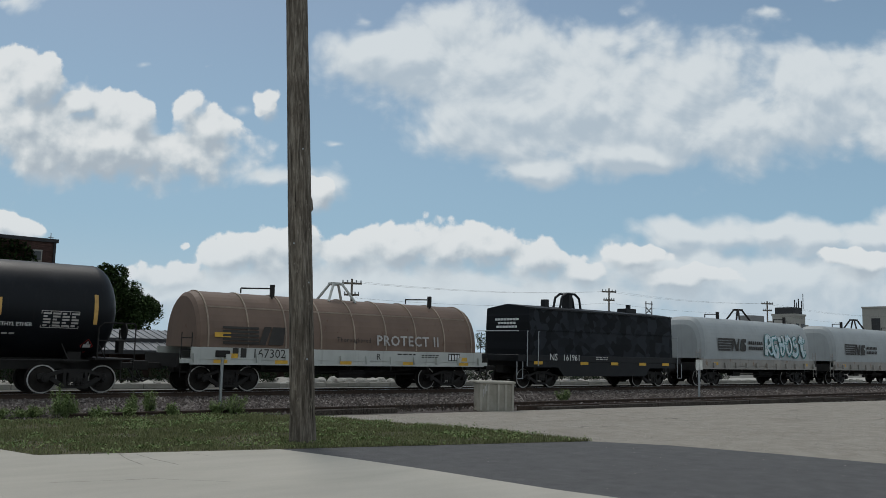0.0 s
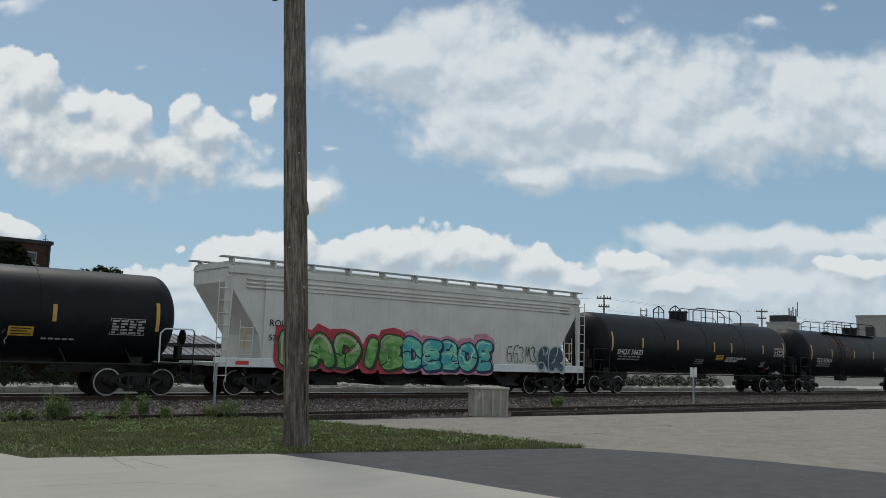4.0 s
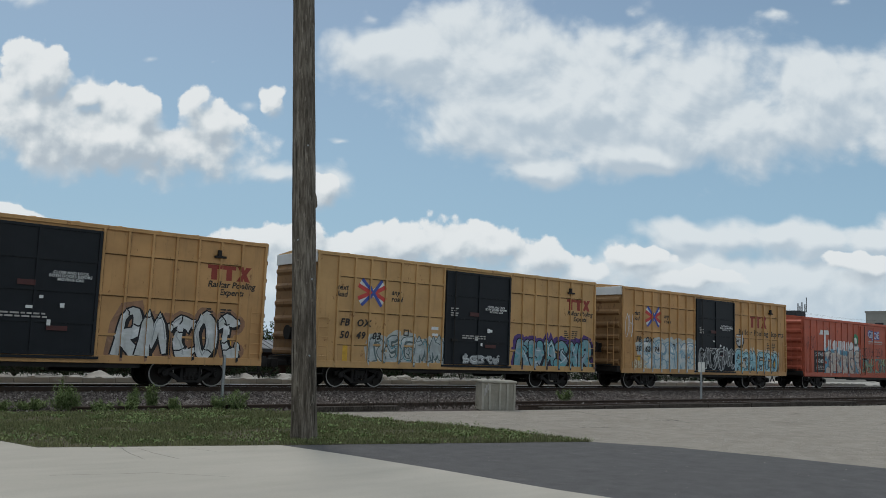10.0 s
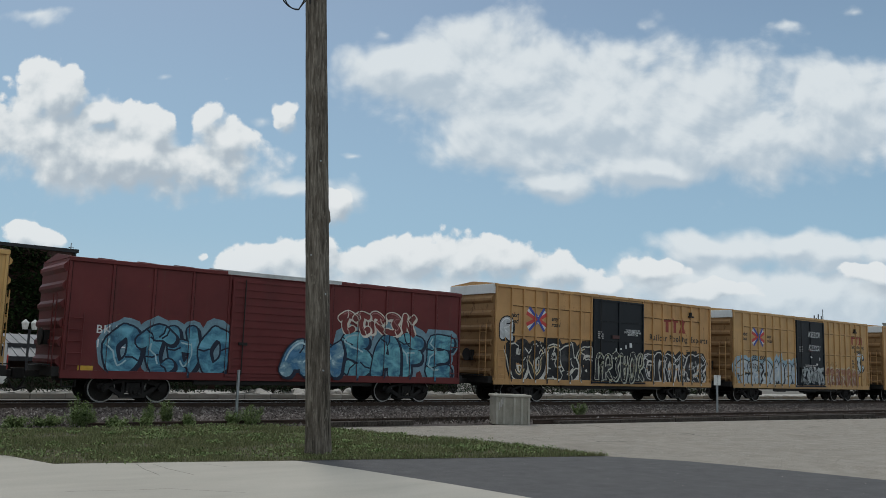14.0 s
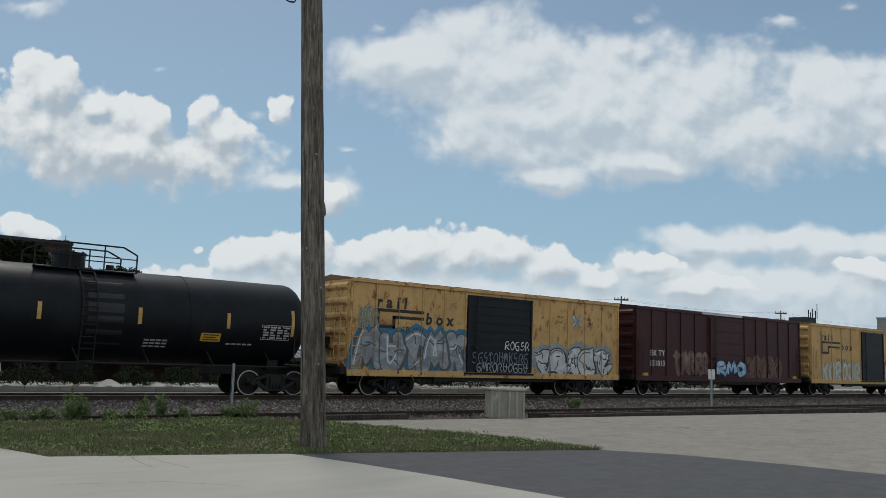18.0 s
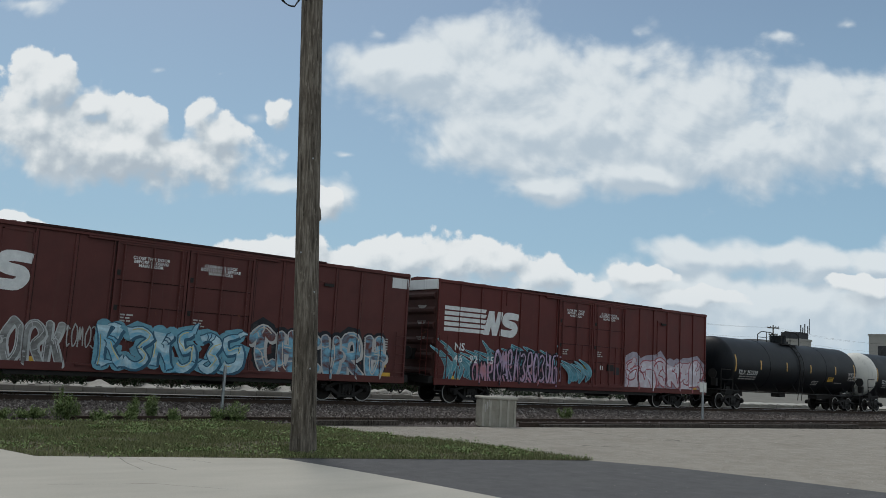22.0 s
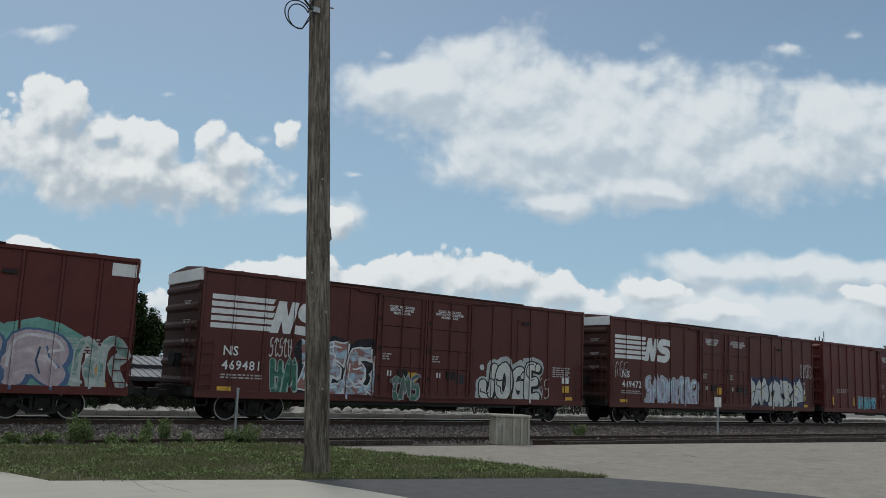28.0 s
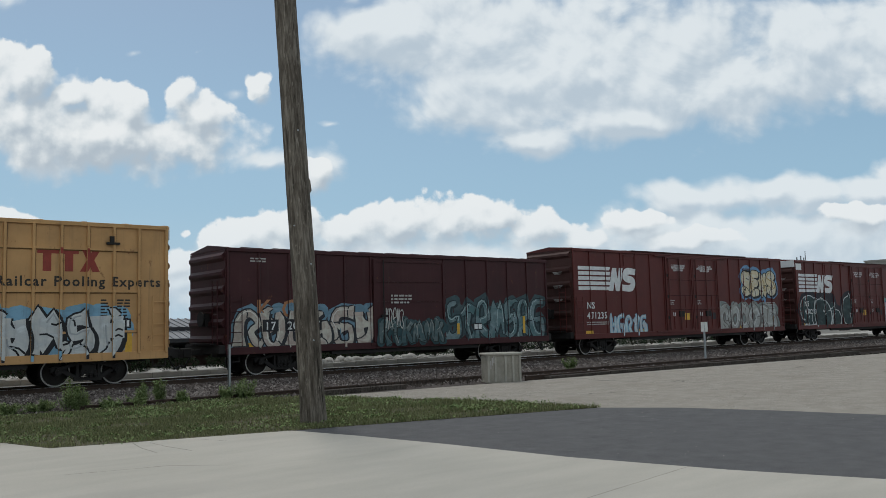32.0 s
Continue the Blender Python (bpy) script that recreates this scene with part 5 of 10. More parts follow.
def end_gear(car, half, s, z1, mat):
    """Ladder, platform and handbrake on an end wall."""
    x = s * (half + 0.16)
    bm = rods([((x, -1.15, 1.1), (x, -1.15, 3.3)), ((x, -0.75, 1.1), (x, -0.75, 3.3))] + [((x, -1.15, 1.3 + 0.42 * i), (x, -0.75, 1.3 + 0.42 * i)) for i in range(5)], 0.018)
    part("end_ladder", bm, mat, car)
    part("end_platform", boxes((min(x - s * 0.12, x + s * 0.2), max(x - s * 0.12, x + s * 0.2), -1.0, 1.0, 1.12, 1.16)), STEEL_DARK, car)
    if s < 0:
        bm = boxes((x - 0.06, x + 0.1, -0.3, 0.2, 1.75, 2.2))
        rod(bm, (x - 0.14, -0.05, 2.0), (x - 0.10, -0.05, 2.0), 0.27, 16)
        part("hand_brake", bm, STEEL_DARK, car, "grimy handbrake housing and wheel")
    part("end_sill", boxes((min(s * half, s * (half + 0.22)), max(s * half, s * (half + 0.22)), -SIDE + 0.05, SIDE - 0.05, 0.82, 1.1)), STEEL_DARK, car)


def boxcar(label, middle, length, top, paint_mat, door, style, roof_mat=None, end_mat=None, white_cap=False, group="boxcars of the train", rib_w=0.085, sill_mat=None):
    """style: 'tan' (outside posts and rails), 'smooth' (flat panels between slim posts)."""
    half, bottom = length / 2, 0.92
    car = thing("boxcar", label, "boxcar", group, pose(middle, TRACK_Y, RAIL_Z))
    depth = 0.075 if style == "tan" else 0.045
    body = boxes((-half + 0.04, half - 0.04, FACE + 0.0, SIDE, bottom, top - 0.02))
    part("body", body, paint_mat, car)
    d0, d1 = door[0], door[1]
    pitch = door[2]
    shade_or_grime = SHADE_GRIME.get(paint_mat.name, STEEL_DARK)
    ribs = []
    inset = 0.95 if style == "tan" else 0.06
    for a, b in ((-half + inset, d0 - 0.06), (d1 + 0.06, half - inset)):
        k = max(1, round((b - a) / pitch))
        ribs += [(a + (b - a) * i / k - rib_w / 2, a + (b - a) * i / k + rib_w / 2) for i in range(k + 1)]
    if style == "tan":
        ribs = [(-half + 0.02, -half + 0.11)] + ribs + [(half - 0.11, half - 0.02)]
    zt = top - 0.1
    for a, b in ribs:
        bm = bmesh.new()
        box(bm, a, b, FACE - depth, FACE + 0.01, bottom + 0.02, zt, bev=0.01)
        post = part("side_post", bm, paint_mat, car)
        # dark strip on one side of the post paints in its shade
        part("post_flange", boxes((b, b + 0.030, FACE - 0.007, FACE + 0.01, bottom + 0.1, zt - 0.02)), shade_or_grime, post, "flange strip with shade painted into its colour")
    if style == "tan":
        for z in (4.2, 2.9, 1.65):
            for a, b in ((-half + 0.95, d0 - 0.03), (d1 + 0.03, half - 0.95)):
                rail_ = part("side_rail", boxes((a, b, FACE - (0.06 if z > 2 else 0.012), FACE + 0.01, z - 0.035, z + 0.035)), paint_mat, car)
                # shade line under the rail, put into the strip's dark colour
                part("rail_flange", boxes((a, b, FACE - 0.009, FACE + 0.01, z - 0.068, z - 0.035)), shade_or_grime, rail_, "flange strip with shade painted into its colour")
    part("top_chord", boxes((-half, half, FACE - 0.07, FACE + 0.02, top - 0.13, top), bev=0.012), paint_mat, car)
    part("side_sill", boxes((-half, half, FACE - 0.05, FACE + 0.03, bottom - 0.16, bottom + 0.09), bev=0.012), sill_mat or paint_mat, car)
    for s in (-1, 1):
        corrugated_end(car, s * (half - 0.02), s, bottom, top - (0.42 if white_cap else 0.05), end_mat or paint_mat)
        if white_cap:
            part("end_cap", boxes((s * (half - 0.02) - 0.08, s * (half - 0.02) + 0.08, -SIDE + 0.01, SIDE - 0.01, top - 0.42, top - 0.01), bev=0.01), WHITE, car, "white-painted upper band of the end wall")
        end_gear(car, half, s, top, paint_mat)
        ladder(car, s * (half - 0.33), FACE - depth - 0.05, 1.0, 2.75, 0.42, paint_mat, 5, "side_ladder")
    stirrups(car, half, STEEL_DARK)
    flat_roof(car, half, top, roof_mat or paint_mat, 0.13 if top > 4.8 else 0.17)
    put("underframe", "underframe_%d" % round(length), under_make(length - 0.5), car)
    running_gear(car, half, middle, half - 2.35)
    # wide shallow sill between the trucks
    part("centre_skirt", boxes((-half + 4.2, half - 4.2, FACE + 0.06, FACE + 0.16, 0.62, 0.86)), sill_mat or STEEL_DARK, car)
    CARS.append((car, middle))
    return car, ribs, depth


def sliding_door(car, x0, x1, z0, z1, mat, ribbed=5, label="", proud=0.10, cols=2):
    door = part("door", boxes((x0, x1, FACE - proud, FACE + 0.02, z0, z1), bev=0.012), mat, car, label)
    for i in range(ribbed + 1):
        z = z0 + 0.05 + (z1 - z0 - 0.1) * i / ribbed
        part("door_rib", boxes((x0 + 0.03, x1 - 0.03, FACE - proud - 0.035, FACE - proud, z - 0.04, z + 0.04)), mat, door)
    for i in range(cols + 1):
        x = x0 + 0.05 + (x1 - x0 - 0.1) * i / cols
        part("door_stile", boxes((x - 0.045, x + 0.045, FACE - proud - 0.045, FACE - proud, z0 + 0.02, z1 - 0.02)), mat, door)
    part("lock_bar", rods([((x0 + 0.45, FACE - proud - 0.07, z0 - 0.05), (x0 + 0.45, FACE - proud - 0.07, z1))], 0.022), STEEL_DARK, door)
    part("door_track", boxes((x0 - 0.1, x1 + 0.15, FACE - proud - 0.02, FACE - 0.01, z0 - 0.1, z0 - 0.02)), mat, door)
    part("door_handle", boxes((x0 + 0.3, x0 + 0.6, FACE - proud - 0.12, FACE - proud - 0.05, z0 + 0.95, z0 + 1.05)), STEEL_DARK, door)
    return door


def plug_doors(car, x0, x1, z0, z1, mat):
    """Two plug doors side by side with lock rods and cranks."""
    mid = (x0 + x1) / 2
    for a, b in ((x0, mid - 0.02), (mid + 0.02, x1)):
        door = part("door", boxes((a, b, FACE - 0.05, FACE + 0.02, z0, z1), bev=0.012), mat, car)
        for e in ((a, a + 0.08, z0, z1), (b - 0.08, b, z0, z1), (a + 0.08, b - 0.08, z1 - 0.08, z1), (a + 0.08, b - 0.08, z0, z0 + 0.10)):
            part("door_frame", boxes((e[0], e[1], FACE - 0.095, FACE - 0.05, e[2], e[3])), mat, door)
        for e in ((a + 0.62, a + 0.67, z0 + 0.1, z0 + 1.15), (b - 0.72, b - 0.67, z0 + 0.1, z0 + 1.9)):
            part("door_stile", boxes((e[0], e[1], FACE - 0.08, FACE - 0.05, e[2], e[3])), mat, door)
        for x in (a + 0.24, a + (b - a) * 0.5, b - 0.24):
            part("lock_rod", rods([((x, FACE - 0.10, z0 + 0.03), (x, FACE - 0.10, z1 - 0.08))], 0.027), mat, door)
        for z in (z0 + 1.15, z0 + 1.9, z1 - 1.15):
            part("door_rib", boxes((a + 0.06, b - 0.06, FACE - 0.085, FACE - 0.05, z - 0.045, z + 0.045)), mat, door)
            # painted shade below each door rib
            part("rib_flange", boxes((a + 0.06, b - 0.06, FACE - 0.056, FACE - 0.05, z - 0.075, z - 0.045)), SHADE_GRIME.get(mat.name, STEEL_DARK), door)
        part("crank_box", boxes((a + (b - a) * 0.44, a + (b - a) * 0.62, FACE - 0.12, FACE - 0.05, z0 + 0.72, z0 + 1.02)), STEEL_DARK, door)
        patch(door, "stencil_panel", [rect(a + 0.55, z0 + 0.75, 0.2, 0.2)], LETTER, face=FACE - 0.05, label="small white stencil panel")
        text = "CLOSE THIS DOOR\nBEFORE CLOSING\nMAIN DOOR" if a == x0 else "CLOSE AND LOCK\nBOTH DOORS BEFORE\nMOVING CAR"
        words(door, text, (a + b) / 2 - 0.05, z1 - 0.5, 0.135, LETTER, face=FACE - 0.05, spread=0.004, align="CENTER", label="small white lettering", space=1.05)
        patch(door, "stencil_panel", [rect(a + 1.55, z0 + 0.55, 0.42, 0.36)], PLATE_Y if a == x0 else ink((0.02, 0.02, 0.022)), face=FACE - 0.05, label="stencil plate")
        small_print(door, a + 0.3, z0 + 1.55, 0.4, 3, LETTER_DIM, face=FACE - 0.05, seed=int(a * 10) + 98)
        for k in range(3):
            part("hinge_lug", boxes((a + 0.06, a + 0.16, FACE - 0.11, FACE - 0.05, z0 + 0.6 + 1.1 * k, z0 + 0.76 + 1.1 * k)), STEEL_DARK, door)
        part("door_rail", boxes((a, b, FACE - 0.13, FACE - 0.02, z0 - 0.07, z0 - 0.01)), mat, door)
    shade_or_grime = SHADE_GRIME.get(mat.name, STEEL_DARK)
    for a, b, c0, c1 in ((x0 - 0.05, x0 - 0.01, z0, z1), (mid - 0.02, mid + 0.02, z0, z1), (x1 + 0.01, x1 + 0.05, z0, z1), (x0 - 0.05, x1 + 0.05, z1, z1 + 0.03)):
        part("door_gap", boxes((a, b, FACE - 0.052, FACE + 0.01, c0, c1)), shade_or_grime, car, "dirty seam round the doors")
    for z in (z0 - 0.02, z1 + 0.02):
        part("door_guide", boxes((x0 - 0.9, x1 + 0.9, FACE - 0.12, FACE - 0.02, z - 0.03, z + 0.03)), mat, car)


def yellow_marks(car, xs, z, ribs, depth, w=0.42, h=0.16):
    for x in xs:
        patch(car, "reflector", [rect(x, z, w, h)], PLATE_Y, ribs, depth, label="yellow reflective plate")


def crossed_rails_sign(car, x, z, w, h, ribs, depth, pale=False):
    """Red and blue bent arrows that cross like switches, on white."""
    a, b = (SIGN_RED, SIGN_BLUE) if not pale else (ink((0.35, 0.40, 0.45)), ink((0.16, 0.2, 0.3)))
    board = patch(car, "emblem", [rect(x - w * 0.08, z - h * 0.08, w * 0.16, h * 0.16)], LETTER, ribs, depth, label="crossing-arrows emblem in red, white and blue")

    def bar(p, q, t):
        p, q = Vector(p), Vector(q)
        d = (q - p).normalized() * t
        n = Vector((-d.y, d.x))
        return [tuple(p - n), tuple(q - n), tuple(q + n), tuple(p + n)]
    hw, hh = w * 0.5, h * 0.5
    white = [bar((x - hw * 0.86, z + hh * 0.8), (x + hw * 0.86, z - hh * 0.8), w * 0.062), bar((x - hw * 0.86, z - hh * 0.8), (x + hw * 0.86, z + hh * 0.8), w * 0.062)]
    layered(board, [[(p[0], p[1]) for p in b_] for b_ in white], LETTER, 0, 0, ribs, depth, FACE, 0.009, "band")
    red = [bar((x - hw, z + hh * 0.50), (x - hw * 0.05, z), w * 0.062), bar((x - hw, z - hh * 0.50), (x - hw * 0.05, z), w * 0.062), bar((x + hw, z + hh * 0.50), (x + hw * 0.2, z), w * 0.062), bar((x + hw, z - hh * 0.50), (x + hw * 0.2, z), w * 0.062)]
    layered(board, red, a, 0, 0, ribs, depth, FACE, 0.015, "band")
    blue = [bar((x - hw * 0.75, z + hh), (x + hw * 0.12, z), w * 0.05), bar((x - hw * 0.75, z - hh), (x + hw * 0.12, z), w * 0.05), bar((x + hw * 0.75, z + hh), (x + hw * 0.12, z), w * 0.05), bar((x + hw * 0.75, z - hh), (x + hw * 0.12, z), w * 0.05)]
    layered(board, blue, b, 0, 0, ribs, depth, FACE, 0.021, "band")


def pool_mark(car, x, z, w, h, ribs, depth):
    """Three dark red block shapes of the pool's mark."""
    t = h * 0.26
    polys = [rect(x, z + h - t, w * 0.33, t), rect(x + w * 0.085, z, w * 0.13, h - t), rect(x + w * 0.34, z + h - t, w * 0.30, t), rect(x + w * 0.425, z, w * 0.13, h - t),
             [(x + w * 0.66, z), (x + w * 0.78, z), (x + w, z + h), (x + w * 0.88, z + h)]]
    m = patch(car, "owner_mark", polys, RED_LETTER, ribs, depth, label="dark red block shapes of an owner's mark")
    patch(m, "bar", [[(x + w * 0.68, z + h), (x + w * 0.80, z + h), (x + w * 0.98, z), (x + w * 0.86, z)]], RED_LETTER, ribs, depth, lift=0.010)


def striped_mark(car, x, z, w, h, ribs, depth, mat=None):
    """Five white bars that run into slanted block shapes: a railway's mark."""
    mat = mat or LETTER
    bars = [[(x, z + h * k / 5 + h * 0.03), (x + w * 0.52, z + h * k / 5 + h * 0.03), (x + w * 0.54, z + h * (k + 1) / 5 - h * 0.03), (x, z + h * (k + 1) / 5 - h * 0.03)] for k in range(5)]
    m = patch(car, "owner_mark", bars, mat, ribs, depth, label="white striped owner's mark of bars and slanted blocks")
    hz = h * 0.94
    a = x + w * 0.50
    n = [[(a, z), (a + w * 0.075, z), (a + w * 0.145, z + hz), (a + w * 0.07, z + hz)], [(a + w * 0.125, z), (a + w * 0.185, z), (a + w * 0.255, z + hz), (a + w * 0.19, z + hz)]]
    patch(m, "block", n, mat, ribs, depth, lift=0.010)
    patch(m, "block", [[(a + w * 0.07, z + hz), (a + w * 0.135, z + hz), (a + w * 0.185, z), (a + w * 0.12, z)]], mat, ribs, depth, lift=0.014)
    # the last shape: one fat double bend
    c, fat = w * 0.745, hz * 0.135
    bend = [(0.215, 0.84), (0.11, 0.875), (0.045, 0.83), (0.04, 0.62), (0.09, 0.53), (0.17, 0.47), (0.195, 0.32), (0.165, 0.14), (0.09, 0.125), (-0.005, 0.15)]
    bm = bmesh.new()
    way = smoothed([Vector((c + w * (px + 0.05 * (pz - 0.5)), hz * pz)) for px, pz in bend], 3)
    ribbon(bm, way, [fat * (1.0 + 0.18 * math.sin(math.pi * k / (len(way) - 1))) for k in range(len(way))], 0.0, blunt=True)
    laid(m, bm, mat, x, z, ribs, depth, FACE, 0.010, "block")
    return m


def tank_car(label, middle, length, radius, axis, number, deck, dome_x, mark_x, strips, plate_x, panel_x, white_ends=False, pale_rails=False, runs=None, panel_z=0.0, climb=None):
    """A long black tank on a frame with a railed platform at its manway; runs: railings without a platform, from x to x."""
    half = length / 2
    car = thing("tank_car", label, "tank car", "tank cars of the train", pose(middle, TRACK_Y, RAIL_Z))
    head = 0.75
    prof = [(-half, 0.0)] + [(-half + head * (1 - math.cos(a)) , radius * math.sin(a)) for a in [i * math.pi / 16 for i in range(1, 9)]]
    prof += [(-half + head + 0.02, radius)] + [(x, radius) for x in np.linspace(-half + head + 1.5, half - head - 1.5, 6)]
    prof += [(half - head - 0.02, radius)] + [(half - head * (1 - math.cos(a)), radius * math.sin(a)) for a in [i * math.pi / 16 for i in range(8, 0, -1)]] + [(half, 0.0)]
    bm = lathe_x([(x, r) for x, r in prof], 40)
    for v in bm.verts:
        v.co.z += axis
    shell = part("tank", bm, TANK_BLACK, car, smooth=True)
    if white_ends:
        for s in ((-1, 1) if white_ends == 2 else (-1,)):
            bm = lathe_x([(s * (half + 0.008), 0.0)] + [(s * (half + 0.008 - head * (1 - math.cos(a))), (radius + 0.006) * math.sin(a)) for a in [i * math.pi / 16 for i in range(1, 9)]] + [(s * (half - head - 0.12), radius + 0.006)], 40)
            for v in bm.verts:
                v.co.z += axis
            part("painted_head", bm, TANK_WHITE, car, "dirty white tank head with black spills", smooth=True)
    # weld bands and ladder hoop
    for x in (-half * 0.42, 0.0, half * 0.42):
        bm = lathe_x([(x - 0.04, radius), (x - 0.04, radius + 0.012), (x + 0.04, radius + 0.012), (x + 0.04, radius)], 40)
        for v in bm.verts:
            v.co.z += axis
        part("weld_band", bm, TANK_BLACK, car, smooth=False)
    top = axis + radius
    px, reach = (deck[0] + deck[1]) / 2, (deck[1] - deck[0]) / 2
    long_deck = reach > 2.5
    dome = bmesh.new()
    rod(dome, (dome_x, 0, top - 0.1), (dome_x, 0, top + 0.38), 0.50, 18)
    rod(dome, (dome_x, 0, top + 0.38), (dome_x, 0, top + 0.44), 0.54, 18)
    for k in range(8):
        a = k * math.pi / 4
        rod(dome, (dome_x + 0.46 * math.cos(a), 0.46 * math.sin(a), top + 0.42), (dome_x + 0.46 * math.cos(a), 0.46 * math.sin(a), top + 0.49), 0.04, 6)
    part("manway", dome, TANK_BLACK, car)
    if not long_deck:
        v = bmesh.new()
        rod(v, (px - 0.75, 0, top - 0.05), (px - 0.75, 0, top + 0.22), 0.09, 8)
        rod(v, (px + 0.95, 0, top - 0.05), (px + 0.95, 0, top + 0.16), 0.13, 8)
        part("valve", v, TANK_BLACK, car)
    # platform with railing
    rail_h = 0.70
    for s in (-1, 1):
        if not runs:
            part("platform", boxes((px - reach, px + reach, s * 0.60 - 0.22, s * 0.60 + 0.22, top - 0.12, top - 0.09)), STEEL_DARK, car)
        y = s * (0.55 if runs else 0.80)
        for a, b in runs or ((px - reach, px + reach),):
            pts = [(a, y, top - 0.12), (a, y, top + rail_h - 0.22), (a + 0.45, y, top + rail_h), (b - 0.45, y, top + rail_h), (b, y, top + rail_h - 0.22), (b, y, top - 0.12)]
            part("hand_rail", pipe(pts, 0.028), STEEL_DARK, car)
            if not runs:
                part("mid_rail", rods([((a, y, top + 0.33), (b, y, top + 0.33))], 0.02), STEEL_DARK, car)
            else:
                part("mid_rail", pipe([(b - 2.4, y, top + 0.3), (b - 1.2, y, top + 0.3), (b - 0.95, y, top + 0.15), (b - 0.95, y, top - 0.1)] if b - a > 3 else [(a, y, top + 0.3), (a + 0.5, y, top + 0.38), (b, y, top + 0.38)], 0.02), STEEL_DARK, car)
            n = max(1, int((b - a) / 1.35))
            for k in range(1, n + 1):
                x = a + (b - a) * k / (n + 1)
                part("rail_post", rods([((x, y, top - 0.12), (x, y, top + rail_h))], 0.024), STEEL_DARK, car)
    # side ladder beside the manway
    lad = []
    lx = px if climb is None else climb
    for a in range(0, 9):
        t0, t1 = radians(12 + a * 10), radians(22 + a * 10)
        for dx in (-0.22, 0.22):
            lad.append(((lx + dx, -(radius + 0.07) * math.sin(t0), axis + (radius + 0.07) * math.cos(t0)), (lx + dx, -(radius + 0.07) * math.sin(t1), axis + (radius + 0.07) * math.cos(t1))))
        lad.append(((lx - 0.22, -(radius + 0.07) * math.sin(t1), axis + (radius + 0.07) * math.cos(t1)), (lx + 0.22, -(radius + 0.07) * math.sin(t1), axis + (radius + 0.07) * math.cos(t1))))
    for dx in (-0.22, 0.22):
        lad.append(((lx + dx, -(radius + 0.07), axis), (lx + dx, -1.42, 0.62)))
    for k in range(4):
        lad.append(((lx - 0.22, -1.5 + 0.02 * k, axis - 0.35 - 0.36 * k), (lx + 0.22, -1.5 + 0.02 * k, axis - 0.35 - 0.36 * k)))
    if not runs:
        part("side_ladder", rods(lad, 0.02), STEEL_DARK, car)
    # frame: stub sills, bolsters, end platforms with bent hand rails, side pipe
    for s in (-1, 1):
        part("stub_sill", boxes((min(s * (half - 3.6), s * (half + 0.35)), max(s * (half - 3.6), s * (half + 0.35)), -0.3, 0.3, 0.72, 1.1), bev=0.015), STEEL_DARK, car)
        x = s * (half - 1.3)
        bm = bmesh.new()
        prism(bm, [(-0.8, 0.95), (0.8, 0.95), (0.8, axis - radius * 0.6), (-0.8, axis - radius * 0.6)], "x", x - 0.2, x + 0.2)
        part("saddle", bm, STEEL_DARK, car)
        e = s * (half + 0.05)
        part("end_platform", boxes((min(e - s * 0.9, e + s * 0.35), max(e - s * 0.9, e + s * 0.35), -1.45, 1.45, 1.05, 1.1)), STEEL_DARK, car)
        for sy in (-1, 1):
            part("end_hand_rail", pipe([(e - s * 0.85, sy * 1.42, 1.1), (e - s * 0.85, sy * 1.42, 2.05), (e - s * 0.7, sy * 1.42, 2.2), (e + s * 0.25, sy * 1.42, 2.2), (e + s * 0.3, sy * 1.42, 2.12)], 0.026), LETTER if pale_rails else STEEL_DARK, car)
            part("end_rail_post", rods([((e + s * 0.3, sy * 1.42, 1.1), (e + s * 0.3, sy * 1.42, 2.14))], 0.022), STEEL_DARK, car)
        part("end_step", pipe([(e - s * 0.1, -1.42, 1.05), (e - s * 0.1, -1.42, 0.45), (e + s * 0.28, -1.42, 0.45), (e + s * 0.28, -1.42, 1.05)], 0.022), STEEL_DARK, car)
        part("hand_brake", boxes((e - 0.05, e + 0.12, -0.95, -0.6, 1.25, 1.7), bev=0.02), STEEL_DARK, car)
        bm = bmesh.new()
        rod(bm, (e + s * 0.14, -0.78, 1.95), (e + s * 0.18, -0.78, 1.95), 0.27, 16)
        rod(bm, (e + s * 0.02, -0.78, 1.5), (e + s * 0.02, -0.78, 2.0), 0.03, 6)
        part("brake_wheel", bm, STEEL_DARK, car)
        part("end_brace", rods([((e - s * 0.5, -1.1, 1.1), (e - s * 1.0, -0.9, 2.2)), ((e + s * 0.25, -1.42, 1.65), (e - s * 0.85, -1.42, 1.65))], 0.022), STEEL_DARK, car)
        part("air_hose", pipe([(e + s * 0.5, -0.3, 0.8), (e + s * 0.7, -0.34, 0.5), (e + s * 0.95, -0.25, 0.36), (e + s * 1.15, -0.1, 0.45)], 0.03), CABLE, car)
    part("side_pipe", rods([((-half + 1.0, -1.34, 1.02), (half - 1.0, -1.34, 1.02))], 0.035), STEEL_DARK, car)
    for k in range(7):
        x = -half + 1.6 + (2 * half - 3.2) * k / 6
        part("pipe_hanger", rods([((x, -1.34, 1.02), (x - 0.18, -1.1, axis - radius * 0.68))], 0.02), STEEL_DARK, car)
    part("outlet", boxes((px - 0.35, px + 0.35, -0.3, 0.3, axis - radius - 0.28, axis - radius + 0.06), bev=0.04), STEEL_DARK, car)
    running_gear(car, half, middle, half - 1.3, 0.35)

    def at(z):
        d = z - axis
        return -math.sqrt(max(radius * radius - d * d, 0.01))

    def wrapped(bm, extra=0.008):
        for v in bm.verts:
            v.co.y += at(v.co.z) - extra
        return bm

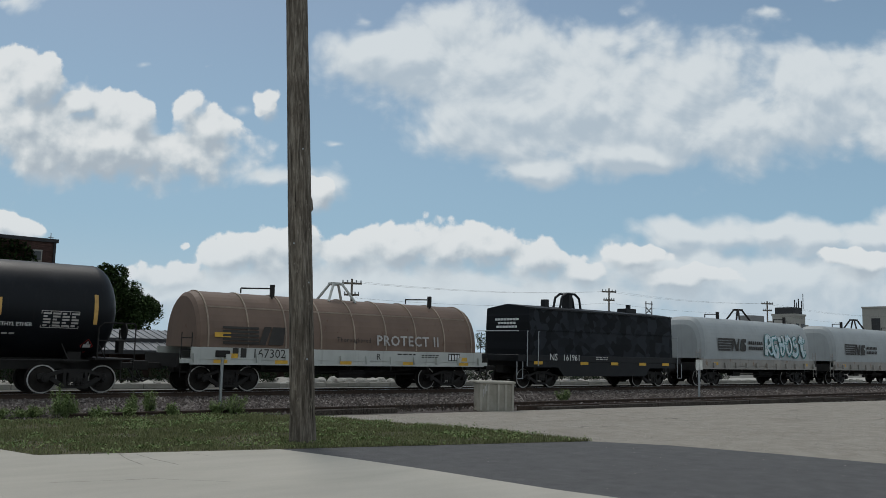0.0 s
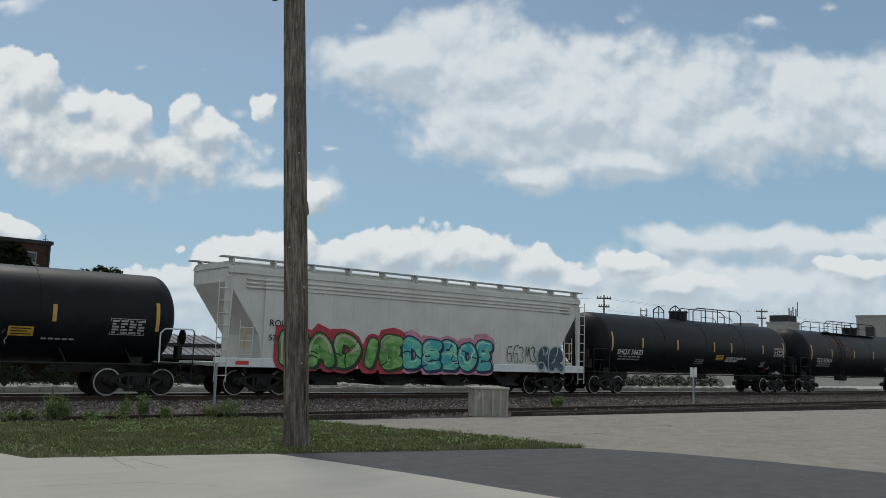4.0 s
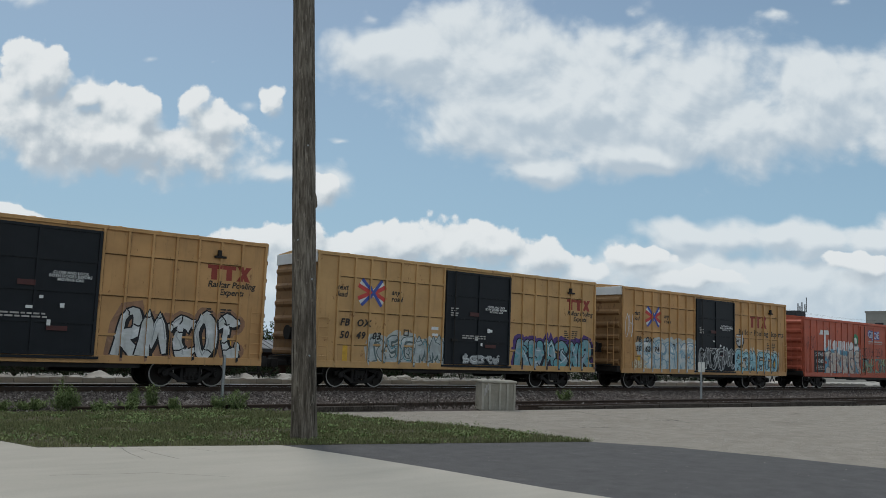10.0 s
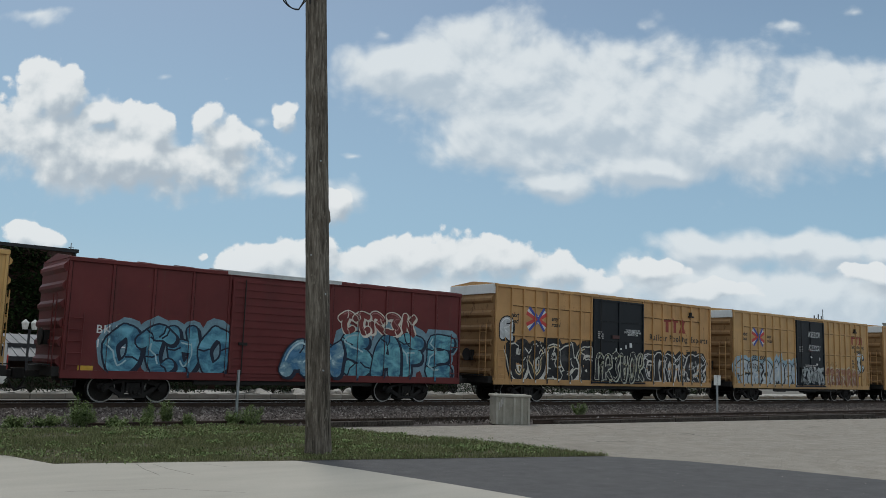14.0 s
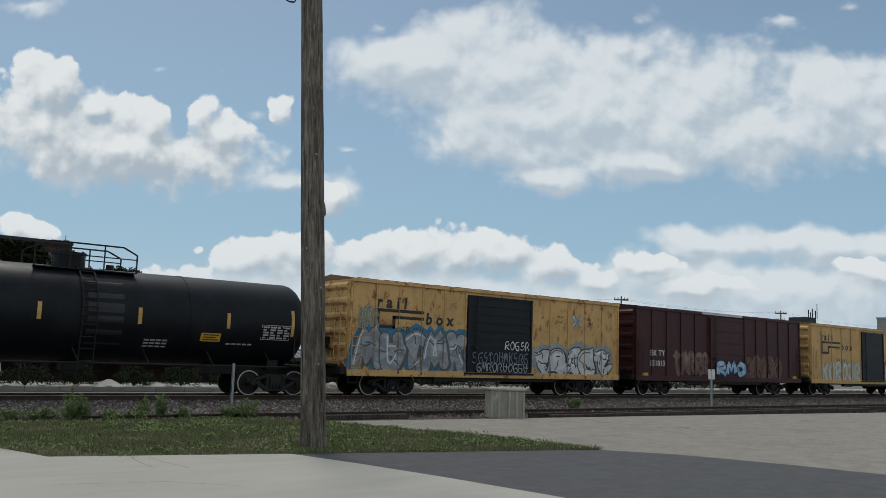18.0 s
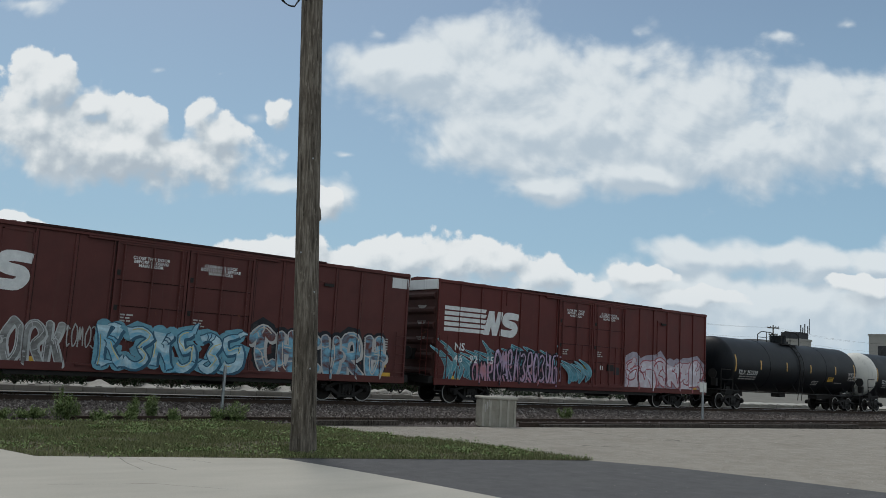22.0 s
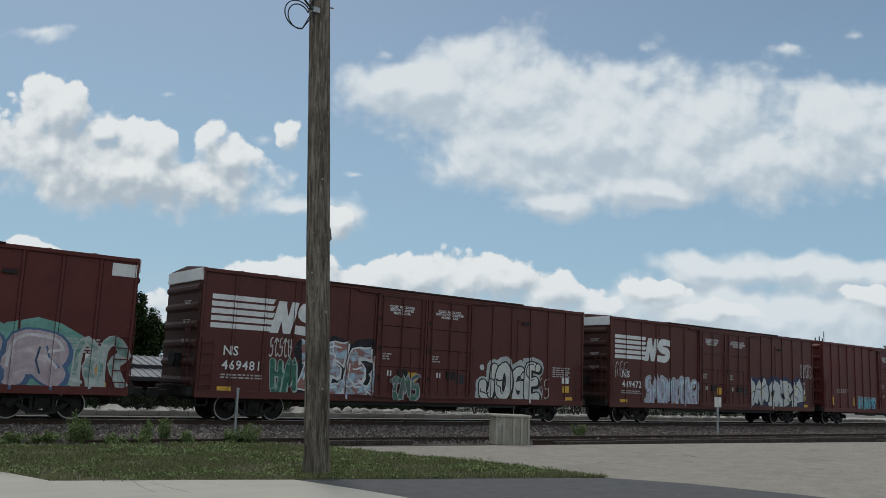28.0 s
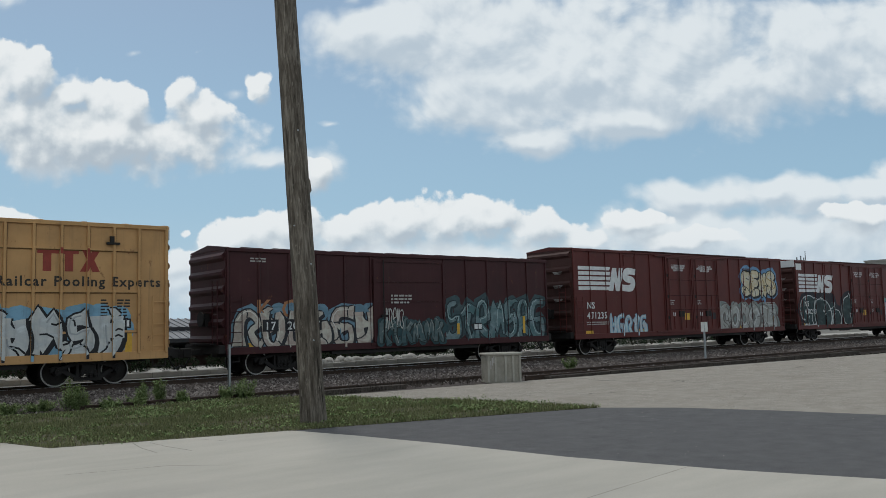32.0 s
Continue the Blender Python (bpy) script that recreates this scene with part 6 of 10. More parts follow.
    def strip(x, z0, z1, w, mat, name, label=""):
        bm = bmesh.new()
        n = 6
        for k in range(n):
            a, b = z0 + (z1 - z0) * k / n, z0 + (z1 - z0) * (k + 1) / n
            f = bm.faces.new([bm.verts.new(p) for p in ((x, 0, a), (x + w, 0, a), (x + w, 0, b), (x, 0, b))])
        wrapped(bm)
        part(name, bm, mat, car, label)
    for x in strips:
        strip(x - 0.05, axis - 0.24, axis + 0.28, 0.12, STRIPE_Y, "reflector", "yellow vertical reflective strip")
    for s in (-1, 1):
        strip(s * (half - 0.95) - 0.05, axis - 0.42, axis + 0.50, 0.12, STRIPE_Y, "reflector", "yellow vertical reflective strip")
    if number:
        part("lettering", wrapped(shifted(text_mesh(number, 0.36, 0.006, 0, 2, 1.04), mark_x, axis - 0.58)), LETTER, car, "white reporting mark and car number")
        for k in range(2):
            bm = flats([rect(mark_x + 0.2 + 0.36 * i, axis - 0.72 - 0.13 * k, 0.28, 0.06) for i in range(5)])
            tagged(part("small_print", wrapped(bm), LETTER_DIM, car), kind="stuff")
    # stencils, test panel, yellow plate, hazard diamond
    pz = axis - 0.52 + panel_z
    panel = [rect(panel_x + 0.27 * (i % 4) + 0.02, pz + 0.09 * (i // 4), 0.21 if i % 3 else 0.12, 0.055) for i in range(20)]
    panel += [rect(panel_x - 0.04 + 0.27 * k, pz - 0.03, 0.02, 0.48) for k in range(5)] + [rect(panel_x - 0.04, pz - 0.045, 1.1, 0.02), rect(panel_x - 0.04, pz + 0.45, 1.1, 0.02)]
    panel = wrapped(flats(panel))
    part("test_panel", panel, LETTER_DIM, car, "white stencilled test panel")
    part("plate", wrapped(flats([rect(plate_x - 0.34, axis - 0.70, 0.7, 0.28)])), PLATE_Y, car, "yellow stencilled plate")
    part("plate_print", wrapped(flats([rect(plate_x - 0.27, axis - 0.66 + 0.08 * k, 0.56 - 0.1 * (k % 2), 0.035) for k in range(3)]), 0.012), DARK_LETTER, car)
    tagged(part("small_print", wrapped(flats([rect(plate_x - 2.2 + 0.2 * (i % 4), axis - 0.75 - 0.1 * (i // 4), 0.16, 0.05) for i in range(12)])), LETTER_DIM, car), kind="stuff")
    tagged(part("small_print", wrapped(flats([rect(plate_x + 0.6 + 0.2 * i, axis - 0.78, 0.15, 0.05) for i in range(5)])), LETTER_DIM, car), kind="stuff")
    CARS.append((car, middle))
    return car, wrapped, strip


def coil_car(label, middle, length, kind):
    """A flat-decked car under one long hood. kind: 'rust', 'camo', 'grey'."""
    half = length / 2
    car = thing("coil_car", label, "coil car", "coil cars of the train", pose(middle, TRACK_Y, RAIL_Z))
    hood_mat = {"rust": RUST_HOOD, "camo": CAMO, "grey": GREY_CAR}[kind]
    deck_mat = {"rust": GREY_LT, "camo": BLACK, "grey": GREY_SILL}[kind]
    running_gear(car, half, middle, half - 1.9, 0.1)
    put("underframe", "underframe_coil_%d" % round(length), under_make(length - 0.6), car)
    if kind == "camo":
        # deep black side sills and a flat-ended hood with a low ridge
        bm = bmesh.new()
        prism(bm, [(-half + 0.5, 1.25), (-half + 0.5, 0.95), (-half + 2.6, 0.95), (-half + 3.0, 0.55), (half - 3.0, 0.55), (half - 2.6, 0.95), (half - 0.5, 0.95), (half - 0.5, 1.25)], "y", FACE + 0.02, SIDE - 0.02)
        part("side_sill", bm, BLACK, car)
        part("deck", boxes((-half, half, FACE, SIDE, 1.2, 1.5), bev=0.015), BLACK, car)
        bm = bmesh.new()
        prism(bm, [(FACE + 0.02, 1.5), (FACE + 0.10, 3.58), (FACE + 0.16, 3.64), (0, 3.82), (SIDE - 0.16, 3.64), (SIDE - 0.10, 3.58), (SIDE - 0.02, 1.5)], "x", -half + 0.75, half - 0.7)
        hood = part("hood", bm, hood_mat, car)
        part("hood_edge", boxes((-half + 0.75, half - 0.7, FACE + 0.05, FACE + 0.16, 3.56, 3.62)), BLACK, hood)
        part("hood_seam", boxes((-half + 0.75, half - 0.7, FACE + 0.03, FACE + 0.09, 2.62, 2.66)), hood_mat, hood)
        for x in (-half + 0.55, -half + 1.25, half - 0.35):
            part("grab_rail", pipe([(x, FACE - 0.03, 1.0), (x, FACE - 0.03, 2.55), (x + 0.12, FACE + 0.02, 2.55)], 0.024), GALV, car)
        for s in (-1, 1):
            x = s * (half - 0.12)
            part("end_rail", pipe([(x, FACE + 0.1, 2.55), (x, SIDE - 0.1, 2.55)], 0.024), GALV, car)
            part("end_step", pipe([(x - 0.18, FACE, 1.2), (x - 0.18, FACE, 0.45), (x + 0.18, FACE, 0.45), (x + 0.18, FACE, 1.2)], 0.022), GALV, car)
        x = -1.2
        for y in (-0.22, 0.22):
            part("lifting_frame", pipe([(x - 0.75, y, 3.75), (x - 0.62, y, 4.3), (x - 0.3, y, 4.5), (x + 0.3, y, 4.5), (x + 0.62, y, 4.3), (x + 0.75, y, 3.75)], 0.06), BLACK, car)
        part("lifting_pad", boxes((x - 0.12, x + 0.12, -0.24, 0.24, 3.8, 4.48)), BLACK, car)
        part("stacking_guide", boxes((half - 3.0, half - 2.2, -0.3, 0.3, 3.76, 4.0)), BLACK, car)
        part("stacking_guide", boxes((half - 2.55, half - 2.4, -0.1, 0.1, 4.0, 4.22)), BLACK, car)
        part("stacking_guide", boxes((-half + 3.1, -half + 3.35, -0.15, 0.15, 3.78, 4.15)), BLACK, car)
        words(car, "NS", -half + 2.0, 1.27, 0.44, LETTER, label="white reporting mark")
        words(car, "161961", -half + 2.9, 1.27, 0.40, LETTER, label="white car number")
        bm = bmesh.new()
        for k, (y0, y1) in enumerate(((-0.75, 0.85), (-0.55, 0.65), (-0.65, 0.75))):
            y = y0
            while y < y1 - 0.1:
                box(bm, -half + 0.738, -half + 0.748, y, y + 0.16, 3.05 - 0.17 * k, 3.15 - 0.17 * k)
                y += 0.2
        tagged(part("small_print", bm, LETTER, car, "three lines of white stencil marks"), kind="stuff")
        for x in (-half + 1.0, -half + 4.1, -half + 6.3, -half + 8.5, half - 1.6):
            patch(car, "reflector", [rect(x, 1.08, 0.55, 0.14)], PLATE_Y, face=FACE - 0.002, label="yellow reflective plate")
        small_print(car, -half + 5.2, 1.42, 0.9, 2, LETTER_DIM, seed=5)
    else:
        zt = 1.52
        part("deck", boxes((-half, half, FACE + 0.02, SIDE - 0.02, 0.98, 1.12), bev=0.012), deck_mat, car)
        side = part("side_plate", boxes((-half + 0.35, half - 0.35, FACE, FACE + 0.06, 1.12, zt)), deck_mat, car, "pale grey side plate")
        part("side_plate", boxes((-half + 0.35, half - 0.35, SIDE - 0.06, SIDE, 1.12, zt)), deck_mat, car)
        for k in range(12):
            x = -half + 0.5 + (length - 1.0) * k / 11
            bm = bmesh.new()
            prism(bm, [(x - 0.06, 1.0), (x + 0.06, 1.0), (x + 0.10, 1.30), (x - 0.10, 1.30)], "y", FACE - 0.09, FACE)
            part("stake_pocket", bm, deck_mat, side)
        part("walkway", boxes((-half + 0.3, half - 0.3, FACE - 0.10, FACE, 0.94, 1.0)), deck_mat, side)
        # hood: half-round on the rusty car, with squarer shoulders and domed ends on the grey ones
        rust = kind == "rust"
        out, hh = [], 1.83 if rust else 2.19
        flat_y, flat_z = (1.0, 0.9) if rust else (0.55, 0.75)
        for i in range(25):
            a = math.pi * i / 24
            c_ = math.cos(a)
            out.append((-(SIDE - 0.06) * math.copysign(abs(c_) ** flat_y, c_), zt + 0.12 + hh * max(0.0, math.sin(a)) ** flat_z))
        h0, h1 = -half + 0.6, half - 0.55
        rim = [(-(SIDE - 0.06), zt)] + out + [(SIDE - 0.06, zt)]
        bm = bmesh.new()
        rows_ = []
        for x, k in ((h0, 0.90 if rust else 0.80), (h0 + 0.1, 0.97 if rust else 0.92), (h0 + 0.3, 1.0), (h1 - 0.3, 1.0), (h1 - 0.1, 0.97 if rust else 0.92), (h1, 0.90 if rust else 0.80)):
            rows_.append([bm.verts.new((x, y * k, zt + (z - zt) * k)) for y, z in rim])
        for p, q in zip(rows_, rows_[1:]):
            for i in range(len(rim) - 1):
                bm.faces.new((p[i], p[i + 1], q[i + 1], q[i]))
        bm.faces.new(rows_[0])
        bm.faces.new(rows_[-1][::-1])
        bmesh.ops.recalc_face_normals(bm, faces=bm.faces[:])
        hood = part("hood", bm, hood_mat, car)
        bands = 9 if rust else 0
        for k in range(bands):
            x = h0 + 0.35 + (h1 - h0 - 0.7) * k / (bands - 1)
            bm = bmesh.new()
            o2 = [(y * 1.018, zt + 0.12 + (z - zt - 0.12) * 1.018) for y, z in out]
            prism(bm, [(o2[0][0], zt + 0.02)] + o2 + [(o2[-1][0], zt + 0.02)], "x", x - 0.028, x + 0.028)
            part("hood_band", bm, HOOD_STRAP, hood)
        if rust:
            part("hood_seam", boxes((h0 + 0.3, h1 - 0.3, -(SIDE - 0.06) * math.cos(0.72) - 0.02, -(SIDE - 0.06) * math.cos(0.72) + 0.02, zt + 0.12 + hh * math.sin(0.72) ** 0.9 - 0.02, zt + 0.12 + hh * math.sin(0.72) ** 0.9 + 0.03)), HOOD_STRAP, hood)
        else:
            part("hood_lip", boxes((h0, h1, FACE - 0.02, FACE + 0.05, zt - 0.02, zt + 0.10)), hood_mat, hood)
        tz = zt + 0.12 + hh
        lug = GREY_LT if kind == "rust" else STEEL_DARK
        part("lifting_frame", pipe([(-0.62, -0.5, tz - 0.1), (-0.2, -0.15, tz + 0.62), (0.2, -0.15, tz + 0.62), (0.62, -0.5, tz - 0.1)], 0.055), lug, car, "pale steel lifting frame")
        part("lifting_frame", pipe([(-0.62, 0.5, tz - 0.1), (-0.2, 0.15, tz + 0.62), (0.2, 0.15, tz + 0.62), (0.62, 0.5, tz - 0.1)], 0.055), lug, car)
        part("lifting_pad", boxes((-0.24, 0.24, -0.2, 0.2, tz + 0.6, tz + 0.68)), lug, car)
        for x in (-3.45, 3.9):
            part("hood_handle", pipe([(x - 0.9, -0.6, tz - 0.02), (x - 0.9, -0.6, tz + 0.16), (x + 0.35, -0.6, tz + 0.22), (x + 0.35, -0.6, tz - 0.25)], 0.03), STEEL_DARK, car)
            part("stacking_guide", boxes((x + 0.28, x + 0.42, -0.68, -0.52, tz - 0.1, tz + 0.36), bev=0.02), STEEL_DARK, car)
        for s in (-1, 1):
            ladder(car, s * (half - 0.2), FACE + 0.05, 0.5, 2.0, 0.36, STEEL_DARK if kind == "rust" else deck_mat, 4, "side_ladder")
            part("end_sill", boxes((min(s * half, s * (half + 0.1)), max(s * half, s * (half + 0.1)), FACE + 0.1, SIDE - 0.1, 0.85, 1.3)), STEEL_DARK, car)

        def on_hood(bm, extra=0.03):
            for v in bm.verts:
                k = min(max((v.co.z - zt - 0.12) / hh, 0), 0.98) ** (1 / flat_z)
                v.co.y += -(SIDE - 0.06) * (1 - k * k) ** (flat_y / 2) * 1.02 - extra
            return bm
        if kind == "rust":
            part("lettering", on_hood(shifted(text_mesh("PROTECT II", 0.54, 0.012, 0, 2, 1.14), 1.0, zt + 0.22)), LETTER_DIM, car, "faded white lettering on the hood")
            part("owner_mark", on_hood(flats([rect(-5.35, zt + 0.12 + 0.13 * k, 1.35, 0.085) for k in range(5)])), DARK_LETTER, car, "dark striped owner's mark")
            part("owner_mark", on_hood(flats([[(-4.0, zt + 0.12), (-3.75, zt + 0.12), (-3.5, zt + 0.75), (-3.78, zt + 0.75)], [(-3.65, zt + 0.12), (-3.05, zt + 0.12), (-2.95, zt + 0.75), (-3.45, zt + 0.75)]])), DARK_LETTER, car)
            words(car, "167302", -4.25, 1.19, 0.44, DARK_LETTER, face=FACE - 0.002, label="dark car number")
            patch(car, "number_block", [rect(-4.98, 1.19, 0.22, 0.32), rect(-4.68, 1.19, 0.22, 0.32)], DARK_LETTER)
            words(car, "R", 1.0, 1.18, 0.34, DARK_LETTER, face=FACE - 0.002)
            patch(car, "test_panel", [rect(4.6, 1.17, 0.62, 0.3)], DARK_LETTER, face=FACE - 0.002, label="black and white test stencil")
            patch(car, "test_panel", [rect(4.64 + 0.15 * k, 1.2, 0.1, 0.22) for k in range(4)], LETTER, face=FACE - 0.002, lift=0.011)
            small_print(car, 2.0, 1.38, 1.0, 1, DARK_LETTER, face=FACE - 0.002, seed=6)
            small_print(car, 3.2, 1.36, 0.9, 2, DARK_LETTER, face=FACE - 0.002, h=0.04, seed=7)
            for x in (-5.7, -3.4, -0.7, 2.2, 5.1):
                patch(car, "reflector", [rect(x, 0.99, 0.5, 0.12)], PLATE_Y, face=FACE - 0.10, label="yellow reflective plate")
            part("tool_box", boxes((-5.6, -5.1, FACE - 0.08, FACE, 1.2, 1.42), bev=0.01), STEEL_DARK, side)
            part("brake_pipe", pipe([(-4.0, -1.0, 0.85), (-2.0, -1.0, 0.7), (1.5, -1.0, 0.68), (3.4, -1.0, 0.85)], 0.035), STEEL_DARK, car)
            part("air_tank", rods([((-0.4, -0.95, 0.62), (0.8, -0.95, 0.62))], 0.16), STEEL_DARK, car)
            part("yellow_stencil", on_hood(flats([rect(h0 + 0.55, zt + 0.35, 0.6, 0.16)])), PLATE_Y, car)
            part("mark", on_hood(shifted(text_mesh("Thoroughbred", 0.26, 0.0, 0, 1, 1.0), -0.8, zt + 0.3)), DARK_LETTER, car, "small dark lettering")
        else:
            part("owner_mark", on_hood(flats([rect(h0 + 1.5, zt + 0.45 + 0.15 * k, 1.2 + 0.08 * k, 0.10) for k in range(5)])), DARK_LETTER, car, "dark striped owner's mark")
            for q in ([(0.0, 0), (0.2, 0), (0.45, 0.7), (0.25, 0.7)], [(0.28, 0.7), (0.45, 0.7), (0.68, 0), (0.5, 0)], [(0.55, 0), (0.75, 0), (0.95, 0.7), (0.78, 0.7)], [(0.95, 0), (1.5, 0), (1.55, 0.3), (1.15, 0.7), (1.0, 0.45)], [(1.15, 0.5), (1.6, 0.5), (1.62, 0.7), (1.2, 0.7)]):
                part("owner_mark", on_hood(flats([[(h0 + 2.75 + p, zt + 0.45 + z) for p, z in q]]), 0.034), DARK_LETTER, car)
            tagged(part("small_print", on_hood(flats([rect(h0 + 4.6 + 0.22 * i, zt + 0.55 + 0.3 * k, 0.17, 0.19) for i in range(7) for k in range(2)])), DARK_LETTER, car, "two lines of dark stencil marks"), kind="stuff")
        for x in (-half + 1.6, half - 1.6):
            patch(car, "reflector", [rect(x, 1.16, 0.42, 0.16)], PLATE_Y, face=FACE - 0.004, label="yellow reflective plate")
    CARS.append((car, middle))
    return car, (None if kind == "camo" else on_hood)


def hopper_car(label, middle, length):
    half = length / 2
    car = thing("hopper_car", label, "hopper car", "", pose(middle, TRACK_Y, RAIL_Z))
    z0, z1 = 1.25, 4.42
    out = []
    # slightly curved side from sill to roof
    for k in range(9):
        f = k / 8
        out.append((FACE + 0.03 - 0.05 * math.sin(math.pi * f), z0 + (z1 - z0) * f))
    full = out + [(-y, z) for y, z in out[::-1]]
    bm = bmesh.new()
    prism(bm, full, "x", -half + 1.75, half - 1.75)
    part("body", bm, HOPPER, car, smooth=False)
    for s in (-1, 1):
        bm = bmesh.new()
        # sloped end sheet with side wings
        prism(bm, [(s * (half - 1.75), z0), (s * (half - 1.75), z1), (s * (half - 0.35), z1), (s * (half - 0.35), z1 - 0.5), (s * (half - 1.6), z0 + 0.9)], "y", FACE + 0.05, SIDE - 0.05)
        part("end_slope", bm, HOPPER, car)
        bm = bmesh.new()
        prism(bm, [(s * (half - 0.55), z1 - 0.35), (s * (half - 0.25), z1 - 0.35), (s * (half - 0.25), z0), (s * (half - 0.42), z0)], "y", FACE + 0.03, FACE + 0.12)
        part("end_post", bm, HOPPER, car)
        part("end_platform", boxes((min(s * (half - 1.8), s * half), max(s * (half - 1.8), s * half), FACE + 0.05, SIDE - 0.05, 1.02, 1.14)), HOPPER, car)
        ladder(car, s * (half - 0.2), FACE - 0.02, 0.5, 4.3, 0.42, HOPPER, 9, "side_ladder")
        ladder(car, s * (half - 1.1), FACE - 0.0, 1.2, 2.6, 0.5, HOPPER, 3, "platform_ladder")
    part("side_sill", boxes((-half, half, FACE - 0.01, FACE + 0.14, 1.0, 1.32), bev=0.015), WHITE, car, "pale side sill")
    bm = bmesh.new()
    prism(bm, [(FACE, z1), (FACE + 0.25, z1 + 0.2), (SIDE - 0.25, z1 + 0.2), (SIDE, z1)], "x", -half + 0.3, half - 0.3)
    part("roof", bm, HOPPER, car)
    for s in (-1, 1):
        part("roof_walk", boxes((-half + 0.1, half - 0.1, s * 1.28 - 0.2, s * 1.28 + 0.2, z1 + 0.34, z1 + 0.38)), GALV, car, "open roof walkway")
        for k in range(12):
            x = -half + 0.5 + (length - 1.0) * k / 11
            part("walk_bracket", boxes((x - 0.03, x + 0.03, s * 1.28 - 0.2, s * 1.28 + 0.2, z1 + 0.1, z1 + 0.34)), HOPPER, car)
    part("trough_hatch", boxes((-half + 1.2, half - 1.2, -0.4, 0.4, z1 + 0.18, z1 + 0.34), bev=0.03), HOPPER, car)
    part("top_chord", boxes((-half + 0.3, half - 0.3, FACE - 0.04, FACE + 0.06, z1 - 0.2, z1 + 0.02), bev=0.012), HOPPER, car)
    for z in (z1 - 0.36, z1 - 0.50, z1 - 0.64):
        part("side_crease", boxes((-half + 1.0, half - 1.0, FACE - 0.055, FACE + 0.03, z - 0.035, z + 0.03), bev=0.01), HOPPER, car)
    for k in range(4):
        x = -half + 4.6 + (length - 9.2) * k / 3
        bm = bmesh.new()
        prism(bm, [(x - 1.15, 1.1), (x + 1.15, 1.1), (x + 0.4, 0.5), (x - 0.4, 0.5)], "y", -1.0, 1.0)
        part("hopper_bay", bm, STEEL_DARK, car)
        part("outlet_gate", boxes((x - 0.5, x + 0.5, -1.25, 1.25, 0.38, 0.52), bev=0.02), STEEL_DARK, car)
    put("underframe", "underframe_hop", under_make(length - 0.6), car)
    running_gear(car, half, middle, half - 2.0, 0.1)
    return car

# ---- the train: middles along it at the clip's start ----
BLK, WHT = (0.012, 0.012, 0.014), (0.62, 0.64, 0.64)
TEAL, SKY_B, ICE, NAVY = (0.05, 0.25, 0.30), (0.16, 0.42, 0.58), (0.45, 0.58, 0.62), (0.02, 0.035, 0.11)
PINK, LILAC, VIOLET, GRN, DGRN, RST, CREAM = (0.55, 0.25, 0.33), (0.42, 0.36, 0.50), (0.10, 0.05, 0.22), (0.16, 0.33, 0.05), (0.02, 0.09, 0.055), (0.22, 0.07, 0.04), (0.60, 0.52, 0.36)
GRY, DGY = (0.34, 0.37, 0.37), (0.10, 0.105, 0.11)


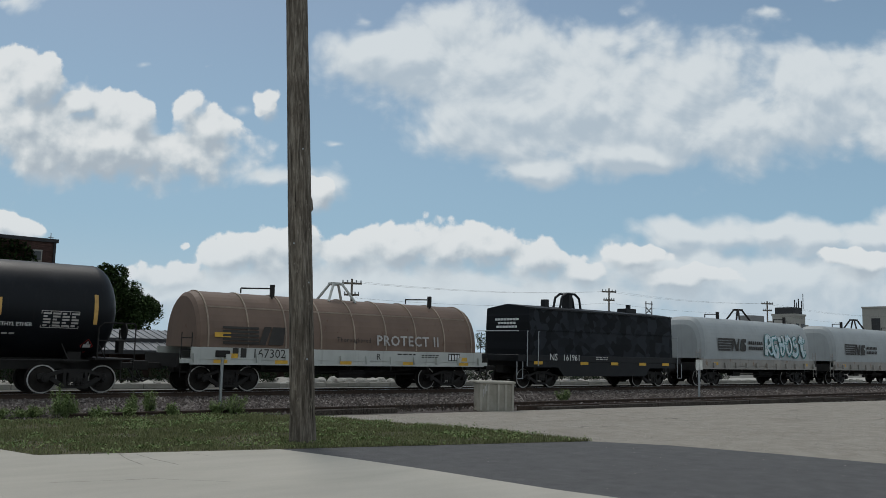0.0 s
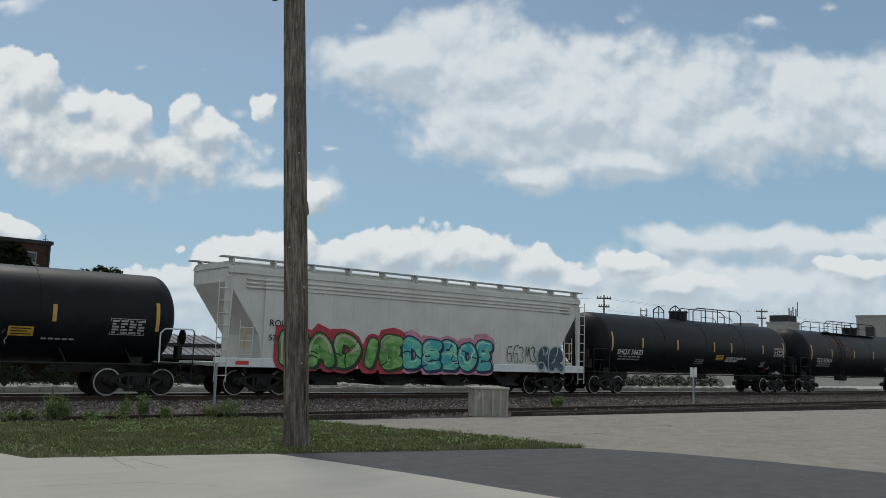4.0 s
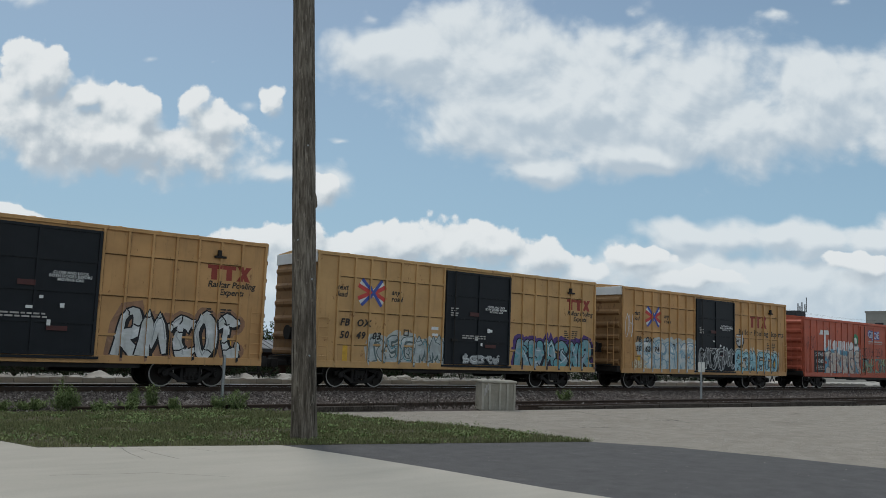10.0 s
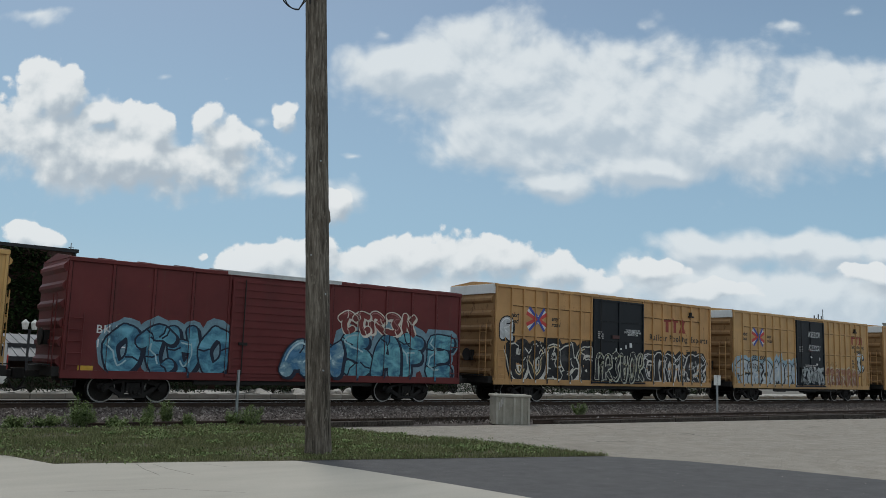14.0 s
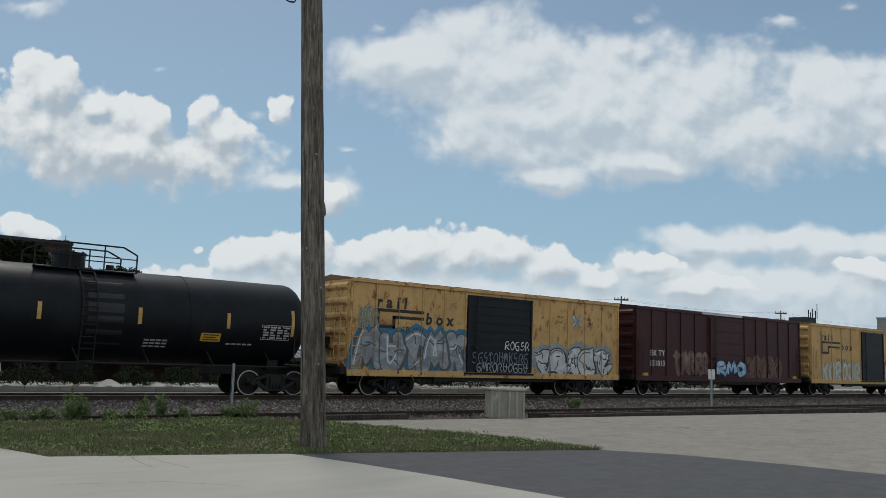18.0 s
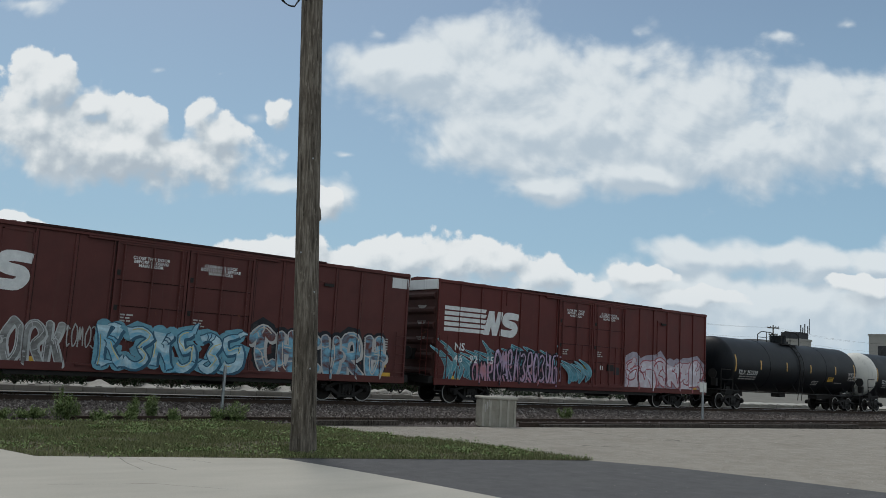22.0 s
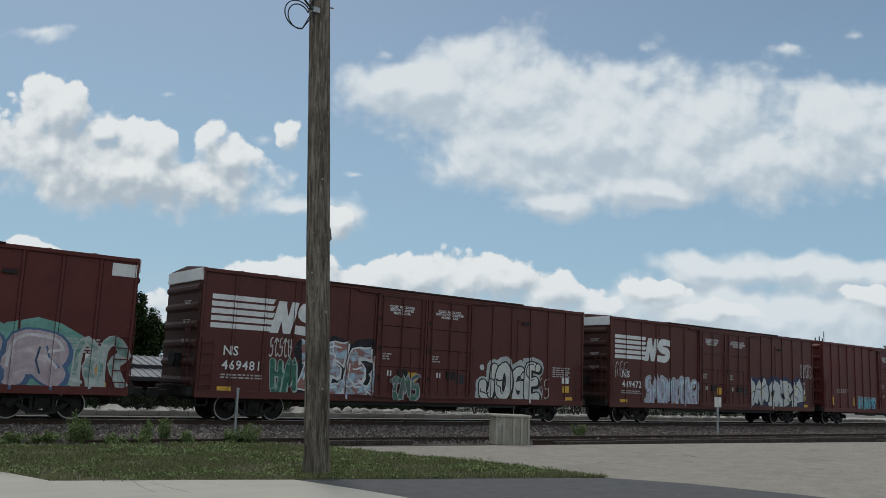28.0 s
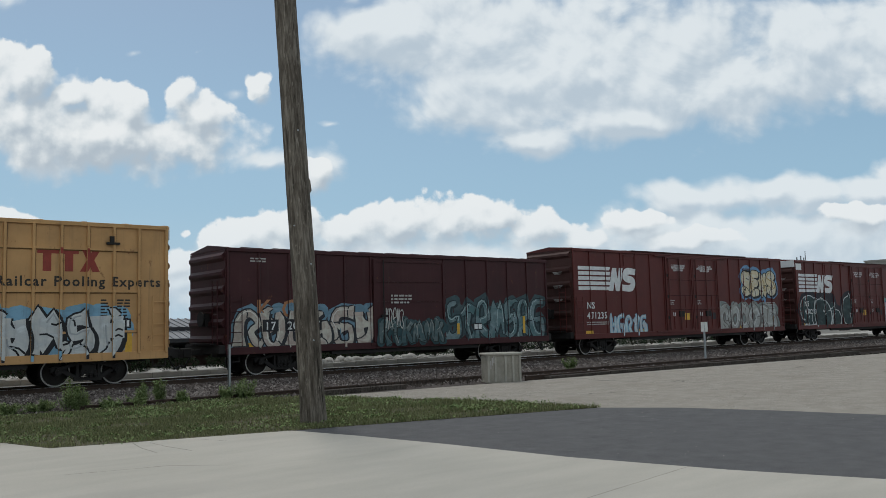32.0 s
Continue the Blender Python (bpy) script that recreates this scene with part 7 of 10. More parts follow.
def pooled_car(middle, mat, number, length=15.45, door=(-1.62, 2.02), long_mark=False, extra="clean", early=False, mark=None, plain_door=False):
    """early: the number starts in the first panel, else one panel later."""
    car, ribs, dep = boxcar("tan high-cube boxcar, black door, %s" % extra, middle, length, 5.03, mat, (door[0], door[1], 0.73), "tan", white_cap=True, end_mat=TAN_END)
    sliding_door(car, door[0], door[1], 0.98, 4.82, DOOR_BLACK, 4, "black-painted sliding door")
    dface = FACE - 0.145
    if not plain_door:
        words(car, "CLOSE AND LOCK\nBOTH DOORS BEFORE\nMOVING CAR", door[1] - 0.86, 3.40, 0.118, LETTER, face=dface, spread=0.003, align="CENTER", space=1.05, label="small white lettering")
    small_print(car, door[0] + 0.25, 3.25, 0.4, 4, LETTER_DIM, face=dface, seed=int(-middle) + 1)
    r = random.Random(int(-middle))
    patch(car, "stencil_panel", [rect(door[0] + 1.6 + 0.3 * k + r.uniform(-0.1, 0.1), 1.75 + r.uniform(0, 0.9), r.uniform(0.08, 0.2), r.uniform(0.08, 0.22)) for k in range(4)], LETTER, face=dface, label="white stencil marks on the door")
    small_print(car, door[0] + 0.9, 2.15, 1.3, 2, LETTER_DIM, face=dface, seed=int(-middle) + 2)
    patch(car, "faded_panel", [rect(door[0] + 2.2, 1.7, 0.6, 0.14), rect(door[0] + 1.3, 3.0, 0.5, 0.16)], ink((0.075, 0.022, 0.020)), face=dface, label="faded red stencil")
    ex = -5.22 if not early else -5.23
    crossed_rails_sign(car, ex - 0.02, 3.63, 1.24, 1.0, ribs, dep)
    words(car, "next\nload", ex - 1.62, 3.66, 0.29, DARK_LETTER, ribs, dep, slant=0.2, spread=0.008, label="dark italic lettering")
    words(car, "any\nroad", ex + 0.92, 3.62, 0.29, DARK_LETTER, ribs, dep, slant=0.2, spread=0.008, label="dark italic lettering")
    px = [-6.72, -5.98, -5.25, -4.52]
    marks = ((("FB", 0), ("OX", 1)), ((number[:2], 0), (number[2:4], 1), (number[4:], 2))) if early else ((("FB", 1), ("OX", 2)), ((number[:1], 0.55), (number[1:3], 1), (number[3:5], 2), (number[5:], 3)))
    for row, z in zip(marks, (2.33, 1.86)):
        for text, k in row:
            gx = px[int(k)] + (k % 1) * 0.73 + 0.08
            words(car, text, gx, z, 0.37, DARK_LETTER, ribs, dep, spread=0.012, slant=0.22, space=1.15, label="dark italic mark", lift=0.04)
    mx = mark or (3.75 if long_mark else 5.55)
    pool_mark(car, mx, 3.50 if long_mark else 3.62, 1.85 if long_mark else 1.6, 0.72 if long_mark else 0.5, ribs, dep)
    if long_mark:
        words(car, "Railcar Pooling Experts", 2.62, 3.06, 0.42, DARK_LETTER, ribs, dep, spread=0.010, space=1.2, label="dark lettering")
    else:
        words(car, "Railcar Pooling\nExperts", mx + 0.9, 3.38, 0.29, DARK_LETTER, ribs, dep, spread=0.008, slant=0.2, label="dark italic lettering", align="CENTER")
    part("roof_lug", boxes((5.85, 5.97, FACE - 0.12, FACE - 0.02, 4.42, 4.62), (5.75, 6.15, FACE - 0.12, FACE - 0.02, 4.36, 4.43)), STEEL_DARK, car)
    yellow_marks(car, (-6.45, 6.35), 1.0, ribs, dep, 0.22, 0.62)
    patch(car, "test_panel", [rect(6.2, 1.75, 0.34, 0.3)], ink(BLK), ribs, dep, label="black and white test stencil")
    patch(car, "test_panel", [rect(6.25, 1.8, 0.1, 0.2), rect(6.4, 1.8, 0.08, 0.2)], LETTER, ribs, dep, lift=0.011)
    small_print(car, 5.6, 2.6, 0.3, 6, DARK_LETTER, ribs, dep, seed=17)
    small_print(car, 6.1, 2.6, 0.4, 6, DARK_LETTER, ribs, dep, seed=19)
    patch(car, "weld_plate", [rect(-3.65, 2.05, 0.26, 0.05), rect(-3.65, 2.25, 0.26, 0.05), rect(-3.65, 2.05, 0.05, 0.25), rect(-3.44, 2.05, 0.05, 0.25)], DARK_LETTER, ribs, dep)
    patch(car, "stencil_panel", [rect(-2.25, 2.35, 0.36, 0.12), rect(-2.2, 2.1, 0.3, 0.1)], LETTER, ribs, dep, label="white stencil plate")
    return car, ribs, dep


def striped_car(middle, mat, number, length=18.55, caps=True, extra="graffiti below", corner=False, mark=(-8.9, 3.05, 4.35, 1.20), spaced=False):
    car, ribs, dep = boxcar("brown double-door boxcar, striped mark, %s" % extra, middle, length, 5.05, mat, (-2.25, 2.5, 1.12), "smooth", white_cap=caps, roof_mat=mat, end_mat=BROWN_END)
    part("eave_strip", boxes((-4.95, 5.35, FACE - 0.10, FACE + 0.3, 5.01, 5.085), bev=0.01), SHADE_GRIME[mat.name], car, "dark roof edge over the doors")
    for k, z in enumerate((2.6, 3.25, 3.9)):
        bm = bmesh.new()
        for q in range(3):
            box(bm, -length / 2 - 0.126, -length / 2 - 0.118, -0.95 + 0.06 * q, -0.35 - 0.05 * q, z + 0.05 - 0.05 * q, z + 0.075 - 0.05 * q)
        tagged(part("small_print", bm, LETTER_DIM, car), kind="stuff")
    plug_doors(car, -2.25, 2.5, 1.0, 4.86, mat)
    striped_mark(car, mark[0], mark[1], mark[2], mark[3], ribs, dep)
    words(car, "NS", -8.4, 2.2, 0.44, LETTER, ribs, dep, spread=0.008, space=1.1, label="white reporting mark", lift=0.04)
    for k, digits in enumerate((number[:2], number[2:4], number[4:]) if spaced else (number,)):
        words(car, digits, (-8.4, -7.56, -6.62)[k], 1.72, 0.44, LETTER, ribs, dep, spread=0.006, space=1.12, label="white car number", lift=0.04)
    small_print(car, -8.4, 1.52, 1.5, 2, LETTER_DIM, ribs, dep, seed=int(-middle))
    small_print(car, 7.3, 2.4, 1.1, 5, LETTER_DIM, ribs, dep, seed=int(-middle) + 3)
    yellow_marks(car, (-8.5, -4.6, 1.1, 4.4, 8.1), 1.0, ribs, dep, 0.5, 0.15)
    patch(car, "plate", [rect(7.95, 1.35, 0.42, 0.3)], PLATE_Y, ribs, dep, label="yellow stencil plate")
    patch(car, "test_panel", [rect(7.9, 1.75, 0.2, 0.25), rect(8.15, 1.75, 0.2, 0.25)], LETTER, ribs, dep, label="white test stencil")
    for a, b, z0, z1 in ((-5.55, -4.65, 4.28, 4.84), (5.1, 6.0, 2.6, 4.40)):
        part("side_hatch", boxes((a, a + 0.05, FACE - 0.03, FACE, z0, z1), (b - 0.05, b, FACE - 0.03, FACE, z0, z1), (a, b, FACE - 0.03, FACE, z1 - 0.05, z1)), mat, car)
    part("hatch_latch", boxes((5.35, 5.75, FACE - 0.09, FACE - 0.04, 4.2, 4.3)), STEEL_DARK, car)
    if corner:
        patch(car, "corner_patch", [rect(-9.22, 4.45, 0.75, 0.4)], WHITE, ribs, dep, label="white corner patch")
        patch(car, "corner_patch", [rect(8.45, 4.45, 0.75, 0.4)], WHITE, ribs, dep, label="white corner patch")
    return car, ribs, dep


def old_box(name, middle, length, mat, top=4.42, door=(-1.9, 1.75), door_mat=None, ribbed=7, roof=None, style="smooth", pitch=1.25):
    car, ribs, dep = boxcar(name, middle, length, top, mat, (door[0], door[1], pitch), style, roof_mat=roof or mat)
    sliding_door(car, door[0], door[1], 1.0, 4.18, door_mat or mat, ribbed, "", 0.08, 1)
    yellow_marks(car, (-7.2, 6.9), 1.0, ribs, dep, 0.45, 0.15)
    return car, ribs, dep


def roof_sheet(car, x0, x1, z, label):
    bm = bmesh.new()
    prism(bm, [(FACE - 0.075, z - 0.10), (FACE - 0.075, z + 0.035), (0, z + 0.215), (0, z + 0.17), (FACE - 0.05, z + 0.02), (FACE - 0.05, z - 0.10)], "x", x0, x1)
    part("roof_patch", bm, SILVER, car, label)


# coil cars
coil_car("pale grey coil car with a smooth domed hood", 61.6, 13.0, "grey")
c, bend = coil_car("pale grey coil car with pale graffiti on its hood", 46.75, 13.0, "grey")
piece = sprayed(c, 5, 0.4, 1.66, 4.7, 1.35, 5, [WHT, ICE], (0.03, 0.17, 0.17), face=0.0)
for ob_ in (piece, *piece.children):
    skin = bmesh.new()
    skin.from_mesh(ob_.data)
    bend(skin).to_mesh(ob_.data)
    skin.free()
coil_car("black coil car with a camouflage-patterned angular hood", 32.8, 12.0, "camo")
coil_car("rusty brown hooded coil car with pale grey side plates", 18.2, 13.6, "rust")

# tank cars
c, wrap, strip = tank_car("long black tank car with a railed platform and red-brown stains", 0.08, 18.95, 1.5, 2.55, "TILX 303454", (-5.45, 2.15), -0.05, -7.75, (-5.85, -2.7, 0.2, 3.15, 5.8), 4.75, 7.0, climb=-4.5)
for x, z, w, h, sd in ((-5.15, 3.25, 0.32, 0.34, 1), (-3.75, 3.05, 0.42, 0.62, 2)):
    r_ = random.Random(sd)
    blobs = []
    for _ in range(150):
        a, d = r_.random() * 6.28, math.sqrt(r_.random())
        bx, bz, s_ = x + w * d * math.cos(a), z + h * d * math.sin(a), r_.uniform(0.012, 0.055)
        blobs.append([(bx + s_ * math.cos(k) * r_.uniform(0.6, 1.2), bz + s_ * math.sin(k) * r_.uniform(0.6, 1.2)) for k in (0, 1.1, 2.2, 3.3, 4.4, 5.4)])
    bm = flats(blobs)
    for k, f in enumerate(bm.faces):
        for v in f.verts:
            v.co.y -= 0.0001 * k
    tagged(part("stain", wrap(bm), ink((0.15, 0.035, 0.025)), c, "flaking red-brown stain"), kind="stuff")
part("lettering", wrap(shifted(text_mesh("DIMETHYL ETHER", 0.15, 0.003), 5.55, 2.02)), LETTER, c, "small white lettering")
dia = part("hazard_diamond", wrap(flats([[(8.45, 1.25), (8.65, 1.47), (8.45, 1.69), (8.25, 1.47)]])), SIGN_RED, c, "small red and white hazard diamond")
part("diamond_heart", wrap(flats([rect(8.34, 1.42, 0.22, 0.1), [(8.4, 1.54), (8.5, 1.54), (8.45, 1.63)]]), 0.014), LETTER, dia)
c, wrap, strip = tank_car("long black tank car with a railed top platform", -20.1, 18.2, 1.5, 2.55, "SHQX 50633", (-2.0, 4.8), -0.58, -7.7, (-5.75, -2.75, 0.67, 2.4, 5.77), 1.34, 7.06, runs=((-2.1, -1.15), (0.05, 4.95)), panel_z=0.2)
part("lettering", wrap(shifted(text_mesh("LIQUEFIED PETROLEUM GAS\nNON-ODORIZED", 0.16, 0.003), 2.0, 1.92)), LETTER, c, "small white lettering")
dia = part("hazard_diamond", wrap(flats([[(6.93, 1.25), (7.13, 1.47), (6.93, 1.69), (6.73, 1.47)]])), LETTER, c, "small white and red hazard diamond")
part("diamond_heart", wrap(flats([[(6.93, 1.31), (7.07, 1.47), (6.93, 1.47), (6.79, 1.47)]]), 0.014), SIGN_RED, dia)
part("small_panel", wrap(flats([rect(5.85, 1.55, 0.5, 0.03), rect(5.85, 1.82, 0.5, 0.03), rect(5.85, 1.55, 0.03, 0.3), rect(6.32, 1.55, 0.03, 0.3), rect(5.95, 1.63, 0.12, 0.13), rect(6.12, 1.63, 0.12, 0.13)])), LETTER_DIM, c, "small white-framed stencil")
c, wrap, strip = tank_car("black tank car with bent white hand rails at its ends", -57.9, 15.4, 1.48, 2.50, "PGTX 500610", (-2.2, 1.05), 0.0, -6.1, (-3.92, -1.58, 0.93, 3.58), 2.7, 5.3, False, True)
tagged(part("scrawl", wrap(flats([[(1.2 + 0.22 * i, 1.55 + 0.1 * (i % 2)), (1.26 + 0.22 * i, 1.52), (1.4 + 0.22 * i, 1.85 + 0.12 * (i % 3)), (1.34 + 0.22 * i, 1.9)] for i in range(6)])), LETTER_DIM, c, "pale sprayed scrawl"), kind="stuff")
c, wrap, strip = tank_car("black tank car with thin pale sprayed scrawl on its side", -74.55, 15.0, 1.52, 2.55, "PGTX 400262", (-0.95, 0.95), 0.05, -6.45, (-4.2, -1.69, 0.84, 3.97), 2.85, 5.4, False, True)
part("scrawl", wrap(shifted(text_mesh("IWOZERO", 0.42, 0.0, 0.1, 2, 0.95), -3.4, 2.0)), LETTER_DIM, c, "thin pale sprayed words")
tagged(part("scrawl", wrap(flats([[(-3.2 + 0.28 * i, 1.55), (-3.16 + 0.28 * i, 1.55), (-3.05 + 0.28 * i, 1.9), (-3.11 + 0.28 * i, 1.9)] for i in range(7)])), LETTER_DIM, c), kind="stuff")
c, wrap, strip = tank_car("black tank car with a dirty white end and railed manway", -268.4, 16.2, 1.5, 2.52, "TCIX 258627", (-1.4, 1.7), -0.2, -6.4, (-4.11, -1.3, 1.69, 4.7), 4.13, 6.0, 1)
strip(0.1, 1.6, 3.9, 1.1, ink((0.020, 0.020, 0.021)), "spill_stain", "dull dried spill below the manway")
c, wrap, strip = tank_car("black tank car with a railed manway platform", -286.0, 15.9, 1.53, 2.56, "TILX 252330", (-0.9, 1.15), 0.1, -6.65, (-4.4, -1.53, 1.3, 4.45), 3.95, 6.2)

# covered hopper
c = hopper_car("pale grey covered hopper with bright graffiti below", -39.75, 18.7)
CARS.append((c, -39.75))
sprayed(c, 11, -6.9, 0.98, 5.5, 1.35, 5, [(0.07, 0.24, 0.04), (0.22, 0.42, 0.14)], (0.012, 0.04, 0.012), (0.5, 0.05, 0.08), face=FACE - 0.03, text="RADIE", inner=(0.6, 0.35, 0.4), weight=0.2)
sprayed(c, 12, -1.35, 0.98, 4.7, 1.25, 5, [(0.05, 0.36, 0.42), (0.16, 0.52, 0.36)], (0.012, 0.03, 0.07), (0.62, 0.28, 0.36), face=FACE - 0.03, text="DEBOE", inner=(0.45, 0.65, 0.55), weight=0.2)
sprayed(c, 13, 4.2, 1.4, 1.9, 0.75, 4, [(0.03, 0.05, 0.05)], BLK, face=FACE - 0.03, thin=True)
sprayed(c, 14, 6.3, 1.0, 1.5, 1.15, 2, [(0.035, 0.06, 0.075), (0.06, 0.09, 0.11)], (0.4, 0.44, 0.44), face=FACE - 0.03, soft=True, weight=0.24)
words(c, "ROIX", -7.4, 2.45, 0.34, DARK_LETTER, face=FACE - 0.03, spread=0.004, label="dark reporting mark")
words(c, "57639", -7.4, 1.95, 0.30, DARK_LETTER, face=FACE - 0.03, spread=0.004, label="dark car number")
patch(c, "plate", [rect(-8.6, 1.08, 0.5, 0.14)], SIGN_RED, face=FACE - 0.012)
strip_x = [(-8.35, 1.6), (8.3, 1.6)]
for x, z in strip_x:
    patch(c, "reflector", [rect(x, z, 0.10, 0.75)], STRIPE_Y, face=FACE + 0.02, label="yellow vertical strip")

# orange insulated boxcar
car, ribs, dep = boxcar("orange insulated boxcar with white lettering shapes and dense graffiti", -93.6, 19.15, 4.42, ORANGE, (-2.15, 1.66, 0.78), "smooth", roof_mat=ORANGE)
sliding_door(car, -2.15, 1.66, 1.0, 4.2, ORANGE, 3, "", 0.06, 2)
def blob(cx, cz, rx, rz, n=14):
    return [(cx + rx * math.cos(2 * math.pi * k / n), cz + rz * math.sin(2 * math.pi * k / n)) for k in range(n)]


brand = patch(car, "brand_mark", [[(-7.62, 3.42), (-7.45, 3.72), (-6.42, 3.72), (-6.35, 3.45)]], LETTER, ribs, dep, label="bold white rounded shapes of a brand's mark")
for pts in ([(-7.15, 2.42), (-6.82, 2.42), (-6.78, 3.46), (-7.1, 3.46)], [(-6.5, 2.44), (-6.2, 2.44), (-6.05, 3.14), (-6.5, 3.14)], blob(-5.62, 2.78, 0.30, 0.36), [(-5.2, 2.12), (-4.96, 2.12), (-4.92, 3.1), (-5.16, 3.1)], blob(-4.78, 2.8, 0.24, 0.32), [(-4.44, 2.46), (-4.2, 2.46), (-4.2, 3.1), (-4.44, 3.1)], blob(-3.86, 2.77, 0.26, 0.33), blob(-3.34, 2.76, 0.25, 0.33), [(-3.14, 2.44), (-2.98, 2.44), (-2.98, 3.06), (-3.14, 3.06)], blob(-2.62, 2.78, 0.30, 0.31), blob(-2.22, 2.52, 0.08, 0.08)):
    patch(brand, "shape", [pts], LETTER, ribs, dep)
patch(car, "emblem", [[(-2.75 + 0.42 * math.cos(a), 3.22 + 0.42 * math.sin(a)) for a in [k * 0.393 for k in range(16)]]], SIGN_GREEN, ribs, dep, label="round green emblem")
patch(car, "emblem_heart", [[(-2.75 + 0.2 * math.cos(a), 3.18 + 0.24 * math.sin(a)) for a in [k * 0.6 for k in range(10)]]], LETTER, ribs, dep, lift=0.011)
patch(car, "number_panel", [rect(-8.3, 1.05, 1.4, 1.35)], ink(BLK), ribs, dep, label="black number panel")
words(car, "SWAX", -8.15, 2.05, 0.36, LETTER, ribs, dep, lift=0.012, space=1.1)
words(car, "14040", -8.1, 1.62, 0.36, LETTER, ribs, dep, lift=0.012, space=1.1)
small_print(car, -8.1, 1.4, 1.0, 3, LETTER_DIM, ribs, dep, face=FACE - 0.008, seed=31)
sprayed(car, 21, -6.9, 0.83, 6.0, 1.65, 5, [(0.52, 0.50, 0.46), (0.46, 0.36, 0.30)], (0.14, 0.14, 0.16), (0.14, 0.34, 0.46), ribs, dep, inner=(0.62, 0.6, 0.55), weight=0.2)
sprayed(car, 22, -2.1, 0.98, 3.6, 1.2, 6, [(0.16, 0.26, 0.28), (0.30, 0.34, 0.2)], BLK, None, (), 0, FACE - 0.06, inner=BLK)
sprayed(car, 23, 1.9, 0.98, 4.0, 1.0, 6, [(0.20, 0.035, 0.04), (0.05, 0.14, 0.08)], BLK, GRY, ribs, dep)
sprayed(car, 24, 5.9, 0.98, 3.2, 1.2, 4, [GRY, WHT], (0.05, 0.12, 0.12), (0.6, 0.62, 0.6), ribs, dep, inner=(0.4, 0.09, 0.08))
sprayed(car, 25, 3.3, 2.55, 2.5, 1.3, 3, [LILAC], (0.4, 0.4, 0.5), None, ribs, dep)
sprayed(car, 26, 6.2, 2.6, 1.7, 0.95, 3, [(0.42, 0.32, 0.36)], (0.35, 0.25, 0.28), None, ribs, dep)
tagged_word(car, "GIJOE", -1.05, 3.45, 0.62, (0.45, 0.48, 0.6), NAVY, (0.07, 0.10, 0.42), face=FACE - 0.06)
patch(car, "bright_label", [rect(-1.0, 3.05, 2.1, 0.2)], LETTER_DIM, face=FACE - 0.06)
sprayed(car, 27, 8.0, 2.45, 1.35, 0.95, 3, [BLK], BLK, None, ribs, dep, soft=True)
sprayed(car, 28, -9.2, 2.4, 1.1, 0.9, 3, [(0.10, 0.03, 0.025)], (0.10, 0.03, 0.025), None, ribs, dep, thin=True)
sprayed(car, 29, 1.9, 2.5, 1.3, 0.9, 4, [(0.10, 0.03, 0.025)], BLK, None, ribs, dep, thin=True)
sprayed(car, 20, -2.0, 2.15, 3.2, 0.6, 6, [(0.03, 0.02, 0.02)], BLK, None, (), 0, FACE - 0.07, thin=True)
yellow_marks(car, (-3.3, 8.9), 1.2, ribs, dep, 0.28, 0.36)

# tan pool boxcars
car, ribs, dep = pooled_car(-113.05, TAN, "506294", long_mark=True, early=True, extra="pale blue graffiti below")
sprayed(car, 31, -6.2, 0.83, 4.7, 1.6, 4, [(0.40, 0.52, 0.56), (0.58, 0.60, 0.58)], (0.20, 0.32, 0.40), (0.52, 0.56, 0.54), ribs, dep, inner=(0.22, 0.40, 0.50), weight=0.24, soft=True)
sprayed(car, 32, -1.5, 1.05, 3.4, 1.2, 5, [BLK, DGY], (0.45, 0.48, 0.48), None, (), 0, FACE - 0.15, inner=WHT)
sprayed(car, 33, 2.2, 0.83, 4.5, 1.3, 5, [(0.20, 0.46, 0.54), (0.36, 0.56, 0.62)], (0.02, 0.05, 0.07), (0.62, 0.58, 0.50), ribs, dep, inner=(0.05, 0.14, 0.18), soft=True)
sprayed(car, 36, 2.35, 2.35, 0.62, 0.75, 1, [WHT], BLK, None, ribs, dep, soft=True, weight=0.26)
sprayed(car, 34, -7.5, 2.5, 0.65, 1.15, 2, [WHT], (0.55, 0.5, 0.42), None, ribs, dep, thin=True)
sprayed(car, 35, -6.9, 0.9, 1.2, 0.55, 3, [CREAM], (0.35, 0.2, 0.1), None, ribs, dep)

car, ribs, dep = pooled_car(-130.5, TAN_B, "504903", early=True, mark=5.75, extra="blue and violet graffiti below")
sprayed(car, 41, 2.45, 0.85, 5.0, 1.35, 5, [(0.33, 0.40, 0.46), (0.12, 0.33, 0.37)], (0.014, 0.012, 0.02), VIOLET, ribs, dep, inner=(0.55, 0.62, 0.66), soft=True, weight=0.21)
sprayed(car, 42, -5.2, 0.9, 4.2, 1.15, 5, [GRY, (0.45, 0.5, 0.5)], (0.10, 0.14, 0.14), (0.55, 0.58, 0.55), ribs, dep, inner=TEAL)
sprayed(car, 43, -0.7, 1.02, 2.1, 0.36, 4, [(0.45, 0.47, 0.47)], DGY, None, (), 0, FACE - 0.15)

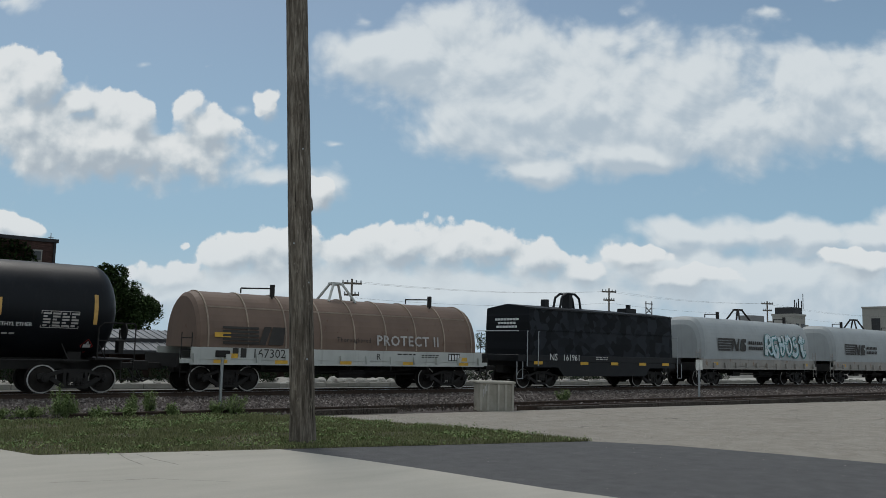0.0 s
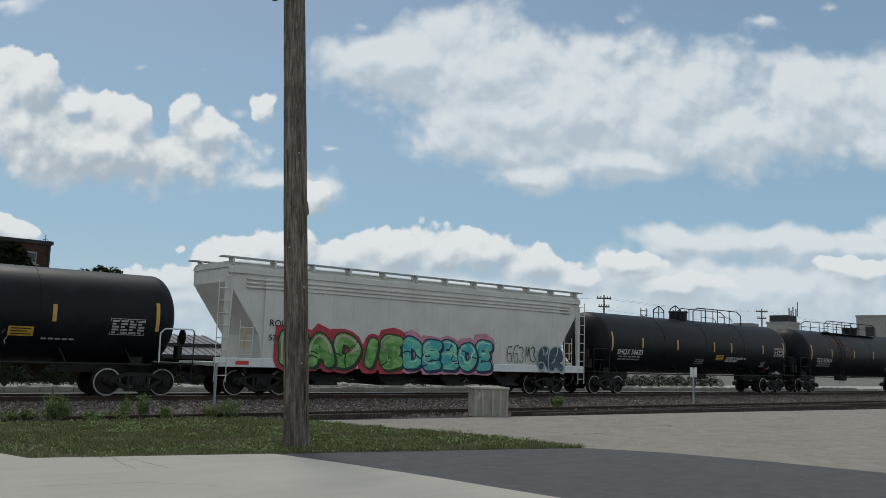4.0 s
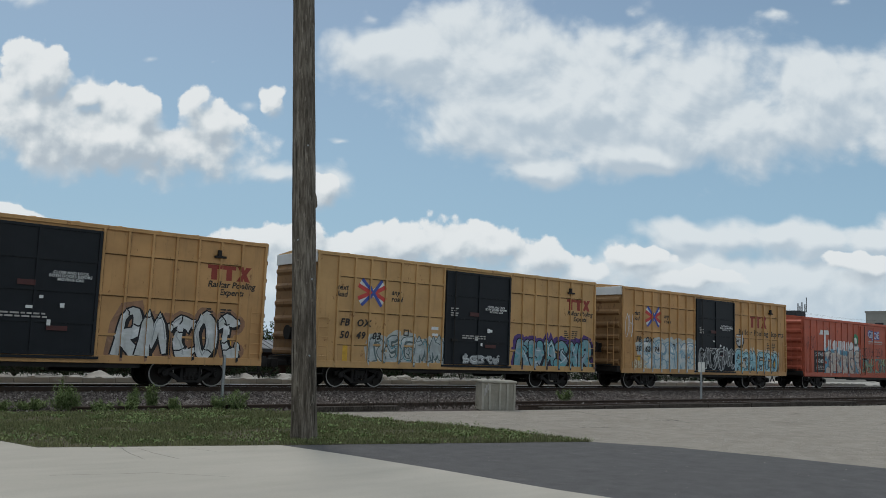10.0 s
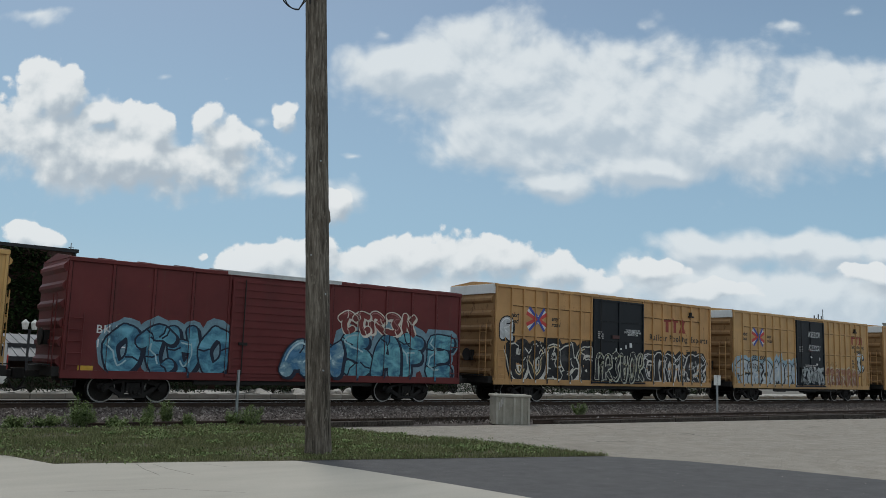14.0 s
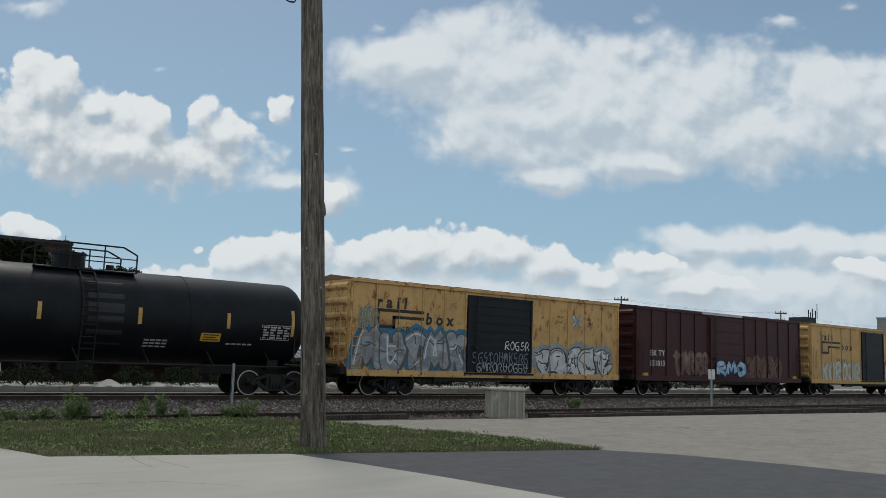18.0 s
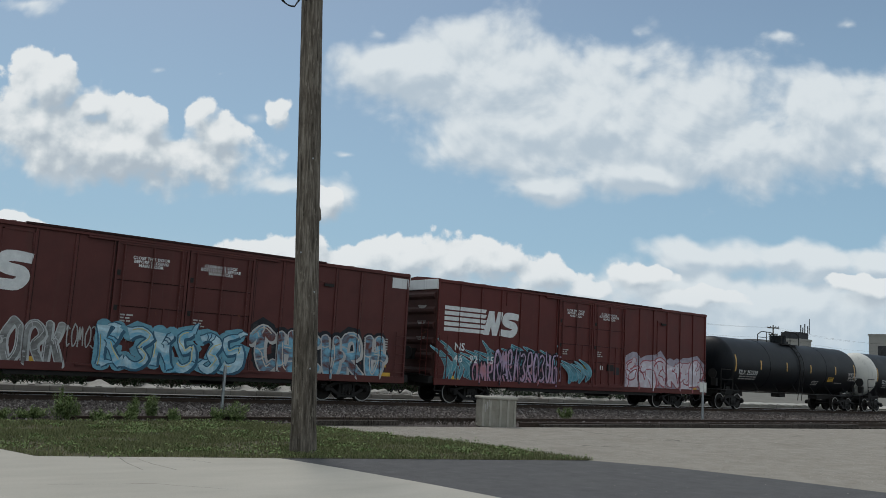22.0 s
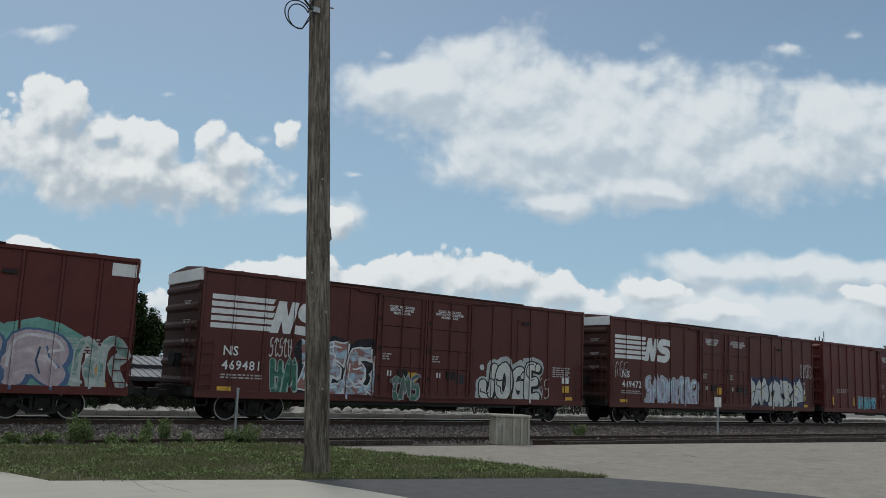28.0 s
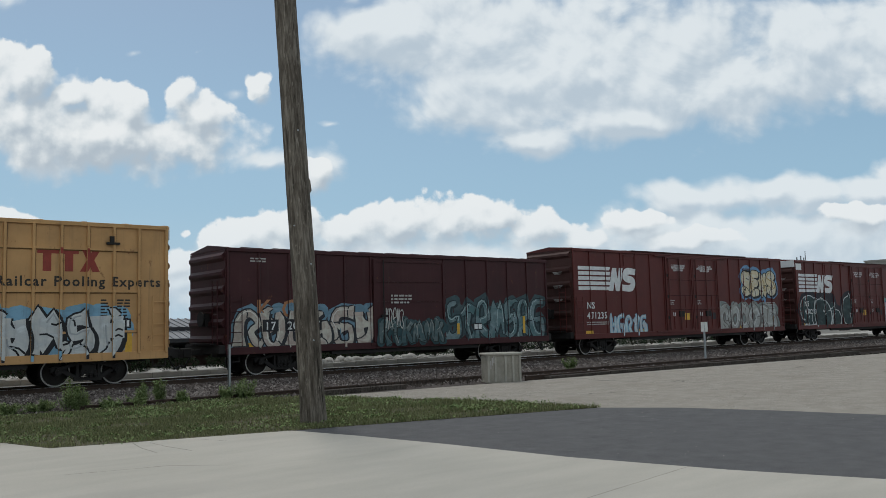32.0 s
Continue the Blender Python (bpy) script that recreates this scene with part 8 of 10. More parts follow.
car, ribs, dep = pooled_car(-148.0, TAN, "505426", early=True, extra="green and white graffiti below")
sprayed(car, 51, -4.7, 0.83, 3.4, 1.65, 4, [(0.56, 0.52, 0.44), (0.60, 0.57, 0.50)], (0.16, 0.13, 0.10), None, ribs, dep, soft=True, weight=0.24)
sprayed(car, 52, -5.1, 0.83, 2.5, 1.1, 4, [(0.012, 0.13, 0.06), (0.02, 0.18, 0.09)], (0.008, 0.03, 0.015), None, ribs, dep, FACE - 0.022, soft=True, weight=0.25, inner=(0.05, 0.22, 0.12))
sprayed(car, 53, 2.6, 0.83, 4.2, 1.6, 4, [(0.52, 0.54, 0.52), WHT], BLK, (0.36, 0.20, 0.12), ribs, dep, inner=GRY, soft=False)
sprayed(car, 54, -6.5, 0.9, 0.9, 0.5, 3, [BLK], BLK, None, ribs, dep, thin=True)
sprayed(car, 55, -5.9, 0.95, 0.8, 0.5, 3, [BLK], BLK, None, ribs, dep, thin=True)

car, ribs, dep = pooled_car(-165.6, TAN_B, "502250", mark=5.4, plain_door=True, door=(-1.3, 1.9), extra="white tags on its door")
sprayed(car, 61, -7.4, 0.83, 6.9, 1.5, 5, [(0.54, 0.57, 0.56), (0.40, 0.48, 0.54)], BLK, (0.36, 0.52, 0.62), ribs, dep, inner=(0.62, 0.64, 0.62), soft=True, weight=0.24)
tagged_word(car, "KESO!", -0.05, 3.85, 0.5, WHT, WHT, None, face=FACE - 0.15, slant=0.2, wob=0.03)
tagged_word(car, "KESO!", -0.05, 3.05, 0.5, WHT, WHT, None, face=FACE - 0.15, slant=0.2, wob=0.03)
sprayed(car, 62, -0.9, 1.05, 2.6, 1.0, 5, [BLK, GRY], GRY, None, (), 0, FACE - 0.15, inner=WHT)
sprayed(car, 63, 2.2, 0.9, 4.2, 1.15, 6, [RST, (0.38, 0.2, 0.12)], (0.30, 0.12, 0.08), CREAM, ribs, dep, inner=WHT)
sprayed(car, 64, 6.1, 1.9, 0.95, 1.2, 1, [WHT, ICE], BLK, None, ribs, dep)
tagged_word(car, "ONIKS", 2.3, 2.15, 0.42, (0.2, 0.12, 0.05), (0.2, 0.12, 0.05), None, ribs, dep, wob=0.02)

car, ribs, dep = pooled_car(-183.15, TAN, "505598", long_mark=True, extra="black and white graffiti below")
sprayed(car, 71, -6.8, 0.83, 5.3, 1.7, 4, [BLK, (0.025, 0.025, 0.028)], (0.60, 0.58, 0.52), (0.02, 0.02, 0.022), ribs, dep, inner=(0.62, 0.5, 0.3), soft=False, weight=0.2)
sprayed(car, 72, -1.55, 0.95, 3.5, 1.4, 5, [BLK, (0.03, 0.03, 0.033)], (0.5, 0.5, 0.42), None, (), 0, FACE - 0.15, inner=(0.6, 0.58, 0.35), soft=False)
sprayed(car, 73, 2.1, 0.83, 5.1, 1.55, 5, [BLK, (0.03, 0.03, 0.033)], (0.60, 0.58, 0.54), (0.02, 0.02, 0.022), ribs, dep, inner=WHT, soft=False, weight=0.18)
sprayed(car, 74, -7.35, 2.6, 0.62, 1.05, 1, [WHT], BLK, None, ribs, dep, soft=True, weight=0.26)

# older boxcars
car, ribs, dep = old_box("dark red boxcar with blue graffiti along its whole side", -200.45, 15.4, RED, roof=RED, door=(-2.4, 1.5), ribbed=12)
roof_sheet(car, -2.6, 1.9, 4.42, "unpainted galvanised roof sheet")
words(car, "BK TY", -6.75, 2.15, 0.36, LETTER, ribs, dep, spread=0.004, space=1.1, label="white reporting mark")
words(car, "150424", -6.75, 1.72, 0.36, LETTER, ribs, dep, spread=0.004, space=1.05, label="white car number")
sprayed(car, 81, -6.5, 0.83, 6.2, 1.75, 5, [(0.035, 0.13, 0.22), (0.12, 0.34, 0.44)], (0.008, 0.015, 0.035), (0.20, 0.33, 0.40), ribs, dep, inner=(0.36, 0.52, 0.56), soft=True, weight=0.19)
sprayed(car, 82, -0.5, 0.83, 2.5, 1.45, 2, [(0.22, 0.36, 0.42), (0.05, 0.16, 0.28)], (0.008, 0.015, 0.035), None, (), 0, FACE - 0.13, inner=ICE, text="AM", weight=0.2)
sprayed(car, 84, 2.1, 0.83, 5.2, 1.8, 4, [(0.035, 0.13, 0.22), (0.14, 0.38, 0.44)], (0.008, 0.015, 0.035), (0.20, 0.33, 0.40), ribs, dep, inner=(0.36, 0.52, 0.56), text="SAFE", soft=True, weight=0.2)
sprayed(car, 83, 1.8, 2.5, 3.6, 0.95, 4, [(0.20, 0.04, 0.036)], (0.62, 0.56, 0.48), None, ribs, dep)

car, ribs, dep = old_box("yellow boxcar with a black ribbed door and graffiti below", -217.6, 15.6, YELLOW_B, roof=RUST_ROOF, door=(-1.4, 1.7), door_mat=DOOR_BLACK, ribbed=9)
words(car, "rail", -6.6, 3.45, 0.62, DARK_LETTER, ribs, dep, slant=0.1, spread=0.025, space=1.7, label="dark lettering")
words(car, "box", -4.0, 2.9, 0.62, DARK_LETTER, ribs, dep, slant=0.1, spread=0.025, space=1.7, label="dark lettering")
patch(car, "line_emblem", [rect(-6.6, 3.26, 2.5, 0.12), rect(-6.6, 2.6, 0.16, 0.7), rect(-6.6, 2.6, 1.0, 0.12), rect(-5.72, 2.6, 0.14, 0.5), rect(-5.72, 2.98, 1.5, 0.12)], DARK_LETTER, ribs, dep, lift=0.01)
crossed_rails_sign(car, 5.3, 3.25, 0.7, 0.6, ribs, dep, False)
words(car, "next\nload", 3.75, 3.3, 0.24, DARK_LETTER, ribs, dep, slant=0.15)
words(car, "any\nroad", 6.15, 3.3, 0.24, DARK_LETTER, ribs, dep, slant=0.15)
words(car, "RB OX\n33483", -4.6, 2.1, 0.36, DARK_LETTER, ribs, dep, space=1.1, label="dark reporting mark and number")
patch(car, "graffiti_border", [rect(1.85, 0.86, 4.75, 1.42)], ink((0.22, 0.05, 0.035)), ribs, dep, lift=0.003, label="red-brown sprayed border behind letters")
sprayed(car, 91, 2.0, 0.84, 4.5, 1.4, 4, [(0.20, 0.38, 0.58), (0.34, 0.52, 0.66)], (0.62, 0.66, 0.68), None, ribs, dep, inner=(0.01, 0.012, 0.02), text="PHUT", soft=False, weight=0.2)
sprayed(car, 92, -6.6, 0.8, 5.0, 1.3, 5, [(0.50, 0.46, 0.36), (0.45, 0.5, 0.46)], (0.36, 0.30, 0.2), None, ribs, dep)
sprayed(car, 93, 6.45, 0.85, 1.0, 1.7, 1, [(0.36, 0.46, 0.5), WHT], BLK, (0.5, 0.55, 0.55), ribs, dep, inner=BLK)

car, ribs, dep = old_box("maroon boxcar with a small blue tag and worn brown graffiti", -234.45, 15.5, MAROON, roof=MAROON, door=(-1.6, 1.72), ribbed=5)
roof_sheet(car, -2.3, 1.5, 4.42, "bare galvanised roof sheet with tar streaks")
words(car, "BK TY", -6.6, 2.02, 0.40, LETTER, ribs, dep, spread=0.005, space=1.12, label="white reporting mark")
words(car, "151013", -6.65, 1.5, 0.40, LETTER, ribs, dep, spread=0.005, space=1.05, label="white car number")
sprayed(car, 101, -1.1, 1.05, 2.8, 0.85, 3, [SKY_B, (0.4, 0.52, 0.62)], NAVY, None, (), 0, FACE - 0.125)
sprayed(car, 102, 1.95, 0.95, 3.5, 1.2, 4, [(0.13, 0.06, 0.04)], (0.16, 0.09, 0.06), None, ribs, dep)
sprayed(car, 103, -4.7, 1.0, 3.0, 1.3, 4, [(0.10, 0.055, 0.045), (0.2, 0.13, 0.1)], (0.13, 0.08, 0.06), None, ribs, dep)

car, ribs, dep = old_box("rusty yellow boxcar with a black ribbed door and grey graffiti", -251.2, 15.4, YELLOW, roof=RUST_ROOF, door=(-1.95, 1.76), door_mat=DOOR_BLACK, ribbed=9)
words(car, "rail", -6.5, 3.4, 0.62, DARK_LETTER, ribs, dep, slant=0.1, spread=0.025, space=1.7, label="dark lettering")
words(car, "box", -4.1, 2.85, 0.62, DARK_LETTER, ribs, dep, slant=0.1, spread=0.025, space=1.7, label="dark lettering")
patch(car, "line_emblem", [rect(-6.5, 3.23, 2.3, 0.12), rect(-6.5, 2.6, 0.16, 0.7), rect(-6.5, 2.6, 0.9, 0.12), rect(-5.72, 2.6, 0.14, 0.5), rect(-5.72, 2.98, 1.5, 0.12)], DARK_LETTER, ribs, dep, lift=0.01)
words(car, "RB OX\n20139", -5.3, 2.45, 0.36, DARK_LETTER, ribs, dep, space=1.1, label="dark reporting mark and number")
crossed_rails_sign(car, 4.75, 3.42, 0.62, 0.56, ribs, dep, True)
words(car, "next\nload", 3.4, 3.5, 0.24, DARK_LETTER, ribs, dep, slant=0.15)
words(car, "any\nroad", 5.4, 3.5, 0.24, DARK_LETTER, ribs, dep, slant=0.15)
sprayed(car, 111, -7.4, 0.83, 5.4, 1.75, 4, [(0.20, 0.215, 0.23), (0.34, 0.36, 0.37)], (0.09, 0.10, 0.11), (0.05, 0.22, 0.36), ribs, dep, inner=WHT, weight=0.22)
sprayed(car, 112, 2.05, 0.83, 4.9, 1.3, 4, [(0.50, 0.51, 0.51), (0.62, 0.63, 0.62)], (0.05, 0.05, 0.055), GRY, ribs, dep, inner=(0.12, 0.13, 0.14), weight=0.22)
sprayed(car, 113, -1.7, 1.35, 3.2, 0.5, 9, [(0.16, 0.20, 0.26)], BLK, None, (), 0, FACE - 0.125, thin=True)
sprayed(car, 115, -1.5, 1.0, 3.0, 0.4, 8, [GRY], BLK, None, (), 0, FACE - 0.125, thin=True)
sprayed(car, 116, 0.1, 1.95, 1.5, 0.4, 4, [WHT], BLK, None, (), 0, FACE - 0.125, thin=True)
sprayed(car, 114, -7.3, 2.6, 0.9, 0.8, 3, [(0.3, 0.28, 0.2)], (0.3, 0.28, 0.2), None, ribs, dep)

# brown double-door boxcars
car, ribs, dep = striped_car(-305.3, BROWN_B, "469215", 18.75, mark=(-8.98, 2.93, 4.3, 1.10), spaced=True, extra="pink and teal graffiti below")
plumes(car, 120, -9.2, 0.88, 2.7, 2.0, 13, [(0.025, 0.11, 0.15), (0.08, 0.27, 0.33)], (0.30, 0.48, 0.52), ribs, dep)
plumes(car, 124, -6.7, 1.25, 5.3, 1.8, 20, [(0.025, 0.11, 0.15), (0.07, 0.25, 0.32)], (0.24, 0.44, 0.50), ribs, dep)
plumes(car, 125, -1.9, 0.98, 1.5, 1.4, 9, [(0.025, 0.11, 0.15), (0.08, 0.27, 0.33)], (0.26, 0.44, 0.50), (), 0, FACE - 0.13)
sprayed(car, 122, -7.4, 0.83, 5.6, 0.95, 11, [(0.46, 0.19, 0.21), (0.42, 0.25, 0.36)], (0.012, 0.01, 0.02), (0.018, 0.015, 0.025), ribs, dep, FACE - 0.024, inner=(0.40, 0.28, 0.36), soft=False, weight=0.13)
sprayed(car, 121, -6.2, 1.0, 4.3, 1.35, 9, [(0.46, 0.27, 0.36), (0.42, 0.32, 0.46)], (0.012, 0.01, 0.02), (0.018, 0.015, 0.025), ribs, dep, FACE - 0.040, inner=(0.45, 0.36, 0.44), soft=False, weight=0.11)
sprayed(car, 123, 2.65, 0.83, 6.5, 1.6, 5, [(0.56, 0.46, 0.50), (0.60, 0.56, 0.60)], (0.34, 0.10, 0.12), (0.40, 0.36, 0.42), ribs, dep, inner=(0.28, 0.05, 0.07), weight=0.23)

car, ribs, dep = striped_car(-325.45, BROWN, "470248", corner=True, extra="blue and white graffiti below")
sprayed(car, 131, -6.5, 0.83, 3.0, 1.4, 4, [(0.12, 0.115, 0.11), (0.26, 0.26, 0.25)], (0.45, 0.46, 0.45), None, ribs, dep, inner=(0.5, 0.5, 0.5))
sprayed(car, 134, -3.55, 1.45, 1.0, 0.7, 4, [(0.34, 0.34, 0.33)], GRY, None, ribs, dep, thin=True)
sprayed(car, 132, -2.6, 0.84, 4.9, 1.4, 5, [(0.14, 0.40, 0.55), (0.40, 0.56, 0.62)], (0.03, 0.10, 0.16), (0.16, 0.38, 0.48), (), 0, FACE - 0.13, inner=(0.6, 0.52, 0.2), soft=False)
sprayed(car, 133, 2.6, 0.83, 5.6, 1.7, 5, [(0.13, 0.05, 0.045), (0.16, 0.36, 0.48)], (0.45, 0.44, 0.42), (0.012, 0.014, 0.02), ribs, dep, inner=(0.55, 0.50, 0.42), soft=True)

car, ribs, dep = striped_car(-346.0, BROWN, "469657", extra="white above grey graffiti")
sprayed(car, 143, 2.95, 3.05, 3.55, 1.5, 4, [(0.60, 0.62, 0.62), (0.52, 0.55, 0.56)], BLK, (0.10, 0.30, 0.32), ribs, dep, inner=GRY, text="SEN8", soft=True, weight=0.21)
sprayed(car, 144, 6.5, 2.85, 2.6, 1.5, 5, [(0.10, 0.045, 0.04), (0.07, 0.11, 0.10)], (0.24, 0.40, 0.37), None, ribs, dep, inner=(0.4, 0.5, 0.48), text="JRUID", soft=True, weight=0.13)
sprayed(car, 141, 2.95, 0.83, 6.2, 1.9, 5, [(0.26, 0.30, 0.31), (0.44, 0.48, 0.49)], (0.17, 0.20, 0.21), None, ribs, dep, inner=(0.56, 0.58, 0.58), soft=False, weight=0.2)
sprayed(car, 142, -6.6, 0.83, 5.2, 1.15, 2, [(0.52, 0.52, 0.50), (0.46, 0.40, 0.36)], (0.30, 0.28, 0.26), (0.05, 0.045, 0.09), ribs, dep, inner=(0.5, 0.2, 0.08), soft=True, weight=0.15)
sprayed(car, 145, -5.6, 1.2, 3.6, 1.25, 3, [(0.45, 0.28, 0.16)], (0.45, 0.40, 0.34), None, ribs, dep, thin=True)

car, ribs, dep = boxcar("dark red-brown boxcar with a blue sprayed word and faded marks", -366.0, 18.45, 5.05, BROWN_B, (-2.1, 2.7, 1.0), "smooth", roof_mat=BROWN_B)
plug_doors(car, -2.1, 2.7, 1.0, 4.86, BROWN_B)
tagged_word(car, "HAPS", -4.85, 0.98, 0.98, (0.12, 0.40, 0.50), (0.01, 0.03, 0.07), (0.4, 0.5, 0.5), ribs, dep, space=0.98, wob=0.02)
sprayed(car, 151, 2.6, 0.83, 3.6, 1.35, 4, [(0.40, 0.46, 0.50), (0.54, 0.57, 0.60)], BLK, None, ribs, dep, inner=WHT)
patch(car, "worn_emblem", [[(6.3 + 0.55 * math.cos(a) * k, 2.9 + 0.62 * math.sin(a) * k) for k, a in ((1, 0.3 + 0.45 * i), (1, 0.62 + 0.45 * i), (0.62, 0.6 + 0.45 * i))] for i in range(5)], LETTER_DIM, ribs, dep, label="worn pale emblem")
small_print(car, 5.3, 2.5, 1.9, 3, LETTER_DIM, ribs, dep, h=0.13, seed=61)
small_print(car, 5.6, 4.1, 1.7, 1, LETTER_DIM, ribs, dep, h=0.22, seed=62)
words(car, "223307", -7.6, 1.95, 0.38, LETTER_DIM, ribs, dep, space=1.3, label="worn pale car number")
yellow_marks(car, (-8.2,), 1.2, ribs, dep, 0.24, 0.5)
for (a, b), (c_, d_) in zip(ribs, ribs[1:]):
    if 0.5 < c_ - b < 1.3:
        for z in (2.35, 2.62, 2.9, 3.6):
            part("panel_bead", boxes((b + 0.1, c_ - 0.1, FACE - 0.02, FACE + 0.005, z - 0.02, z + 0.02)), BROWN_B, car)
patch(car, "reflector", [rect(8.0, 1.4, 0.14, 0.9), rect(-5.5, 1.2, 0.14, 0.5)], PLATE_Y, ribs, dep, label="yellow vertical plate")

car, ribs, dep = striped_car(-385.7, BROWN, "469472", extra="white graffiti below")
sprayed(car, 161, 1.7, 0.83, 6.2, 1.65, 4, [(0.58, 0.60, 0.58), (0.46, 0.50, 0.52)], BLK, (0.025, 0.04, 0.12), ribs, dep, inner=(0.6, 0.56, 0.34), soft=False, weight=0.21)
sprayed(car, 162, -6.6, 0.85, 4.7, 1.4, 7, [LILAC, ICE], (0.25, 0.25, 0.33), (0.48, 0.50, 0.52), ribs, dep)
sprayed(car, 163, 7.8, 2.7, 1.35, 0.85, 4, [(0.45, 0.42, 0.41)], (0.45, 0.42, 0.41), None, ribs, dep, thin=True)
sprayed(car, 164, -8.9, 2.15, 0.9, 0.8, 3, [(0.45, 0.42, 0.41)], (0.40, 0.36, 0.36), None, ribs, dep, thin=True)

car, ribs, dep = striped_car(-406.1, BROWN, "469481", extra="blue and cream graffiti below")
sprayed(car, 172, -6.6, 0.85, 1.0, 1.3, 2, [(0.02, 0.10, 0.075), (0.05, 0.16, 0.11)], (0.30, 0.40, 0.36), None, ribs, dep)
sprayed(car, 171, -5.7, 0.83, 4.4, 1.9, 4, [(0.36, 0.54, 0.66), (0.26, 0.12, 0.10)], (0.60, 0.62, 0.62), (0.012, 0.012, 0.016), ribs, dep, inner=(0.62, 0.64, 0.64), text="TEEK", soft=False, weight=0.21)
sprayed(car, 173, 3.0, 0.83, 3.5, 1.7, 4, [(0.62, 0.62, 0.56), (0.55, 0.57, 0.55)], BLK, (0.50, 0.53, 0.52), ribs, dep, inner=BLK, text="JOGE", soft=True, weight=0.21)
sprayed(car, 174, -6.7, 2.2, 0.9, 0.7, 4, [(0.5, 0.48, 0.46)], (0.5, 0.48, 0.46), None, ribs, dep, thin=True)
sprayed(car, 176, 6.4, 1.0, 0.7, 0.9, 2, [(0.5, 0.48, 0.46)], (0.5, 0.48, 0.46), None, ribs, dep, thin=True)
sprayed(car, 175, -1.6, 0.8, 1.4, 1.0, 3, [(0.05, 0.16, 0.10), DGY], GRY, None, (), 0, FACE - 0.13)

car, ribs, dep = striped_car(-426.8, BROWN_B, "470213", corner=True, extra="dark teal graffiti below")
sprayed(car, 181, -8.6, 0.83, 6.9, 2.0, 4, [(0.008, 0.02, 0.022), (0.02, 0.05, 0.05)], (0.55, 0.58, 0.57), (0.012, 0.012, 0.02), ribs, dep, inner=(0.010, 0.03, 0.03), text="SOLO", weight=0.24)
sprayed(car, 182, 2.2, 0.83, 5.2, 1.75, 3, [(0.42, 0.33, 0.36), (0.48, 0.40, 0.42)], (0.07, 0.13, 0.24), (0.18, 0.40, 0.34), ribs, dep, inner=(0.58, 0.55, 0.56), text="QER", soft=True, weight=0.22)
sprayed(car, 183, 7.5, 0.85, 1.6, 1.7, 2, [(0.10, 0.24, 0.20), (0.4, 0.44, 0.42)], (0.4, 0.44, 0.42), None, ribs, dep)

car, ribs, dep = striped_car(-447.0, BROWN_B, "471235", caps=False, extra="cream tag above grey graffiti")
sprayed(car, 193, 4.9, 2.75, 3.6, 1.55, 4, [(0.62, 0.60, 0.50), (0.58, 0.50, 0.32)], BLK, (0.16, 0.34, 0.55), ribs, dep, inner=(0.4, 0.25, 0.08), text="SEWS", soft=True, weight=0.24)
sprayed(car, 191, 2.5, 0.83, 6.0, 1.5, 5, [(0.30, 0.30, 0.27), (0.38, 0.39, 0.37)], (0.14, 0.12, 0.11), (0.24, 0.29, 0.27), ribs, dep, inner=(0.55, 0.56, 0.54), soft=False, weight=0.2)
sprayed(car, 192, -6.8, 0.75, 2.9, 1.15, 4, [(0.5, 0.52, 0.54), ICE], (0.18, 0.36, 0.48), None, ribs, dep)

car, ribs, dep = old_box("maroon boxcar with dense teal and white graffiti along its lower half", -465.85, 15.6, MAROON, door=(-1.8, 1.72), ribbed=4, roof=MAROON)
words(car, "K C S", -6.7, 1.98, 0.95, ink((0.36, 0.16, 0.07)), ribs, dep, spread=0.01, space=1.1, label="large faded orange letters")
for k, two in enumerate(("17", "20", "27")):
    patch(car, "number_plate", [rect(-6.45 + 0.88 * k, 1.52, 0.62, 0.42)], ink(BLK), ribs, dep, lift=0.030, label="black number plate")
    words(car, two, -6.37 + 0.88 * k, 1.58, 0.40, LETTER, ribs, dep, spread=0.006, space=1.15, lift=0.038, label="white car number")
small_print(car, -6.9, 4.05, 0.6, 2, LETTER_DIM, ribs, dep, seed=88)
small_print(car, -1.0, 2.75, 1.0, 3, LETTER_DIM, ribs, dep, face=FACE - 0.125, h=0.07, seed=89)
sprayed(car, 201, -7.5, 0.83, 5.8, 1.5, 5, [(0.56, 0.54, 0.46), (0.40, 0.33, 0.28)], (0.02, 0.02, 0.025), (0.16, 0.28, 0.36), ribs, dep, inner=(0.62, 0.60, 0.54), soft=False, weight=0.15)
sprayed(car, 202, -1.6, 0.84, 3.2, 1.0, 5, [(0.05, 0.10, 0.11), (0.10, 0.14, 0.14)], (0.012, 0.02, 0.02), (0.03, 0.075, 0.085), (), 0, FACE - 0.125, inner=(0.30, 0.32, 0.30))
sprayed(car, 204, -1.3, 1.5, 0.9, 0.8, 4, [(0.45, 0.45, 0.42)], BLK, None, (), 0, FACE - 0.13, thin=True)
sprayed(car, 203, 1.0, 0.83, 6.5, 1.75, 6, [(0.07, 0.15, 0.16), (0.15, 0.22, 0.23)], (0.012, 0.025, 0.03), (0.05, 0.09, 0.10), ribs, dep, inner=(0.34, 0.44, 0.44), soft=False, weight=0.15)
patch(car, "reflector", [rect(6.2, 1.15, 0.14, 0.75), rect(2.4, 1.2, 0.14, 0.45), rect(-4.4, 1.2, 0.14, 0.5)], PLATE_Y, ribs, dep, lift=0.03, label="yellow vertical plate")
patch(car, "test_panel", [rect(3.3, 1.35, 0.5, 0.3)], ink(BLK), ribs, dep, lift=0.03, label="black and white test stencil")
